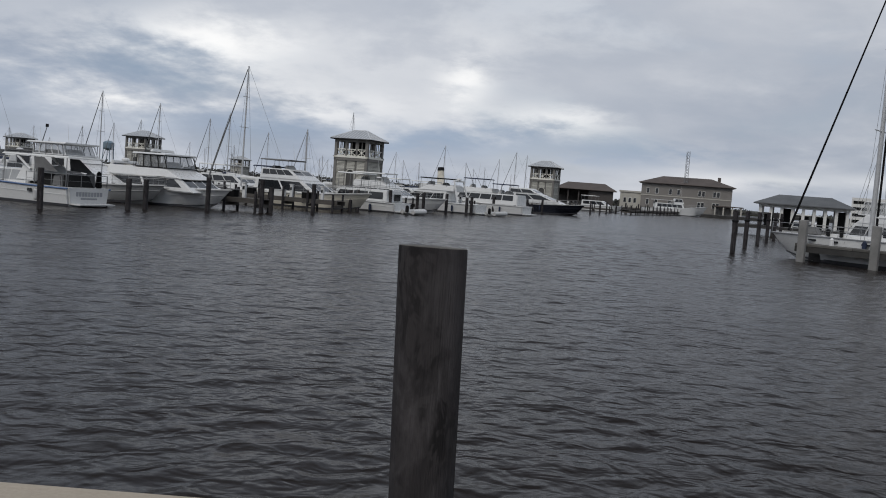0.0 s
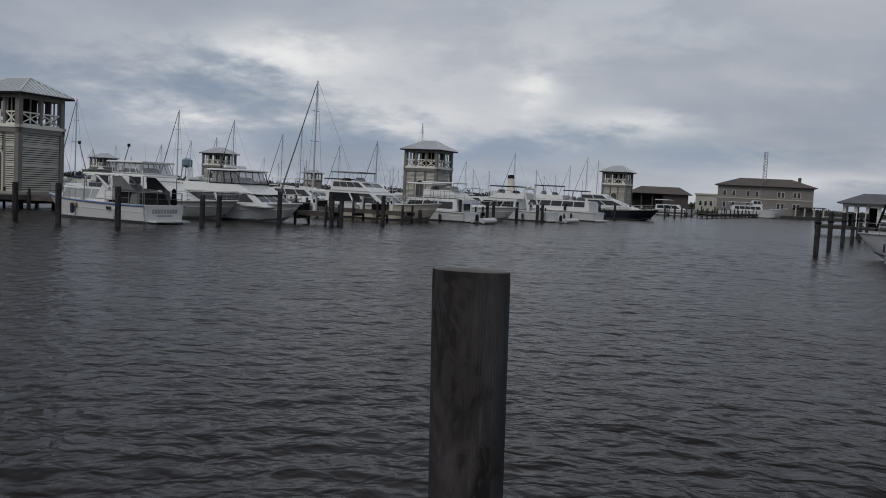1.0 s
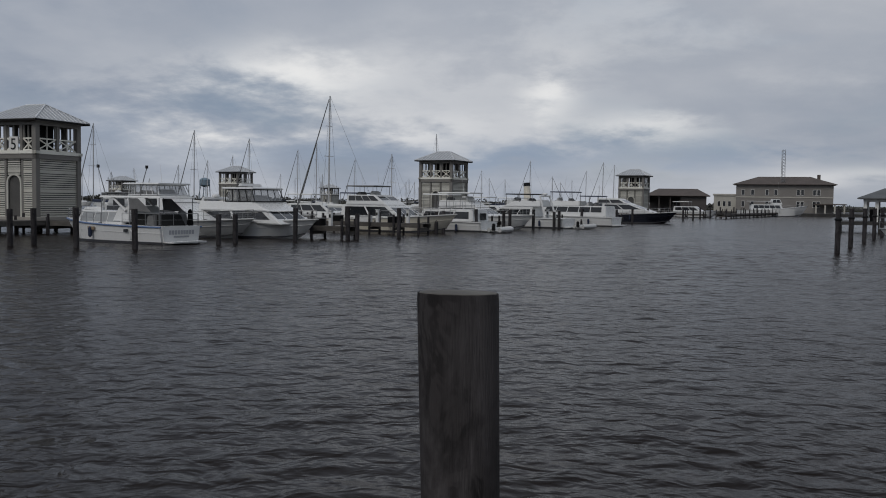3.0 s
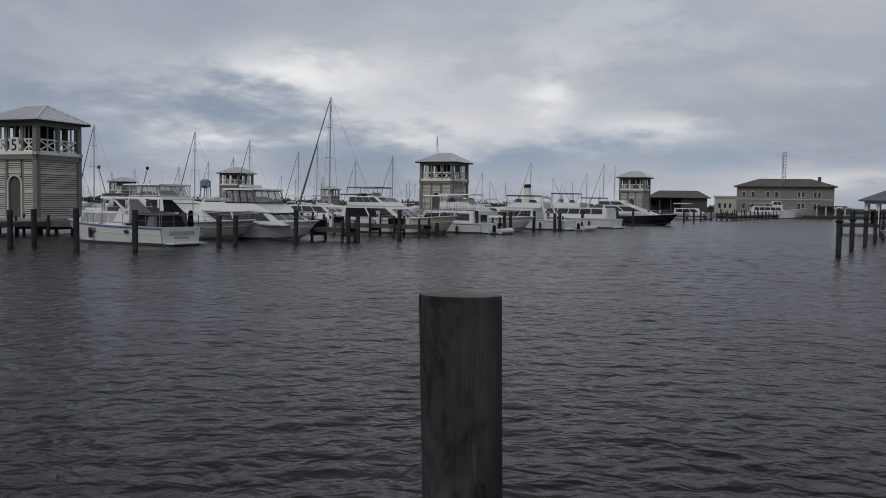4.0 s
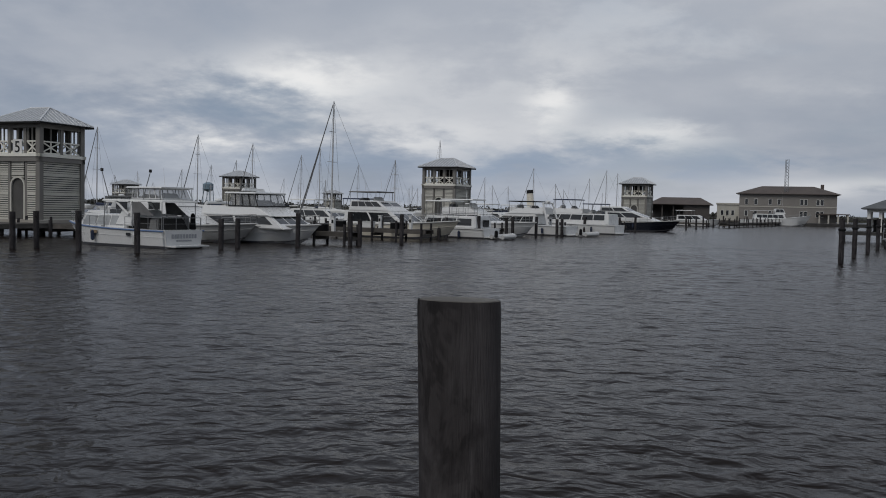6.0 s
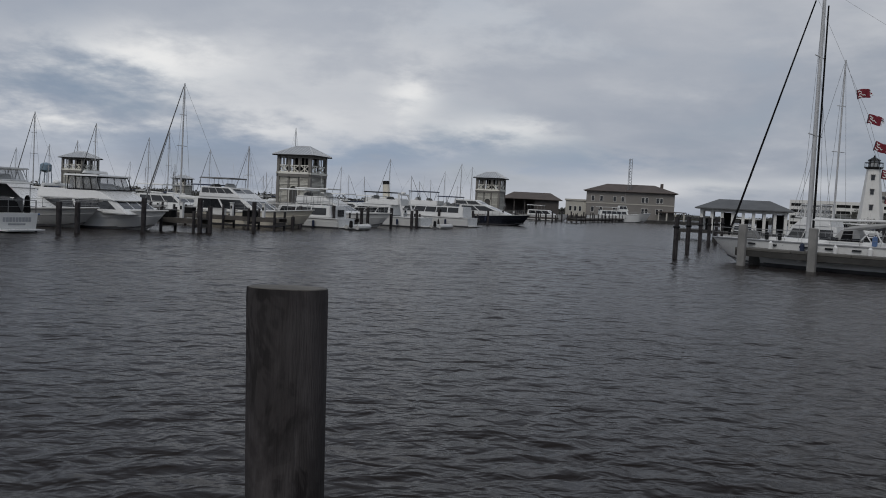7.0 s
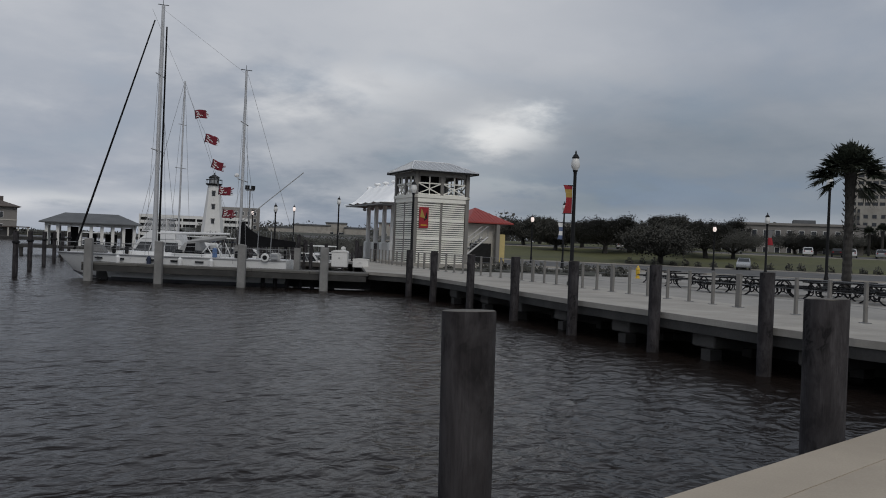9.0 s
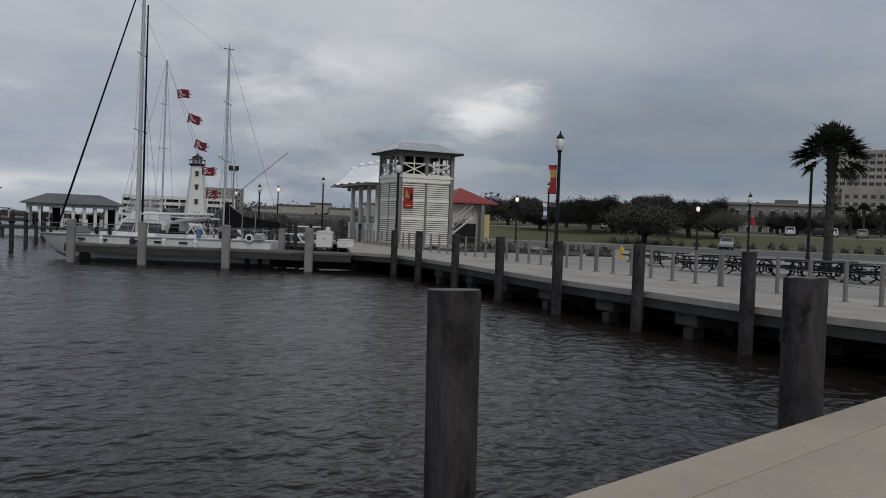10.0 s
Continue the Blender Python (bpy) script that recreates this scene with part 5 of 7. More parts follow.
# beam colours hold the underdock shade; the back one is added to cover the hull
part("side_beam", boxed(-0.3, 16.6, 0.02, 0.2, DECK - 0.5, DECK - 0.172), M["concrete_dark"], dock, "stained beam darkened for the shade under the dock")
part("back_beam", boxed(-0.3, 16.6, 2.0, 2.25, 0.06, DECK - 0.172), M["concrete_dark"], dock, "stained beam darkened for the shade under the dock")
for i in range(9):
    part("cross_beam", boxed(0.2 + i * 2.0, 0.45 + i * 2.0, 0.21, 1.99, DECK - 0.42, DECK - 0.172), M["concrete_dark"], dock)
for px in (0.25, 4.45, 9.37, 14.2):
    bm = boxed(px - 0.23, px + 0.23, -0.42, -0.09, -1.5, 2.5)
    for v in bm.verts:
        if v.co.z > 2:
            v.co.z += 0.03 * math.sin(v.co.x * 5)
    bmesh.ops.bevel(bm, geom=list(bm.edges), offset=0.04, segments=1, affect="EDGES")
    part("square_post", bm, M["dock_post"], dock, "pale square concrete pile standing above the deck")
    part("back_post", boxed(px - 0.2, px + 0.2, 1.9, 2.25, -1.5, DECK - 0.25), M["concrete_dark"], dock)
for px in (8.3, 12.0):
    part("inner_post", boxed(px - 0.17, px + 0.17, 2.3, 2.62, -1.5, 2.4), M["dock_post"], dock, "pale square concrete pile behind the dock")
for i in range(6):
    bm = bmesh.new()
    tube(bm, (10.2 + i * 0.75, 1.4, -1.5), (10.2 + i * 0.75, 1.4, DECK - 0.25), 0.13, n=8)
    part("timber_post", bm, M["pile"], dock)

for x, y in ((17.95, 55.1), (21.6, 63.6), (25.4, 71.8), (29.0, 79.7), (32.6, 87.6), (36.0, 95.0)):
    ob = pile("mooring_pile", x, y, 2.75, 0.165, "dark tarred timber mooring pile with an iron ring collar", "outer mooring piles", qrng)
    bm = bmesh.new()
    turned(bm, ((0.18, 2.0), (0.23, 2.05), (0.23, 2.13), (0.18, 2.18)), 12)
    part("collar", bm, M["black"], ob, "dark rope collar")

K = Vector((25.75, 50.65, 0))  # middle of the ketch
ketch = thing("ketch", "white two-masted ketch with black sail covers moored behind the dock", "sailing boat", at=pose(K.x, K.y, 0, 0, 0, math.degrees(math.atan2(-DY, -DX))))
part("hull", loft(bmesh.new(), hull_rings(14.8, 3.9, 1.62, 1.6, stern=0.6, fine=1.9, n=18)), M["gel"], ketch, smooth=True)
kr = hull_rings(14.8, 3.9, 1.62, 1.6, stern=0.6, fine=1.9, n=18)
for s in (1, -1):
    bm = bmesh.new()
    path_tube(bm, [(r[2][0], s * (r[2][1] + 0.01), r[2][2] - 0.05) for r in kr], 0.045, 5)
    part("rub_rail", bm, M["steel"], ketch)
    rail(ketch, [(r[2][0], s * max(0.02, r[2][1] - 0.06), r[2][2]) for r in kr], 0.62, 2, 0.014, name="lifeline")
    for k in range(5):
        px = -2.6 + k * 1.5 + (0.5 if k > 2 else 0)
        i = min(17, max(0, round((px + 7.4) / 14.8 * 18)))
        yy = (kr[i][2][1] * 0.93 + kr[i][1][1] * 0.07)
        part("hull_port", boxed(px, px + 0.5, s * yy - 0.05, s * yy + 0.05, 1.27, 1.38), M["glass"], ketch, "dark rectangular port")
part("coachroof", block(-3.2, 3.9, 1.25, 1.3, 1.8, 0.7, 0.1), M["gel"], ketch, smooth=True)
part("stern_seat", block(-6.9, -5.2, 1.0, 1.1, 1.6, 0.1, 0.1), M["gel"], ketch)
MAIN, MIZ = 1.2, -4.2
for mx, top, r, nm in ((MAIN, 17.1, 0.15, "main_mast"), (MIZ, 13.2, 0.10, "mizzen_mast")):
    bm = bmesh.new()
    tube(bm, (mx, 0, 1.5), (mx, 0, top), r, r * 0.7, 10)
    mast = part(nm, bm, M["alu"], ketch, "pale painted mast")
    for zf, half in ((0.42, 1.05), (0.72, 0.8)):
        bm = bmesh.new()
        tube(bm, (mx, -half, 1.5 + (top - 1.5) * zf), (mx, half, 1.5 + (top - 1.5) * zf + 0.05), 0.035, n=5)
        part("spreader", bm, M["alu"], mast)
    bm = bmesh.new()
    tube(bm, (mx - 0.35, 0, top + 0.02), (mx + 0.35, 0, top + 0.1), 0.025, n=5)
    tube(bm, (mx, 0, top), (mx + 0.02, 0, top + 0.35), 0.015, n=5)
    part("masthead", bm, M["black"], mast)
    for s in (1, -1):
        for f, off in ((1.0, -0.1), (0.7, -0.9), (0.42, 0.8)):
            part("shroud", tube(bmesh.new(), (mx, 0, 1.4 + (top - 1.5) * f), (mx + off, s * 1.7, 1.3), 0.011, n=4), M["steel"], ketch)
bm = bmesh.new()
tube(bm, (1.7, 0, 16.2), (6.3, 0, 1.75), 0.045, 0.075, 8)
part("furled_genoa", bm, M["canvas_black"], ketch, "furled headsail in a black cover")
bm = bmesh.new()
tube(bm, (MAIN - 0.29, 0, 2.2), (MAIN - 0.27, 0, 15.8), 0.075, 0.05, 8)
part("furled_mainsail", bm, M["canvas_black"], ketch, "mainsail furled in a black cover behind the mast")
bm = bmesh.new()
tube(bm, (MAIN - 0.2, 0, 2.98), (-3.55, 0, 3.08), 0.08, 0.07, 8)
part("main_boom", bm, M["gel"], ketch, "white main boom")
bm = bmesh.new()
loft(bm, [[(x, -w, z0), (x, w, z0), (x, w * 0.5, z1), (x, -w * 0.5, z1)] for x, w, z0, z1 in ((MIZ - 0.05, 0.12, 2.35, 4.0), (MIZ - 0.5, 0.16, 2.35, 3.5), (MIZ - 1.2, 0.18, 2.36, 3.05), (MIZ - 2.2, 0.18, 2.38, 2.9), (MIZ - 3.5, 0.12, 2.42, 2.75))])
part("mizzen_cover", bm, M["canvas_black"], ketch, "black canvas sail cover on the mizzen boom")
bm = bmesh.new()
tube(bm, (MIZ - 0.1, 0, 13.0), (-8.0, 0, 1.6), 0.012, n=4)
tube(bm, (MAIN, 0, 16.9), (MIZ, 0, 13.0), 0.010, n=4)
part("backstay", bm, M["steel"], ketch)
bm = bmesh.new()
tube(bm, (MIZ - 0.05, 0.6, 3.7), (MIZ - 3.95, 0.6, 7.0), 0.03, n=5)
part("outrigger_pole", bm, M["alu"], ketch)
bm = bmesh.new()
turned(bm, ((0.02, 6.6), (0.15, 6.64), (0.16, 6.76), (0.06, 6.86)), 10, (MIZ + 0.35, 0))
part("radar_dome", bm, M["gel"], ketch)
bm = bmesh.new()
turned(bm, ((0.05, 0.0), (0.24, 0.01), (0.26, 0.05), (0.24, 0.09), (0.05, 0.1)), 16)
lr = part("life_ring", bm, M["gel"], ketch, "white life ring with a dark middle on the stern rail", at=pose(-6.2, 1.55, 1.75, 90, 0, 0))
bm = bmesh.new()
turned(bm, ((0.02, -0.01), (0.14, -0.01), (0.14, 0.11), (0.02, 0.11)), 12)
part("dark_middle", bm, M["black"], lr)
# white cruiser between the ketch and the boat with the pale mast
beyond = motor_boat(29.0, 59.2, math.degrees(math.atan2(-DY, -DX)), 9.5, 3.4, 1.05, 1.4, "white flybridge cruiser with a clouded tent top beyond the ketch", [
    (-2.2, 1.9, 1.45, 1.1, 2.55, 0.9, 0.2, 3, 2, 0.45, 0.8), (-1.6, 1.0, 1.3, 2.5, 3.15, 0.7, 0.1, 0, 0, 0, 0)], screens=[(-0.8, 0.9, 1.05, 3.1, 4.05, 0.35, 3, "clear_vinyl", "gel")], antenna=((-1.4, 0.5, 3.1, 5.0),))
# boat beyond with a tall pale mast
sail_boat(34.72, 66.25, 115, 11, 15.6, "sailing boat beyond the ketch with a pale mast", cover="canvas_white", jib=False)

# red flags on a halyard from the ketch's main masthead
hal = thing("flag_line", "line of five tattered red flags hoisted on a halyard", "flag")
halpts = [(26.60, 49.5, 10.35), (27.18, 49.2, 8.95), (27.6, 49.0, 7.42), (28.0, 48.75, 5.8), (28.25, 48.6, 4.4)]
bm = bmesh.new()
path_tube(bm, [(24.5, 52.1, 16.9)] + [(x - 0.28, y + 0.1, z + 0.3) for x, y, z in halpts] + [(28.4, 48.2, 2.5)], 0.008, 4)
part("halyard", bm, M["steel"], hal)
for k, (x, y, z) in enumerate(halpts):
    at = pose(x - 0.28, y + 0.1, z, 0, 4 + 5 * (k % 3) - (12 if k == 0 else 0), -34)
    W, Hh = 0.80 + 0.06 * (k % 2), 0.52

    def cloth(u0, u1, v0, v1, off):
        bm = bmesh.new()
        n = 10
        rows = []
        for j in (v0, v1):
            rows.append([(W * (u0 + (u1 - u0) * i / n), off + 0.07 * math.sin(5.2 * (u0 + (u1 - u0) * i / n) + k * 1.3) * (0.3 + u0 + (u1 - u0) * i / n), Hh * (j - 0.5) + 0.05 * math.sin(4 * i / n + k)) for i in range(n + 1)])
        a, b = [ring(bm, r) for r in rows]
        c, d = [ring(bm, [(p[0], p[1] + 0.012, p[2]) for p in r]) for r in rows]
        bridge(bm, a, b, False)
        bridge(bm, c, d, False)
        return bm
    fl = part("flag_cloth", cloth(0, 0.86, 0, 1, 0), M["flag_red"], hal, "dark-edged red flag with a white mark and frayed end", at=at)
    for off in (-0.016, 0.016):
        part("red_field", cloth(0.06, 0.62, 0.10, 0.90, off), M["flag_red"], fl)
        for q, v in enumerate((0.16, 0.44, 0.72)):
            part("white_mark", cloth(0.10 + 0.05 * (q % 2), 0.34 + 0.05 * (q % 2), v, v + 0.12, off * 1.6), M["canvas_white"], fl)
        part("dark_edge", cloth(0.0, 0.06, 0.0, 1.0, off * 1.4), M["flag_dark"], fl)
        part("white_mark", cloth(0.40, 0.60, 0.28, 0.38, off * 1.6), M["canvas_white"], fl)
    for j, v in enumerate((0.02, 0.20, 0.38, 0.56, 0.76)):
        part("frayed_strip", cloth(0.60, 0.92 + 0.05 * ((j * 3 + k) % 4), v, v + 0.13, 0.03), M[("flag_red", "canvas_white", "flag_red", "canvas_white", "flag_dark")[(j + k) % 5]], fl)


# ---- promenade furniture ----
def street_lamp(x, y, z, h, label, banner=None, lit=False):
    ob = thing("street_lamp", label, "street lamp", "promenade lamps", at=pose(x, y, z))
    bm = bmesh.new()
    turned(bm, ((0.2, 0), (0.2, 0.12), (0.16, 0.2), (0.15, 0.7), (0.11, 0.85), (0.10, 1.0), (0.08, h - 1.15), (0.09, h - 1.1), (0.09, h - 1.02), (0.12, h - 0.98), (0.13, h - 0.92)), 12)
    part("pole", bm, M["black"], ob, "black cast pole", smooth=True)
    bm = bmesh.new()
    turned(bm, ((0.11, h - 0.92), (0.2, h - 0.78), (0.225, h - 0.62), (0.19, h - 0.44), (0.16, h - 0.34)), 14)
    part("globe", bm, M["lamp_lit" if lit else "lamp_glass"], ob, "lit frosted acorn globe" if lit else "frosted acorn globe", smooth=True)
    bm = bmesh.new()
    turned(bm, ((0.18, h - 0.345), (0.19, h - 0.3), (0.10, h - 0.15), (0.04, h - 0.1), (0.05, h - 0.05), (0.012, h + 0.06)), 12)
    part("finial", bm, M["black"], ob, smooth=True)
    if banner:
        side, z0, z1, w, cols = banner
        for zz in (z0, z1):
            bm = bmesh.new()
            tube(bm, (0, 0, zz), (side[0] * (w + 0.12), side[1] * (w + 0.12), zz), 0.018, n=5)
            part("banner_arm", bm, M["black"], ob)
        n = len(cols)
        for i, c in enumerate(cols):
            a, b = z0 + (z1 - z0) * i / n, z0 + (z1 - z0) * (i + 1) / n
            bm = bmesh.new()
            rows = []
            for off in (-0.008, 0.008):
                for zq in (a, b):
                    bow = 0.14 * math.sin(math.pi * (zq - z0) / (z1 - z0))
                    rows.append([(side[0] * (0.1 + w * q - bow * q) - side[1] * (off + 0.05 * math.sin(3 * q + zq)), side[1] * (0.1 + w * q - bow * q) + side[0] * (off + 0.05 * math.sin(3 * q + zq)), zq) for q in np.linspace(0, 1, 6)])
            rs = [ring(bm, r) for r in rows]
            bridge(bm, rs[0], rs[1], False)
            bridge(bm, rs[2], rs[3], False)
            part("banner", bm, M[c], ob, "weathered cloth banner")
    return ob


vside = (-0.66, 0.75)
street_lamp(34.95, 26.75, PROM, 6.63, "tall black promenade lamp with red and yellow banner", (vside, 3.55, 4.95, 0.44, ("red", "red", "red", "red", "gold", "gold", "red")))
street_lamp(41.75, 46.35, PROM, 6.3, "tall black promenade lamp before the tower")
street_lamp(60.4, 80.0, 1.1, 6.9, "tall black lamp on the far promenade")
street_lamp(73.1, 107.8, 1.3, 6.7, "tall black lamp on the far promenade", lit=True)
street_lamp(76.0, 124.0, 1.4, 6.2, "tall black lamp on the far promenade", lit=True)
street_lamp(52.0, 80.0, 1.1, 5.6, "tall black lamp on the far promenade")
street_lamp(84.4, 71.5, 1.15, 6.1, "black lamp beside the road", lit=True)
street_lamp(70.4, 55.4, 1.1, 6.75, "black lamp with a small blue banner", (vside, 2.9, 4.6, 0.5, ("blue_cloth", "canvas_white", "blue_cloth", "canvas_white")))
street_lamp(96.9, 53.3, 1.2, 5.6, "black lamp beside the road", lit=True)
street_lamp(72.5, 34.9, 1.06, 5.75, "black lamp with a faded red banner", ((0.43, -0.9), 3.0, 4.3, 0.45, ("red", "canvas_grey")))
street_lamp(55.9, 22.85, DECK, 7.3, "tall black lamp beside the palm")


def rail_post(m, wide):
    ob = thing("rail_post", "grey square rail post with base plate" if not wide else "wide grey rail post with base plate", "post", "promenade rail posts", at=m)
    w = 0.115 if wide else 0.05
    bm = boxed(-w, w, -0.05, 0.05, 0.0, 1.16)
    bmesh.ops.bevel(bm, geom=list(bm.edges), offset=0.01, segments=1, affect="EDGES")
    part("post", bm, M["trim"], ob)
    part("base_plate", boxed(-w - 0.07, w + 0.07, -0.12, 0.12, 0.001, 0.02), M["steel"], ob)
    return ob


thin_post = wide_post = None
rail_line = [(24.6, 6.9), (26.08, 9.48), (28.39, 14.46), (30.04, 18.18), (31.8, 22.05), (34.27, 27.18), (36.57, 32.16), (39.46, 39.23), (41.25, 43.81), (45.0, 52.0), (50.5, 62.0)]
pts, k, d = [], 0, 0.12
while along(rail_line, d):
    x, y, a = along(rail_line, d)
    m = pose(x, y, PROM, 0, 0, a)
    if k % 6 == 0:
        wide_post = rail_post(m, True) if wide_post is None else (copy_thing(wide_post, m) and wide_post)
    else:
        thin_post = rail_post(m, False) if thin_post is None else (copy_thing(thin_post, m) and thin_post)
    pts.append((x, y))
    k, d = k + 1, d + 1.39
cable = thing("rail_cable", "thin steel cables between the rail posts", "railing", at=pose(0, 0, PROM))
for zz in (1.12, 0.8, 0.45):
    bm = bmesh.new()
    path_tube(bm, [(x, y, zz) for x, y in pts], 0.014 if zz > 1 else 0.008, 4)
    part("cable", bm, M["steel"], cable)

# dock boxes
for x, y, w, dd, h, lab in ((37.75, 49.4, 1.1, 0.8, 1.2, "white power pedestal cabinet with arched top"), (39.0, 48.6, 1.1, 0.6, 0.65, "low white dock box"), (38.55, 50.1, 0.3, 0.3, 1.45, "slim white dock pedestal")):
    ob = thing("dock_box", lab, "dock box", at=pose(x, y, DECK, 0, 0, -45))
    bm = boxed(-w / 2, w / 2, -dd / 2, dd / 2, 0, h * 0.86)
    bmesh.ops.bevel(bm, geom=list(bm.edges), offset=0.03, segments=2, affect="EDGES")
    part("cabinet", bm, M["white"], ob)
    bm = bmesh.new()
    prof = [(w * 0.54 * math.cos(t), h * 0.86 + h * 0.14 * math.sin(t)) for t in np.linspace(0, math.pi, 9)]
    loft(bm, [[(px, yy, pz) for px, pz in prof] for yy in (-dd * 0.54, dd * 0.54)])
    part("lid", bm, M["white"], ob)
    part("handle", boxed(-0.06, 0.06, -dd / 2 - 0.03, -dd / 2 + 0.005, h * 0.5, h * 0.55), M["steel"], ob)


def picnic_table(m):
    ob = thing("picnic_table", "black iron picnic table with scrolled legs on the plaza", "table", "picnic tables", at=m)
    def slats(y0, y1, z, n, name):
        frame_bar = part(name, boxed(-1.1, 1.1, (y0 + y1) / 2 - 0.03, (y0 + y1) / 2 + 0.03, z - 0.075, z - 0.052), M["black"], ob)
        for i in range(n):
            a = y0 + (y1 - y0) * i / n
            part("slat", boxed(-1.15, 1.15, a + 0.008, a + (y1 - y0) / n - 0.008, z - 0.05, z), M["black"], frame_bar)
    slats(-0.45, 0.45, 0.82, 6, "tabletop")
    slats(-1.0, -0.62, 0.5, 3, "bench_seat")
    slats(0.62, 1.0, 0.5, 3, "bench_seat")
    for x in (-0.8, 0.8):
        bm = bmesh.new()
        for s in (1, -1):
            arc = [(x, s * (0.05 + 0.75 * t + 0.2 * math.sin(math.pi * t * 2)), 0.8 - 0.8 * t) for t in np.linspace(0, 1, 10)]
            path_tube(bm, arc, 0.04, 5)
            path_tube(bm, [(x, s * (0.28 + 0.2 * math.cos(t)), 0.36 + 0.2 * math.sin(t)) for t in np.linspace(0, 2 * math.pi, 12)], 0.032, 4)
            tube(bm, (x, s * 0.1, 0.40), (x, s * 0.82, 0.41), 0.025, n=5)
        part("scroll_leg", bm, M["black"], ob)
    return ob


table = None
for x, y, a in ((48.6, 30.2, 30), (45.4, 26.6, 34), (45.8, 23.6, 28), (41.6, 22.4, 24), (41.8, 19.8, 33), (44.2, 19.3, 25), (41.9, 16.9, 30), (44.0, 15.6, 36), (41.0, 14.0, 30), (46.4, 17.6, 28), (43.6, 12.8, 25), (40.4, 11.4, 32)):
    m = pose(x, y, 1.07, 0, 0, a - 60)
    if table is None:
        table = picnic_table(m)
    else:
        copy_thing(table, m)

hyd = thing("fire_hydrant", "yellow fire hydrant on the plaza", "hydrant", at=pose(54.6, 35.9, 1.06))
bm = bmesh.new()
turned(bm, ((0.2, 0), (0.2, 0.06), (0.13, 0.08), (0.13, 0.6), (0.17, 0.62), (0.17, 0.66), (0.13, 0.8), (0.05, 0.88), (0.04, 0.95)), 12)
part("barrel", bm, M["yellow"], hyd, smooth=True)
for s in (1, -1):
    bm = bmesh.new()
    tube(bm, (0, 0, 0.45), (0.1 * s, 0.2 * s, 0.45), 0.07, n=8)
    part("outlet", bm, M["yellow"], hyd)

# banner on the promenade tower
bn = thing("wall_banner", "red vertical banner with a yellow sail shape on the tower", "banner", at=pose(50.2, 53.6, 0.55, 0, 0, -21))
part("cloth", boxed(-1.95, -1.15, -2.45, -2.37, 3.7, 5.4), M["red"], bn)
bm = bmesh.new()
loft(bm, [[(-1.88, y, 4.6), (-1.4, y, 4.45), (-1.78, y, 5.3)] for y in (-2.465, -2.453)])
part("sail_shape", bm, M["gold"], bn)
bm = bmesh.new()
loft(bm, [[(-1.55, y, 4.25), (-1.25, y, 4.5), (-1.28, y, 5.15)] for y in (-2.465, -2.453)])
part("sail_shape", bm, M["black"], bn)
part("faded_words", boxed(-1.8, -1.3, -2.465, -2.453, 3.9, 3.98), M["yellow"], bn)
# ---- buildings ----
M["buff"] = material("buff_panel", (0.50, 0.40, 0.17), 0.7, vary=0.12, scale=1.5, fine=10, bump=0.05)
def hip_roof(ob, x0, x1, y0, y1, z, zr, ridge, mat, name="roof", eave=0.12):
    """Hipped roof over a rectangle; the ridge runs along x and is inset at both ends."""
    bm = bmesh.new()
    base = [(x0, y0), (x1, y0), (x1, y1), (x0, y1)]
    lo, hi = ring(bm, [(a, b, z) for a, b in base]), ring(bm, [(a, b, z + eave) for a, b in base])
    ym = (y0 + y1) / 2
    r0, r1 = bm.verts.new((x0 + ridge, ym, zr)), bm.verts.new((x1 - ridge, ym, zr))
    bridge(bm, lo, hi)
    bm.faces.new(lo[::-1])
    for f in ((hi[0], hi[1], r1, r0), (hi[2], hi[3], r0, r1), (hi[1], hi[2], r1), (hi[3], hi[0], r0)):
        bm.faces.new(f)
    return part(name, bm, M[mat], ob)


def window(ob, x, z, w, h, y, wall_mat="white"):
    fr = part("window", boxed(x - w / 2, x + w / 2, y - 0.06, y + 0.03, z, z + h), M[wall_mat], ob)
    part("pane", boxed(x - w / 2 + 0.08, x + w / 2 - 0.08, y - 0.075, y - 0.03, z + 0.08, z + h - 0.08), M["glass"], fr)
    return fr


# long three-storey building across the basin
ob = thing("harbour_building", "long tan three-storey harbour building with a brown hip roof", "building", at=pose(71.3, 267.4, 0, 0, 0, -14.5))
part("wall", boxed(-13.2, 13.2, -5, 8, 0.6, 8.9), M["tan_wall"], ob)
part("wall_band", boxed(-13.3, 13.3, -5.1, 8.1, 5.1, 5.4), M["pale_wall"], ob)
part("west_wing", boxed(-19.5, -13.2, -4, 7, 0.6, 5.6), M["pale_wall"], ob)
part("wing_parapet", boxed(-19.8, -13.1, -4.3, 7.3, 5.6, 6.1), M["pale_wall"], ob)
part("porch_roof", boxed(8.0, 16.5, -8.0, -5.1, 3.2, 3.5), M["brown_roof"], ob)
for px in (8.6, 11, 13.5, 16.0):
    part("porch_column", boxed(px - 0.2, px + 0.2, -7.8, -7.4, 0.6, 3.2), M["pale_wall"], ob)
hip_roof(ob, -14.2, 14.2, -6, 9, 8.9, 11.4, 7.0, "brown_roof")
part("chimney", boxed(9.0, 9.9, 1, 2, 10.3, 12.0), M["brown_roof"], ob)
for z in (5.8, 2.4):
    for px in (-11.2, -8.6, -4.6, -2.2, 3.9, 5.0, 8.2, 9.3):
        window(ob, px, z, 0.95, 1.7, -5.0)
for px in (-18, -16.5, -15):
    window(ob, px, 2.4, 0.9, 1.6, -4.0)
ob = thing("radio_mast", "thin lattice radio mast behind the harbour building", "mast", at=pose(69.8, 263.5, 0))
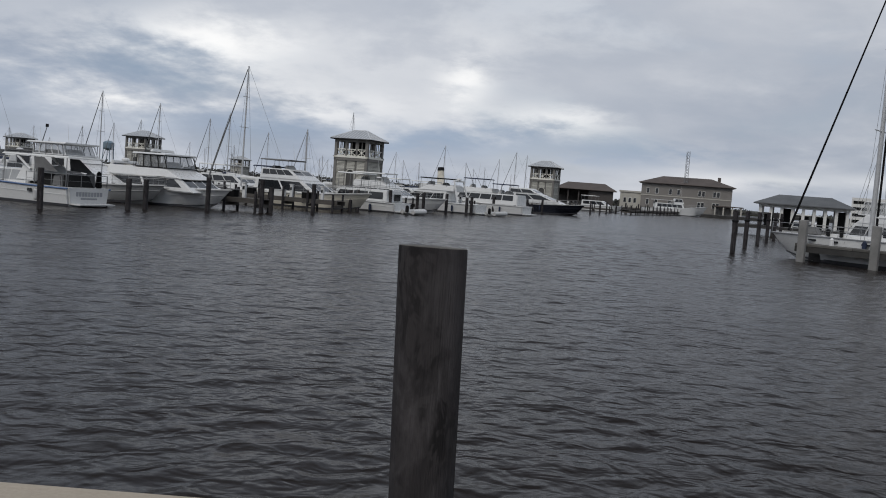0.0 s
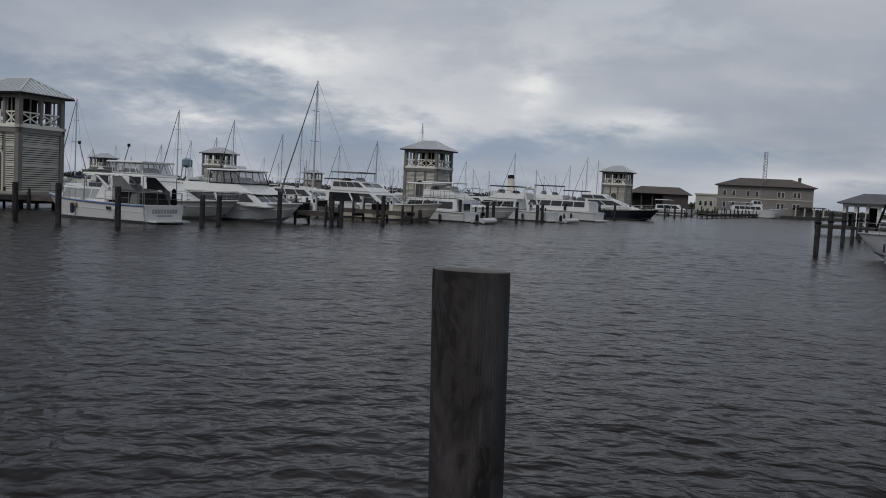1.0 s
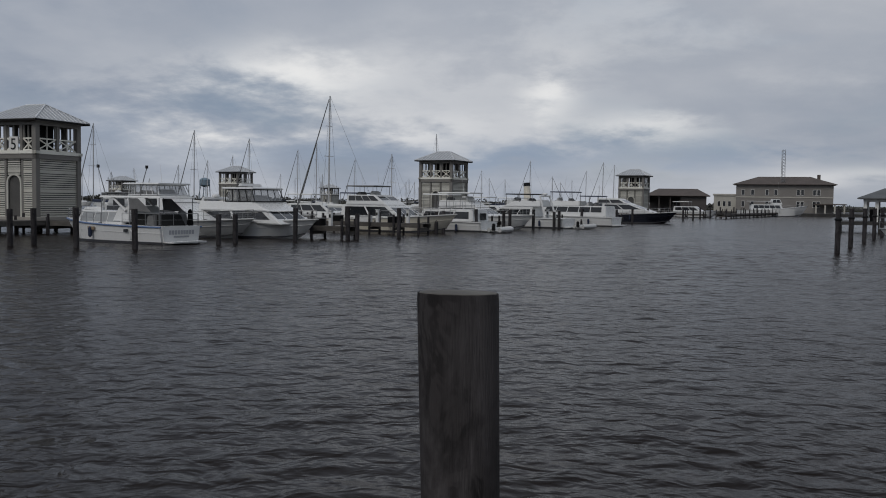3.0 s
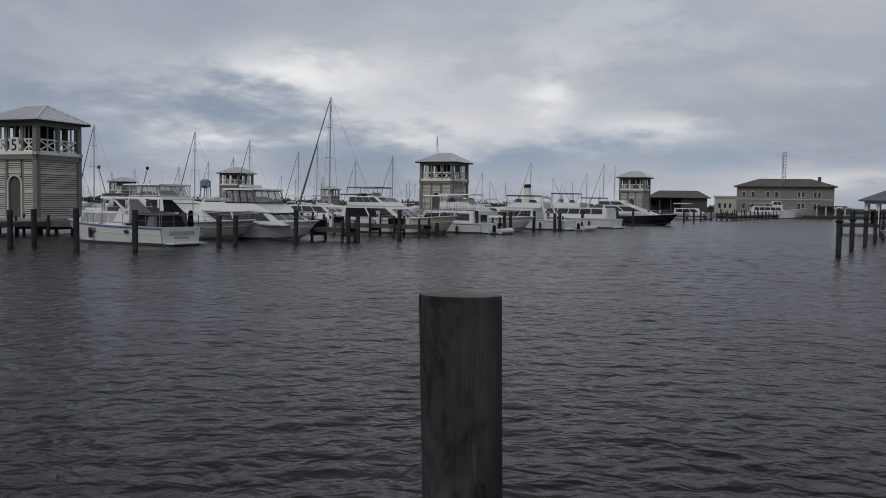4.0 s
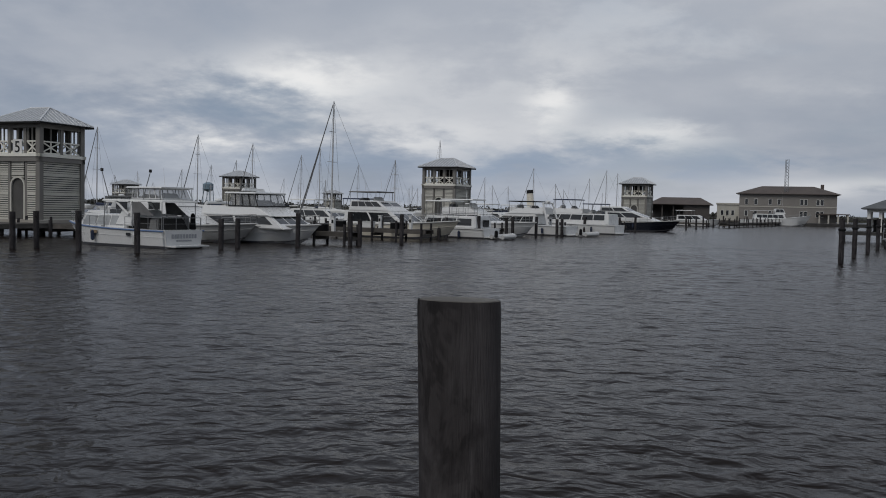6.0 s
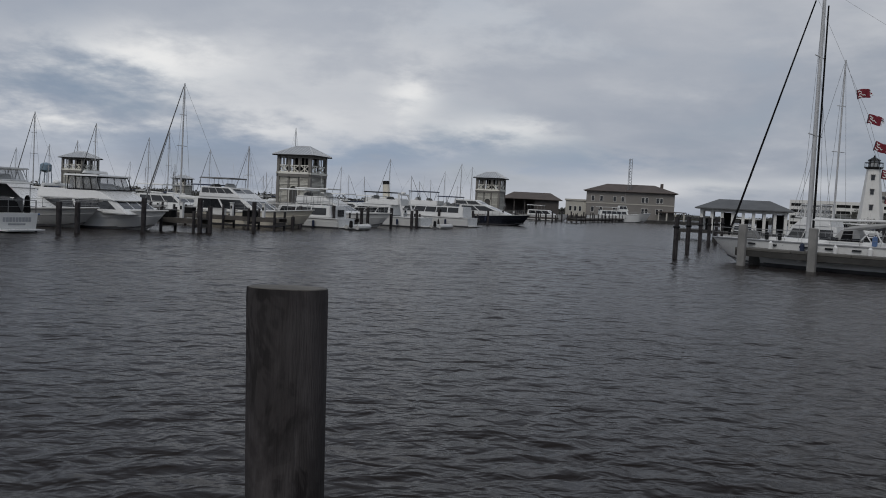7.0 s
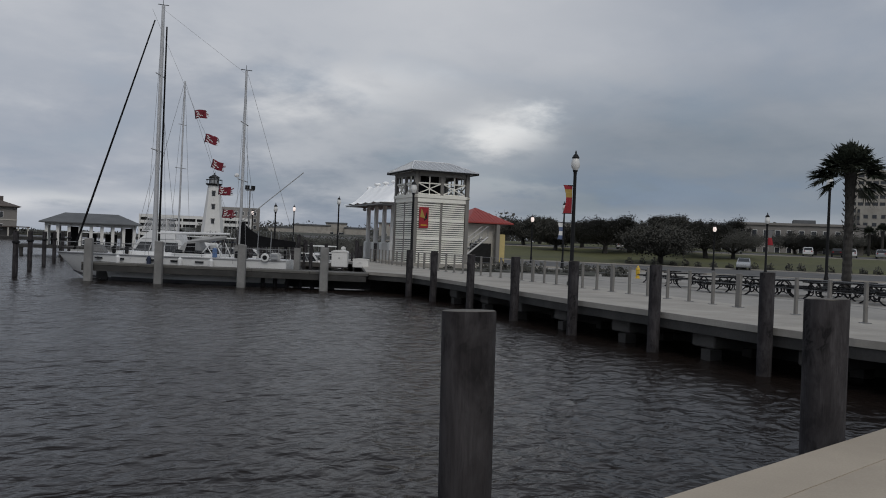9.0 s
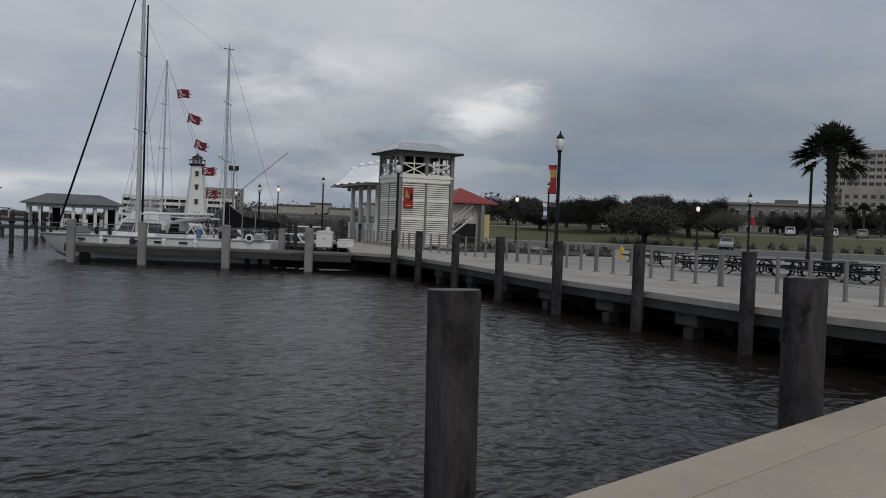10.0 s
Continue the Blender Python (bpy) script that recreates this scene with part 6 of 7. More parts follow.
for sx, sy in ((-0.6, -0.35), (0.6, -0.35), (0, 0.7)):
    bm = bmesh.new()
    tube(bm, (sx, sy, 0.6), (sx * 0.8, sy * 0.8, 19.0), 0.07, n=5)
    part("mast_leg", bm, M["steel"], ob)
bm = bmesh.new()
for k in range(15):
    z = 6 + k * 0.88
    tube(bm, (-0.55, -0.3, z), (0.55, -0.3, z + 0.85), 0.045, n=4)
    tube(bm, (0.55, -0.3, z), (0, 0.62, z + 0.85), 0.045, n=4)
part("lattice", bm, M["steel"], ob)

ob = thing("boat_shed", "dark open-fronted boat shed with a low gable roof", "shed", at=pose(38.5, 252.0, 0, 0, 0, -10))
part("side_wall", boxed(1.0, 7.6, -6, -5.8, 0.8, 5.0), M["shed_wall"], ob)
part("back_wall", boxed(-8.2, 7.6, 5.8, 6, 0.8, 5.2), M["shed_wall"], ob)
part("end_wall", boxed(-8.2, -8.0, -6, 6, 3.4, 5.4), M["shed_wall"], ob)
hip_roof(ob, -9.0, 8.6, -7, 7, 5.1, 7.2, 3.5, "brown_roof")
for px in (-8.0, -5.0, -2.0, 0.9):
    part("shed_post", boxed(px - 0.15, px + 0.15, -6.1, -5.8, 0.8, 5.1), M["shed_wall"], ob)

# open pavilion on the far pier
ob = thing("pier_pavilion", "open pavilion with white columns and a grey hip roof", "pavilion", at=pose(41.3, 102.7, 0, 0, 0, -22))
hip_roof(ob, -5.4, 5.6, -3.6, 3.6, 3.75, 5.0, 2.6, "slate")
part("eave_beam", boxed(-4.8, 5.0, -3.0, 3.0, 3.45, 3.745), M["white"], ob)
for i in range(9):
    for s in (-2.8, 2.8):
        part("column", boxed(-4.6 + i * 1.17 - 0.17, -4.6 + i * 1.17 + 0.17, s - 0.17, s + 0.17, 1.2, 3.45), M["white"], ob)
part("floor_deck", boxed(-7.5, 14, -4.5, 4.5, 0.85, 1.2), M["concrete_dark"], ob)
# near-black blocks added to paint the shade and clutter below the roof
for i in range(5):
    part("kiosk_wall", boxed(-4.2 + i * 1.95, -3.2 + i * 1.95 + 0.3 * (i % 2), -0.6, 0.6, 1.2, 2.6 + 0.8 * (i % 3 == 1)), M["shade_in"], ob, "near-black block for the shade and clutter under the roof")
for i in range(6):
    bm = bmesh.new()
    tube(bm, (-7 + i * 4, -4.2, -1.5), (-7 + i * 4, -4.2, 0.85), 0.2, n=8)
    part("deck_post", bm, M["concrete_dark"], ob)

# lighthouse
ob = thing("lighthouse", "small white tapered lighthouse with a black lantern gallery", "lighthouse", at=pose(72.9, 131.3, 0, 0, 0, -29))
bm = bmesh.new()
turned(bm, ((2.15, 1.0), (2.0, 2.5), (1.45, 7.0), (0.98, 11.3)), 8)
part("tower_shaft", bm, M["white"], ob)
bm = bmesh.new()
turned(bm, ((1.0, 11.3), (1.35, 11.5), (1.35, 11.65), (0.75, 11.66)), 12)
part("gallery", bm, M["black"], ob)
bm = bmesh.new()
path_tube(bm, [(1.3 * math.cos(a), 1.3 * math.sin(a), 12.3) for a in np.linspace(0, 2 * math.pi, 17)], 0.05, 5)
for a in np.linspace(0, 2 * math.pi, 13)[:-1]:
    tube(bm, (1.3 * math.cos(a), 1.3 * math.sin(a), 11.65), (1.3 * math.cos(a), 1.3 * math.sin(a), 12.3), 0.035, n=4)
part("gallery_rail", bm, M["black"], ob)
bm = bmesh.new()
turned(bm, ((0.72, 11.66), (0.72, 12.65)), 8)
part("lantern_glass", bm, M["curtain"], ob, "glazed lantern room")
for a in np.linspace(0, 2 * math.pi, 9)[:-1]:
    bm = bmesh.new()
    tube(bm, (0.74 * math.cos(a), 0.74 * math.sin(a), 11.66), (0.74 * math.cos(a), 0.74 * math.sin(a), 12.65), 0.06, n=5)
    part("mullion", bm, M["black"], ob)
bm = bmesh.new()
turned(bm, ((0.95, 12.62), (0.9, 12.75), (0.3, 13.1), (0.12, 13.2), (0.14, 13.32), (0.02, 13.5)), 10)
part("lantern_roof", bm, M["black"], ob)
for z, w in ((9.6, 1.18), (7.4, 1.42), (5.0, 1.72)):
    part("shaft_window", boxed(-0.25, 0.25, -w - 0.03, -w + 0.3, z, z + 0.75), M["glass"], ob)
    part("window_hood", boxed(-0.34, 0.34, -w - 0.08, -w + 0.3, z + 0.76, z + 0.86), M["trim"], ob)

# parking garage and hotel behind
ob = thing("parking_garage", "pale open-sided parking garage with stacked decks", "building", at=pose(130.0, 243.0, -1.6, 0, 0, -27))
for k in range(5):
    z = 1.5 + k * 1.75
    part("parapet", boxed(-17, 15, -8, 8, z + 0.85, z + 1.75), M["white"], ob)
    # solid near-black fill paints the shade inside the open deck
    part("deck_void", boxed(-16.6, 14.6, -7.6, 7.6, z, z + 0.849), M["shade_in"], ob)
for i in range(9):
    part("column", boxed(-17 + i * 3.95, -16.6 + i * 3.95, -8.05, -7.6, 1.2, 10.0), M["white"], ob)
ob = thing("hotel_block", "tan hotel block with rows of small windows", "building", at=pose(145.5, 246.0, -2.0, 0, 0, -30))
part("wall", boxed(-6.2, 6.2, -7, 7, 1, 14.2), M["tan_wall"], ob)
part("wing", boxed(-9, -6.2, -5, 7, 1, 15.4), M["pale_wall"], ob)
for k in range(5):
    for i in range(6):
        window(ob, -4.8 + i * 1.9, 3.4 + k * 2.1, 1.0, 1.2, -7.0)

# tent-roofed pavilion beside the promenade tower
ob = thing("tent_pavilion", "white peaked tent roof on a row of pale concrete columns", "pavilion", at=pose(62.55, 75.83, 0, 0, 0, 69))
U0, U1, HV, BAY = -9.2, 3.9, 2.7, 2.8


def tent_z(u, v):
    near = ((u + BAY / 2) % BAY - BAY / 2) / BAY
    end = max(0.0, min(1.0, min(u - U0, U1 - u) / 1.3))
    q = max(0.0, 1 - abs(v) / HV)
    crest = 2.0 + 0.32 * math.exp(-(near / 0.2) ** 2)
    return 7.12 + crest * q ** 1.45 * end ** 0.8 - 0.16 * (1 - q) * abs(math.cos(math.pi * u / BAY)) + 0.1 * (1 - q)


bm = bmesh.new()
nu, nv = 80, 25
grid = [[bm.verts.new((U0 + (U1 - U0) * i / (nu - 1), HV * (2 * j / (nv - 1) - 1), tent_z(U0 + (U1 - U0) * i / (nu - 1), HV * (2 * j / (nv - 1) - 1)))) for i in range(nu)] for j in range(nv)]
for j in range(nv - 1):
    bridge(bm, grid[j], grid[j + 1], False)
bmesh.ops.recalc_face_normals(bm, faces=list(bm.faces))
bmesh.ops.solidify(bm, geom=list(bm.faces), thickness=0.04)
part("tent_roof", bm, M["membrane"], ob, smooth=True)
for i in range(5):
    u = 2.8 - BAY * i
    zc = tent_z(u, 0) - 0.1
    bm = bmesh.new()
    turned(bm, ((0.32, zc), (0.38, zc + 0.06), (0.38, zc + 0.18), (0.25, zc + 0.26), (0.05, zc + 0.3)), 12, (u, 0))
    part("peak_cap", bm, M["membrane"], ob)
    bm = bmesh.new()
    tube(bm, (u, 0, 2.9), (u, 0, 7.05), 0.25, 0.23, 14)
    part("column", bm, M["white"], ob)
    bm = boxed(u - 0.38, u + 0.38, -0.38, 0.38, 1.0, 3.0)
    bmesh.ops.bevel(bm, geom=list(bm.edges), offset=0.06, segments=1, affect="EDGES")
    part("column_plinth", bm, M["white"], ob)
    part("cross_beam", boxed(u - 0.08, u + 0.08, -HV + 0.2, HV - 0.2, 6.85, 7.0), M["steel"], ob)
    bm = bmesh.new()
    turned(bm, ((0.05, 6.45), (0.2, 6.5), (0.24, 6.7), (0.05, 6.84)), 8, (u - 1.2, 0.9))
    part("lamp", bm, M["steel"], ob)
for v in (-HV + 0.25, HV - 0.25):
    part("edge_beam", boxed(U0 + 0.2, U1 - 0.2, v - 0.07, v + 0.07, 6.86, 7.0), M["steel"], ob)
part("red_awning", loft(bmesh.new(), [[(u, -2.6, 4.9), (u, -2.6, 5.0), (u, -4.6, 6.0), (u, -4.6, 5.9)] for u in (U0, 3.0)]), M["red_roof"], ob, "red awning roof behind the columns")
part("back_wall", boxed(U0, 3.0, -4.7, -4.5, 1.0, 5.88), M["shade_in"], ob)

# restroom building with the red roof and an outside stair
ob = thing("red_roof_building", "cream building with a red hip roof", "building", at=pose(67.5, 64.8, 0.1, 0, 0, -21))
part("wall", boxed(-2.3, 1.3, -2.6, 3.4, 1.0, 5.2), M["pale_wall"], ob)
part("yellow_column", boxed(1.0, 1.65, -3.4, -2.8, 1.0, 4.2), M["buff"], ob)
part("porch_post", boxed(0.6, 1.0, -3.5, -3.1, 1.0, 5.2), M["trim"], ob)
# near-black sheet on the wall paints the shade of the porch
part("dark_porch", boxed(-2.0, 0.4, -2.75, -2.605, 1.1, 3.2), M["shade_in"], ob)
hip_roof(ob, -2.8, 2.5, -3.6, 4.4, 5.25, 7.0, 2.6, "red_roof")
bm = bmesh.new()
for i in range(14):
    x = -2.8 + 5.3 * i / 13
    t = min(1.0, min(x + 2.8, 2.5 - x) / 2.6)
    tube(bm, (x, -3.6, 5.38), (x, -3.6 + 4.0 * t, 5.38 + 1.63 * t), 0.035, n=4)
part("roof_seams", bm, M["red_roof"], ob)
st = thing("outside_stair", "grey steel outside stair behind the tower", "stair", at=pose(56.0, 55.2, 1.06, 0, 0, -21))
for k in range(12):
    part("tread", boxed(-1.2 + k * 0.25, -0.93 + k * 0.25, -0.6, 0.6, 0.3 + k * 0.2, 0.36 + k * 0.2), M["steel"], st)
for s in (-0.62, 0.62):
    bm = bmesh.new()
    tube(bm, (-1.2, s, 0.2), (2.0, s, 2.75), 0.09, n=5)
    part("stringer", bm, M["steel"], st)
    bm = bmesh.new()
    tube(bm, (-1.2, s, 1.2), (2.0, s, 3.75), 0.035, n=5)
    for k in range(5):
        tube(bm, (-1.2 + k * 0.8, s, 0.2 + k * 0.63), (-1.2 + k * 0.8, s, 1.2 + k * 0.63), 0.03, n=5)
    part("stair_rail", bm, M["steel"], st)

# town behind the lawn
ob = thing("town_hall", "pale two-storey building with small windows behind the oaks", "building", at=pose(184.0, 86.5, 0, 0, 0, -64))
part("wall", boxed(-8.2, 16.5, -6, 10, 2.5, 10.0), M["tan_wall"], ob)
part("parapet", boxed(-8.5, 16.8, -6.3, 10.3, 10.0, 10.5), M["tan_wall"], ob)
part("roof_box", boxed(3.0, 7.5, -2, 6, 10.5, 11.4), M["slate"], ob)
for i in range(10):
    for z in (4.0, 7.6):
        window(ob, -7 + i * 2.33, z - 0.5, 1.1, 1.9, -6.0)
ob = thing("office_tower", "grey concrete office tower with ribbon windows", "building", at=pose(295.0, 98.0, 0, 0, 0, -72))
part("core", boxed(-15, 16, -10, 14, 3, 31.6), M["glass"], ob)
for k in range(13):
    part("spandrel", boxed(-15.4, 16.4, -10.4, 14.4, 4.0 + k * 2.2, 5.15 + k * 2.2), M["concrete"], ob)
for i in range(16):
    part("column", boxed(-15.2 + i * 2.05, -14.75 + i * 2.05, -10.55, -10.0, 3, 31.7), M["concrete"], ob)
part("podium", boxed(-11.6, 12, -18, -10.6, 3, 20.0), M["concrete"], ob)
for k in range(6):
    for i in range(9):
        window(ob, -10.0 + i * 2.4, 4.2 + k * 2.4, 1.3, 1.2, -18.0, "tan_wall")
for a, r, w, h in ((33.2, 330, 9, 2.2), (35.2, 330, 14, 3.4), (36.8, 345, 8, 4.8), (38.1, 335, 9, 3.0), (40.3, 320, 8, 5.0), (52.0, 330, 24, 8), (57.5, 300, 20, 6)):
    ob = thing("town_block", "distant pale flat-roofed town building", "building", at=pose(r * math.sin(radians(a)), r * math.cos(radians(a)), 0, 0, 0, -a))
    part("wall", boxed(-w / 2, w / 2, 0, 12, 4, 5 + h), M["concrete"], ob)
    part("roof_edge", boxed(-w / 2 - 0.3, w / 2 + 0.3, -0.3, 12.3, 5 + h, 5.5 + h), M["slate"], ob)
    for i in range(int(w / 4)):
        window(ob, -w / 2 + 2 + i * 4, 2 + h * 0.6, 2.0, 1.6, 0.0)

# water tower and harbour cranes far off
ob = thing("water_tower", "pale blue water tower on thin legs", "water tower", at=pose(-222, 557, 0))
bm = bmesh.new()
turned(bm, ((0.5, 9.6), (2.6, 10.4), (3.4, 11.2), (3.4, 14.6), (2.0, 15.6), (0.3, 16.0)), 16)
part("tank", bm, M["tank_blue"], ob, smooth=True)
for k in range(4):
    a = 0.6 + k * math.pi / 2
    bm = bmesh.new()
    tube(bm, (3.9 * math.cos(a), 3.9 * math.sin(a), -3), (3.1 * math.cos(a), 3.1 * math.sin(a), 11.2), 0.28, n=6)
    part("tower_leg", bm, M["tank_blue"], ob)
for x, y, rz, d in ((-172, 358, 0, 1), (-184, 352, 0, -1)):
    ob = thing("harbour_crane", "distant dark dockside crane with a raised boom", "crane", at=pose(x, y, 0, 0, 0, rz))
    bm = bmesh.new()
    tube(bm, (0, 0, 3), (3.4 * d, 0, 15.2), 0.24, 0.18, 5)
    part("boom", bm, M["steel"], ob)
    part("crane_house", boxed(-1.4, 1.4, -1.2, 1.2, 0.8, 4.4), M["slate"], ob)
    part("boom_head", boxed(3.4 * d - 0.5, 3.4 * d + 0.5, -0.4, 0.4, 14.9, 16.2), M["black"], ob)
# excursion boat's stack behind the row
ob = thing("tug_boat", "cream-stacked work boat behind the row", "boat", at=pose(-2.0, 156.0, -0.9, 0, 0, -30))
part("hull", loft(bmesh.new(), hull_rings(16, 5, 1.3, 2.2)), M["gel"], ob, smooth=True)
part("deckhouse", block(-4, 3.4, 1.9, 1.5, 4.2, 0.5, 0.1), M["gel"], ob, smooth=True)
bm = bmesh.new()
tube(bm, (-0.5, 0, 4.2), (-0.7, 0, 6.6), 0.7, 0.6, 14)
part("stack", bm, M["gel_cream"], ob)
bm = bmesh.new()
tube(bm, (-0.7, 0, 6.6), (-0.75, 0, 7.2), 0.64, 0.6, 14)
part("stack_cap", bm, M["black"], ob)


# ---- cars ----
def car(x, y, z, rz, mat, label):
    ob = thing("car", label, "car", "parked cars", at=pose(x, y, z, 0, 0, rz))
    bm = bmesh.new()
    prof = [(-2.2, 0.35), (-2.25, 0.85), (-2.05, 1.05), (-1.6, 1.6), (0.1, 1.62), (0.85, 1.08), (2.0, 0.95), (2.2, 0.7), (2.15, 0.35)]
    loft(bm, [[(px, yy, pz if abs(yy) > 0.8 else pz) for px, pz in prof] for yy in (-0.88, 0.88)])
    for v in bm.verts:
        if v.co.z > 1.3:
            v.co.y *= 0.82
    bmesh.ops.bevel(bm, geom=list(bm.edges), offset=0.06, segments=2, affect="EDGES")
    part("body", bm, M[mat], ob, smooth=True)
    for s in (1, -1):
        bm = bmesh.new()
        loft(bm, [[(px, s * (yy + off), pz) for px, pz, yy in ((-1.75, 1.12, 0.87), (0.6, 1.12, 0.87), (0.0, 1.52, 0.75), (-1.5, 1.52, 0.75))] for off in (-0.02, 0.025)])
        part("side_window", bm, M["glass"], ob)
        for px in (-1.35, 1.35):
            bm = bmesh.new()
            tube(bm, (px, s * 0.68, 0.33), (px, s * 0.92, 0.33), 0.33, n=14)
            wh = part("tyre", bm, M["rubber"], ob)
            bm = bmesh.new()
            tube(bm, (px, s * 0.90, 0.33), (px, s * 0.935, 0.33), 0.19, n=12)
            part("rim", bm, M["silver"], wh)
        part("tail_lamp", boxed(-2.27, -2.2, s * 0.6 - 0.12, s * 0.6 + 0.12, 0.8, 1.0), M["red"], ob)
    for xx, tt in ((-1.93, -1), (0.55, 1)):
        bm = bmesh.new()
        q = [(-2.09, 1.1), (-1.7, 1.53)] if tt < 0 else [(0.83, 1.13), (0.2, 1.57)]
        loft(bm, [[(q[0][0] + tt * o, -0.72, q[0][1]), (q[0][0] + tt * o, 0.72, q[0][1]), (q[1][0] + tt * o, 0.64, q[1][1]), (q[1][0] + tt * o, -0.64, q[1][1])] for o in (0.0, 0.04)])
        part("windscreen", bm, M["glass"], ob)
    return ob


car(111.0, 56.6, land_z(124.6), 205, "silver", "silver hatchback parked at the kerb")
for a, r, mt, rz in ((55.5, 170, "gel", 30), (59.0, 171, "navy", 28), (62.5, 170, "silver", 26), (66.6, 171, "gel", 24), (68.2, 171, "rubber", 22), (69.0, 170, "gel", 20), (70.6, 171, "silver", 18)):
    car(r * math.sin(radians(a)), r * math.cos(radians(a)), land_z(r), rz, mt, "car on the far coastal road")


# ---- trees ----
def oak(seed, h, spread):
    """A broad live oak: forked trunk, spreading limbs, flat layered sprays of small leaves with gaps, bare twigs on top."""
    r = random.Random(seed)
    wood = bmesh.new()
    fork = Vector((r.uniform(-0.4, 0.4), r.uniform(-0.3, 0.3), h * 0.22))
    tube(wood, (0, 0, -0.3), fork, 0.46, 0.36, 9)
    sprays = []
    for k in range(9):
        a = k * 0.7 + r.random() * 0.5
        reach = spread * r.uniform(0.55, 0.95)
        out = Vector((math.cos(a), math.sin(a), 0))
        knee = fork + out * reach * 0.4 + Vector((0, 0, h * r.uniform(0.1, 0.32)))
        tip = fork + out * reach + Vector((0, 0, h * r.uniform(0.18, 0.5)))
        tube(wood, fork, knee, 0.22, 0.15, 6)
        tube(wood, knee, tip, 0.15, 0.05, 5)
        for j in range(6):
            t = 0.15 + 0.17 * j
            p = knee.lerp(tip, t) + Vector((r.gauss(0, 0.9), r.gauss(0, 0.9), h * r.uniform(-0.10, 0.24)))
            tube(wood, knee.lerp(tip, t * 0.8), p, 0.05, 0.02, 4)
            sprays.append((p, spread * r.uniform(0.13, 0.25)))
    for k in range(15):
        rr, a = spread * 0.62 * math.sqrt(r.random()), r.random() * 6.28
        p = fork + Vector((math.cos(a) * rr, math.sin(a) * rr, h * (0.72 - 0.28 * (rr / spread)) * r.uniform(0.72, 1.08)))
        tube(wood, fork + (p - fork) * 0.4, p + Vector((0, 0, 0.3)), 0.06, 0.015, 4)
        sprays.append((p, spread * r.uniform(0.10, 0.2)))
    verts, faces = [], []

    def leaf(p, s):
        u = Vector((r.gauss(0, 1), r.gauss(0, 1), r.gauss(0, 0.8))).normalized()
        w = u.orthogonal().normalized() * s * 0.7
        b = len(verts)
        verts.extend((p - u * s * 1.5, p + w, p + u * s * 1.5, p - w))
        faces.append((b, b + 1, b + 2, b + 3))
    for c, rad in sprays:
        for _ in range(230):
            d = Vector((r.gauss(0, 0.52), r.gauss(0, 0.52), r.gauss(0, 0.30)))
            leaf(c + d * rad, r.uniform(0.06, 0.135))
        for _ in range(3):
            q = c + Vector((r.gauss(0, 0.5), r.gauss(0, 0.5), r.uniform(0.5, 1.0))) * rad
            tube(wood, c, q, 0.02, 0.008, 3)
            for _ in range(10):
                leaf(q + Vector((r.gauss(0, 0.15), r.gauss(0, 0.15), r.gauss(0, 0.12))), 0.07)
    return wood, verts, faces


def place_oaks():
    masters = []
    for s, h, sp in ((1, 5.2, 6.6), (2, 6.2, 6.0), (3, 4.7, 4.6), (4, 6.5, 5.2), (5, 5.4, 7.2)):
        ob = thing("oak_tree", "broad dark live oak on the lawn", "tree", "oaks on the lawn", at=pose(0, 0, 0))
        wood, v, f = oak(s, h, sp)
        part("trunk", wood, M["bark"], ob, smooth=True)
        me = bpy.data.meshes.new("crown")
        me.from_pydata(v, [], f)
        me.materials.append(M["leaf"])
        c = new("crown", me)
        c.parent = ob
        masters.append(ob)
    r = random.Random(3)
    k = 0
    spots = [(57.9, 131, 1.25), (54.4, 152, 1.2), (51.2, 156, 1.1), (60.7, 150, 1.15), (52.9, 168, 1.1), (56.0, 158, 1.25), (59.3, 160, 1.2), (62.3, 152, 1.0), (49.2, 170, 1.0), (58.4, 176, 1.3),
             (65.9, 182, 0.9), (67.0, 178, 0.85), (68.6, 196, 0.9), (70.4, 200, 0.9), (72.2, 195, 0.9), (47.4, 182, 1.0), (45.8, 196, 1.0), (44.3, 220, 1.0), (61.4, 184, 1.2), (50.2, 190, 1.1), (55.2, 190, 1.3)]
    for a, d, f in spots:
        m = pose(d * math.sin(radians(a)), d * math.cos(radians(a)), land_z(d) - 0.1, 0, 0, r.uniform(0, 360)) @ Matrix.Scale(f * 0.86, 4)
        if k < 5:
            masters[k].matrix_basis = m
        else:
            c = copy_thing(masters[(k * 2) % 5], m)
            c.matrix_basis = m
        k += 1


place_oaks()


def leaf_mass(name, cells, label, category, seed, mat="leaf", size=(0.2, 0.5)):
    r = random.Random(seed)
    verts, faces = [], []
    for c, rad, n in cells:
        for _ in range(n):
            d = Vector((r.gauss(0, 1), r.gauss(0, 1), abs(r.gauss(0, 0.8)))).normalized()
            p = Vector(c) + Vector((d.x * rad[0], d.y * rad[0], d.z * rad[1])) * r.random() ** 0.4
            s = r.uniform(*size)
            u = Vector((r.gauss(0, 1), r.gauss(0, 1), r.gauss(0, 1))).normalized()
            w = u.orthogonal().normalized() * s
            b = len(verts)
            verts += [p - u * s, p + w, p + u * s, p - w]
            faces.append((b, b + 1, b + 2, b + 3))
    me = bpy.data.meshes.new(name)
    me.from_pydata(verts, [], faces)
    me.materials.append(M[mat])
    return tagged(new(name, me), label, category, kind="stuff")


r = random.Random(8)
cells = []
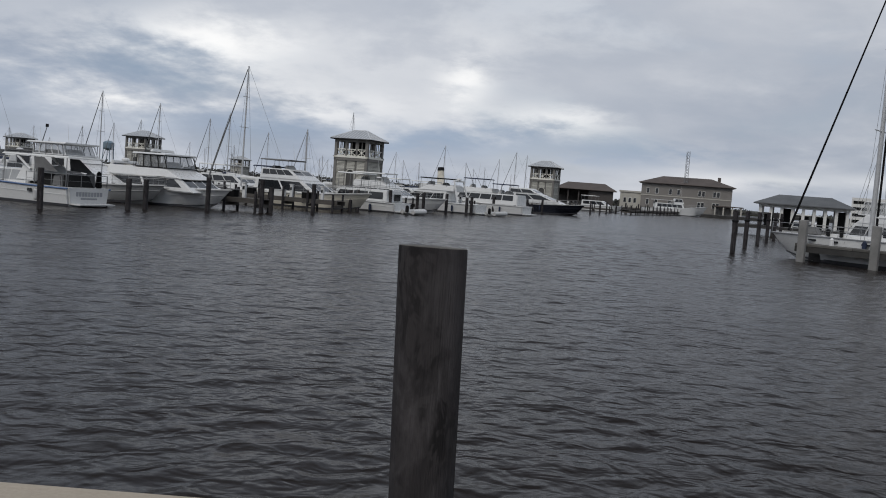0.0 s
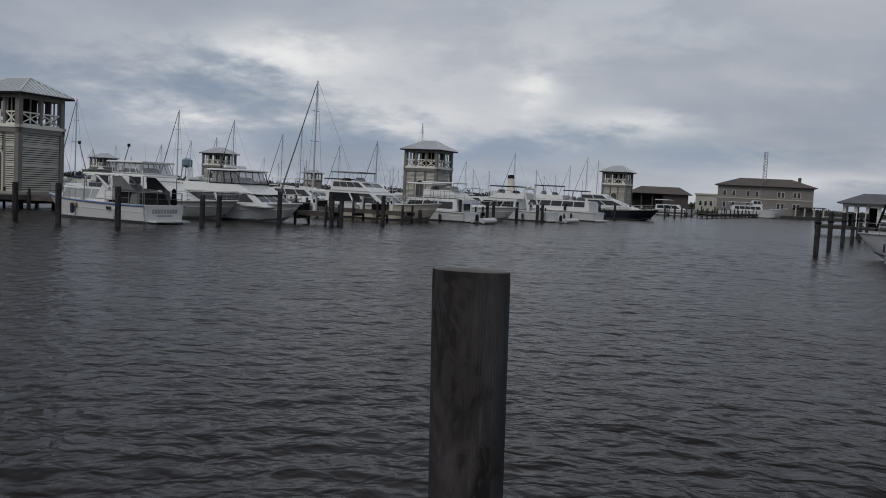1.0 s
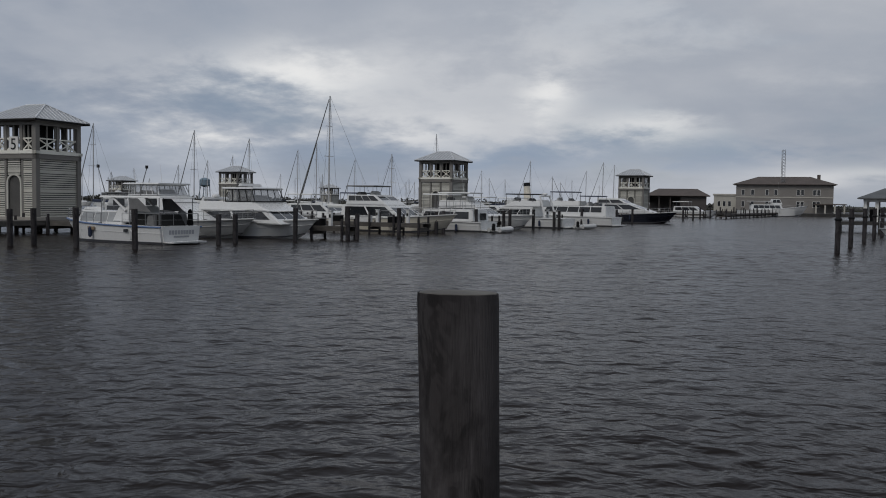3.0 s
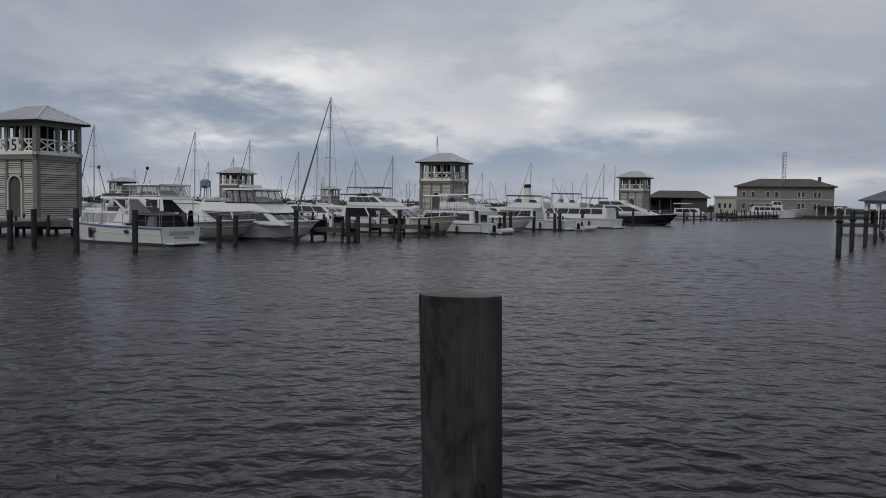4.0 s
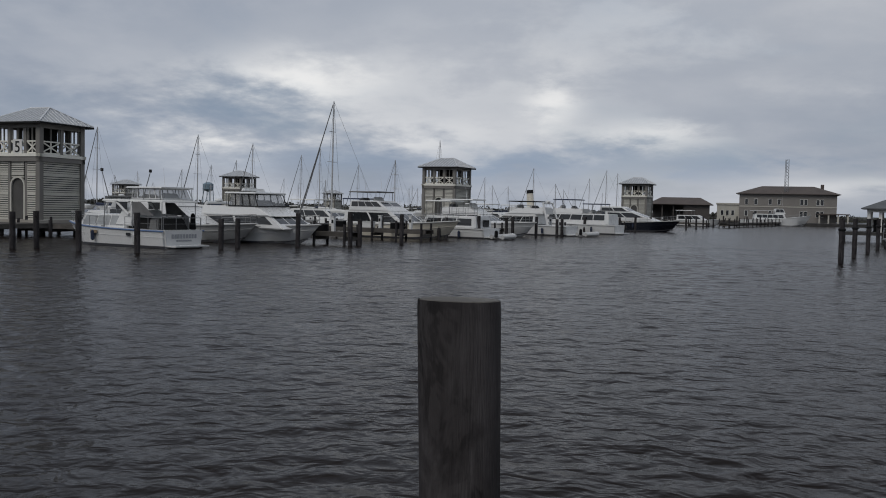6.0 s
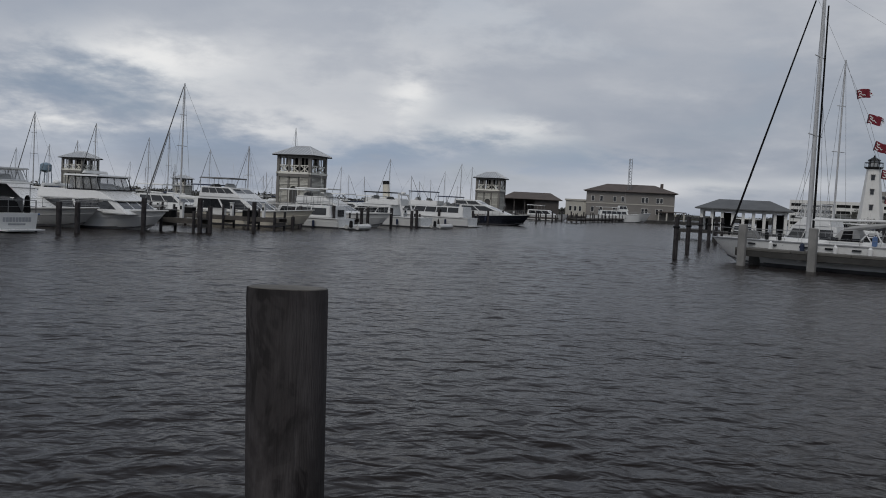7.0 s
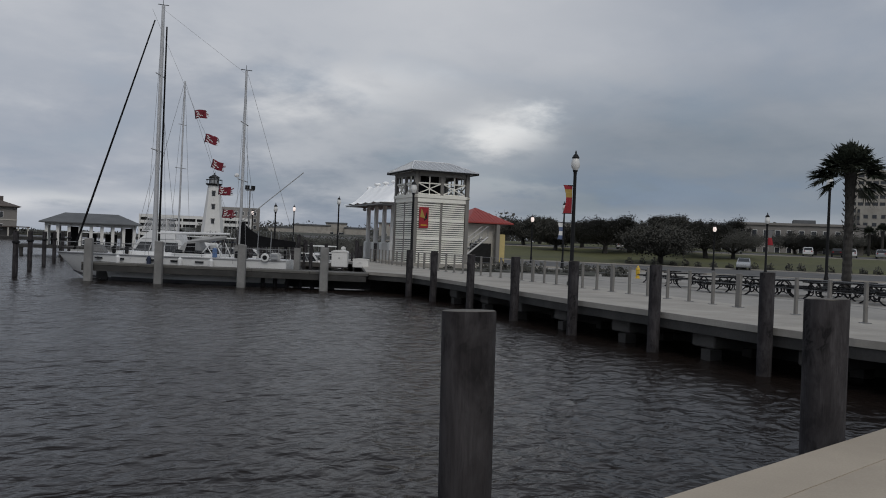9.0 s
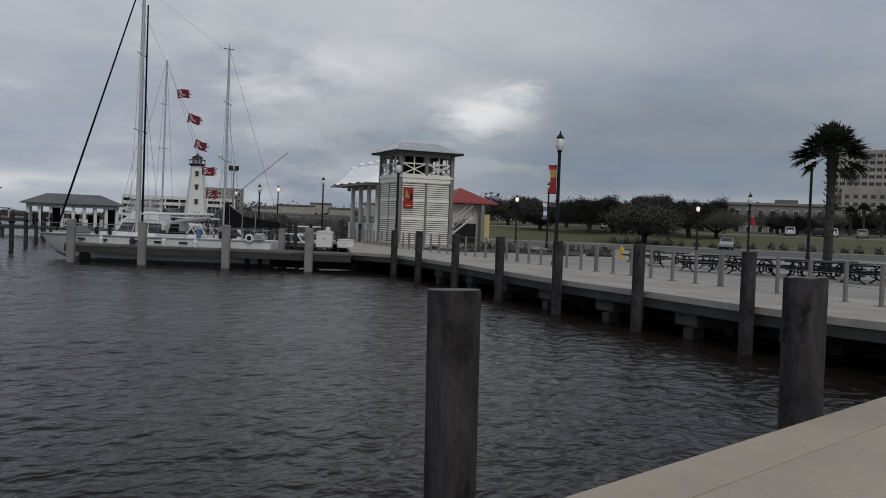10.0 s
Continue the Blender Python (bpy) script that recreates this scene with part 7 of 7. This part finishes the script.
for k in range(170):
    a = r.uniform(27, 80)
    d = r.uniform(230, 330) if a > 47 else r.uniform(350, 420)
    cells.append(((d * math.sin(radians(a)), d * math.cos(radians(a)), land_z(d)), (r.uniform(4, 7), r.uniform(3.0, 6.0) if a < 47 else r.uniform(4.5, 8.5)), 200))
leaf_mass("far_woods", cells, "distant dark tree line behind the town", "trees", 4, size=(0.22, 0.6))
cells = []
for k in range(150):
    a, d = r.uniform(-50, 24), r.uniform(470, 520)
    cells.append(((d * math.sin(radians(a)), d * math.cos(radians(a)), 0.8), (r.uniform(6, 11), r.uniform(1.6, 3.6)), 120))
leaf_mass("far_shore_trees", cells, "low dark tree line on the far shore", "trees", 5, size=(0.3, 0.8))
bm = bmesh.new()
prism(bm, [(-700, 455), (-300, 460), (20, 462), (120, 440), (190, 440), (260, 900), (-900, 1000)], -1, 0.8)
tagged(part("far_shore", bm, M["soil"]), "low dark far harbour shore", "ground", kind="structure")
bm = bmesh.new()
prism(bm, [(24, 243), (50, 243.5), (52, 248), (98, 244), (104, 300), (20, 300)], -1, 0.75)
tagged(part("harbour_quay", bm, M["concrete_dark"]), "low dark quay under the harbour building", "ground", kind="structure")
cells = []
for k in range(60):
    a, d = r.uniform(42, 56), r.uniform(67, 81)
    if shore(a) < d - 1:
        cells.append(((d * math.sin(radians(a)), d * math.cos(radians(a)), 1.06), (r.uniform(0.4, 0.9), r.uniform(0.35, 0.8)), 45))
for k in range(22):
    a, d = 56 + k * 0.86 + r.uniform(-0.15, 0.15), 127 + r.uniform(-0.5, 0.5)
    cells.append(((d * math.sin(radians(a)), d * math.cos(radians(a)), land_z(d)), (0.6, r.uniform(0.7, 1.25)), 90))
leaf_mass("shrubs", cells, "low dark shrubs along the road", "shrubs", 6, size=(0.08, 0.18))


def palm(x, y, z, h, label, seed, fronds=30, size=1.0, lobes=()):
    """A cabbage palm: trunk rough with old leaf bases, and fan fronds of many narrow drooping segments. lobes: (bearing, slope, count) of hanging sprays."""
    rp = random.Random(seed)
    ob = thing("palm_tree", label, "palm tree", at=pose(x, y, z))
    bm = bmesh.new()
    rings = []
    for i in range(37):
        t = i / 36
        rr = (0.26 - 0.04 * t + (0.10 * (t - 0.7) * 3.3 if t > 0.7 else 0)) * (1.07 if i % 2 else 0.96) * size
        rings.append([(rr * (1 + 0.06 * math.sin(5 * a + i * 2.1)) * math.cos(a) + 0.05 * math.sin(t * 3), rr * math.sin(a), t * h) for a in (2 * math.pi * k / 12 for k in range(12))])
    loft(bm, rings)
    part("trunk", bm, M["bark"], ob, "rough fibrous trunk")
    bm = bmesh.new()
    for k in range(46):
        a, zz = k * 2.4, h * (0.42 + 0.55 * k / 46)
        p = Vector((0.27 * math.cos(a), 0.27 * math.sin(a), zz)) * size if size != 1.0 else Vector((0.27 * math.cos(a), 0.27 * math.sin(a), zz))
        tube(bm, p, p + Vector((math.cos(a) * 0.13, math.sin(a) * 0.13, 0.16)), 0.05, 0.02, 4)
    if size == 1.0:
        part("leaf_bases", bm, M["bark"], ob)
    else:
        bm.free()
    top = Vector((0.05 * math.sin(3), 0, h))
    ways = [(k * 2.39996, radians(88 - 84 * (k / fronds) ** 0.9), rp.uniform(0.8, 1.12)) for k in range(fronds)]
    for bearing, slope, count in lobes:
        ways += [(radians(bearing + rp.uniform(-26, 26)), radians(slope + rp.uniform(-16, 16)), rp.uniform(0.95, 1.25)) for _ in range(count)]
    for k, (az, el, far) in enumerate(ways):
        d = Vector((math.cos(az) * math.cos(el), math.sin(az) * math.cos(el), math.sin(el)))
        hub = top + d * rp.uniform(0.85, 1.25) * size * far + Vector((0, 0, -0.12 * far))
        s0 = top + d * 0.12 - Vector((0, 0, 0.2))
        bm = bmesh.new()
        path_tube(bm, [s0, s0.lerp(hub, 0.5) + Vector((0, 0, 0.10 * far)), hub], 0.024, 4)
        side = d.cross(Vector((0, 0, 1))).normalized()
        upn = side.cross(d)
        for j in range(27):
            f = -1.75 + 3.5 * j / 26
            ld = (d * math.cos(f) + side * math.sin(f) + upn * (0.25 * abs(f) / 1.75 + rp.uniform(-0.16, 0.16))).normalized()
            ln = rp.uniform(0.72, 1.1) * (1 - 0.22 * abs(f) / 1.75) * size
            wv = ld.cross(upn).normalized() * 0.078
            p1 = hub + ld * ln * 0.55 + Vector((0, 0, -0.03))
            p2 = hub + ld * ln + Vector((0, 0, -0.10 - 0.22 * rp.random()))
            q = [bm.verts.new(v) for v in (hub, p1 - wv, p2, p1 + wv)]
            bm.faces.new(q)
        part("frond", bm, M["leaf_palm"], ob)
    return ob


palm(50.6, 19.55, 1.06, 6.85, "tall cabbage palm with a ragged dark crown on the plaza", 2, 54, 1.0, lobes=((112, -4, 5), (118, -28, 3), (-66, -12, 8), (-60, -34, 4)))
for a, d, h in ((68.9, 176, 4.6), (69.9, 182, 4.2), (70.6, 178, 4.8), (71.6, 180, 4.6), (72.6, 178, 5.0)):
    palm(d * math.sin(radians(a)), d * math.cos(radians(a)), land_z(d), h, "smaller palm beside the far road", int(a * 10), 20, 0.95)


# ---- small craft, piles and trees between the ketch and the tower ----
nrng = random.Random(33)


def polar(a, d):
    return d * math.sin(radians(a)), d * math.cos(radians(a))


for a, d, rz, L, lab, canvas in ((28.4, 84, 20, 8.5, "white cabin cruiser with a grey canvas top", "canvas_grey"), (31.0, 92, -35, 9.0, "white cabin cruiser with a navy canvas top", "canvas_blue"),
                                 (35.2, 80, -60, 7.0, "small dark open workboat with a low shelter", "canvas_black"), (36.6, 88, 15, 8.0, "white cabin cruiser at the inner dock", "canvas_white")):
    x, y = polar(a, d)
    motor_boat(x, y, rz, L, L * 0.33, 0.75, 1.1, lab, [(-L * 0.2, L * 0.25, L * 0.12, 0.8, 1.75, 0.9, 0.1, 3, 2, 0.35, 0.85)],
               [(-L * 0.38, -L * 0.02, L * 0.13, 2.35, 0.8, canvas)], fine=2.3, hull="gel" if canvas != "canvas_black" else "gel_grey")
for k in range(22):
    x, y = polar(nrng.uniform(27.5, 40.0), nrng.uniform(74, 82))
    if math.hypot(x, y) < shore(math.degrees(math.atan2(x, y))) - 2:
        pile("mooring_pile", x, y, nrng.uniform(2.3, 3.6), 0.15, "dark round timber pile in the inner harbour", "inner harbour piles", nrng, lean=nrng.uniform(-0.02, 0.02))
cells = []
for k in range(70):
    a = nrng.uniform(28.5, 41.5)
    d = max(shore(a) + 6, 112) + nrng.uniform(0, 40)
    cells.append(((*polar(a, d), land_z(d)), (nrng.uniform(1.6, 3.4), nrng.uniform(0.7, 1.9)), 420))
leaf_mass("shore_trees", cells, "low dark trees and scrub along the harbour shore", "trees", 12, size=(0.06, 0.16))

# floodlight mast near the lighthouse
ob = thing("floodlight_mast", "tall grey mast with two black floodlights", "light mast", at=pose(*polar(31.4, 84), 0))
bm = bmesh.new()
tube(bm, (0, 0, -1.5), (0, 0, 7.5), 0.09, 0.06, 8)
part("shaft", bm, M["steel"], ob)
for s in (-0.3, 0.3):
    part("floodlight", boxed(s - 0.15, s + 0.15, -0.15, 0.15, 7.4, 7.8), M["black"], ob)
part("crossarm", boxed(-0.45, 0.45, -0.04, 0.04, 7.3, 7.38), M["steel"], ob)

# gear on the ketch's deck
M["sail_grey"] = material("grey_sailcloth", (0.33, 0.33, 0.325), 0.85, vary=0.15, scale=2, fine=20, bump=0.2)
bm = bmesh.new()
loft(bm, [[(x, 0.02 + w * math.cos(a), z + hh * math.sin(a)) for a in (2 * math.pi * i / 10 for i in range(10))] for x, w, hh, z in ((-0.9, 0.08, 0.07, 2.48), (-1.3, 0.2, 0.15, 2.54), (-2.0, 0.24, 0.17, 2.66), (-2.8, 0.22, 0.15, 2.78), (-3.25, 0.16, 0.11, 2.86), (-3.4, 0.05, 0.04, 2.88))])
part("stowed_sail", bm, M["sail_grey"], ketch, "grey sail bundled under the boom", smooth=True)
bm = bmesh.new()
loft(bm, [[(-0.5, y, 1.72), (-1.05, y * 0.9, 2.45), (-1.75, y * 0.9, 2.5), (-1.75, y, 1.75)] for y in (-1.0, 1.0)])
dodger = part("spray_hood", bm, M["sail_grey"], ketch, "grey canvas spray hood with dark window panels")
for s in (1, -1):
    bm = bmesh.new()
    loft(bm, [[(-1.05, y * 0.96, 1.8), (-1.2, y * 0.9, 2.4), (-1.72, y * 0.9, 2.44), (-1.72, y, 1.8)] for y in (s * 1.0, s * 1.03)])
    part("hood_panel", bm, M["canvas_black"], dodger, "black side panel")
    for x0, x1 in ((-2.0, -2.7), (-2.9, -2.3), (-3.4, -3.0)):
        part("bimini_frame", tube(bmesh.new(), (x0, s * 1.0, 1.65), (x1, s * 0.9, 2.5), 0.035, n=6), M["gel"], ketch, "pale bent frame tube")
    part("teak_rail", boxed(-2.4, -0.4, s * 1.22, s * 1.28, 1.80, 1.86), M["canvas_black"], ketch, "dark coachroof handrail")
part("companion_hatch", block(0.2, 1.0, 0.5, 1.78, 1.95, 0.1, 0.1), M["gel"], ketch, smooth=True)
part("stern_box", block(-7.0, -6.45, 0.45, 1.6, 2.05, 0.02, 0.02), M["gel_grey"], ketch, "pale slatted box on the stern rail", at=pose(0, 1.0, 0))
bm = bmesh.new()
for k in range(4):
    box(bm, -6.98, -6.47, 1.455, 1.47, 1.66 + k * 0.09, 1.70 + k * 0.09)
part("box_slats", bm, M["smudge"], ketch)
bm = bmesh.new()
turned(bm, ((0.1, 0.0), (0.15, 0.05), (0.15, 0.5), (0.06, 0.58)), 10)
part("fuel_can", bm, M["blue_line"], ketch, "blue can at the rail", at=pose(-3.15, 1.55, 1.62))
for s in (1, -1):
    bm = bmesh.new()
    loft(bm, [[(r[1][0], s * (r[1][1] * 1.004 + 0.015), r[1][2] + d) for r in kr] for d in (-0.06, 0.16)], caps=False, closed=False)
    part("boot_stripe", bm, M["boot"], ketch, "dark waterline stripe")
part("sail_bag", block(4.2, 5.6, 0.35, 1.6, 2.1, 0.3, 0.3), M["canvas_grey"], ketch, "grey sail bag on the foredeck", smooth=True)
for px in (-5.0, -4.4, 2.4, 3.2):
    bm = bmesh.new()
    turned(bm, ((0.05, 0.0), (0.12, 0.06), (0.12, 0.4), (0.05, 0.46)), 8)
    part("deck_can", bm, M["black"], ketch, at=pose(px, 1.25, 1.62))
for s in (1, -1):
    for k in range(4):
        part("cabin_window", boxed(-2.2 + k * 0.62, -1.75 + k * 0.62, s * 1.0 - 0.06, s * 1.0 + 0.06, 1.82, 2.0), M["glass"], ketch, "dark cabin window")
    for px, z1 in ((-5.6, 3.3), (-6.4, 3.3)):
        part("gantry_post", tube(bmesh.new(), (px, s * 1.1, 1.5), (px, s * 0.9, z1), 0.03, n=6), M["steel"], ketch)
for k in range(6):
    bm = bmesh.new()
    turned(bm, ((0.03, -0.35), (0.13, -0.25), (0.14, 0.2), (0.04, 0.32)), 8)
    part("fender", bm, M["canvas_blue" if k % 3 == 0 else "gel"], ketch, at=pose(-5.0 + k * 1.9, 2.02, 1.25))

# taller masts behind the dock towers
sail_boat(-18.4, 148.8, 70, 10, 14.35, "sailing boat behind the middle dock tower", cover="canvas_white", jib=False)
sail_boat(-21.7, 123.0, 70, 10, 9.51, "sailing boat moored behind the motor yachts", cover="canvas_white", jib=False)
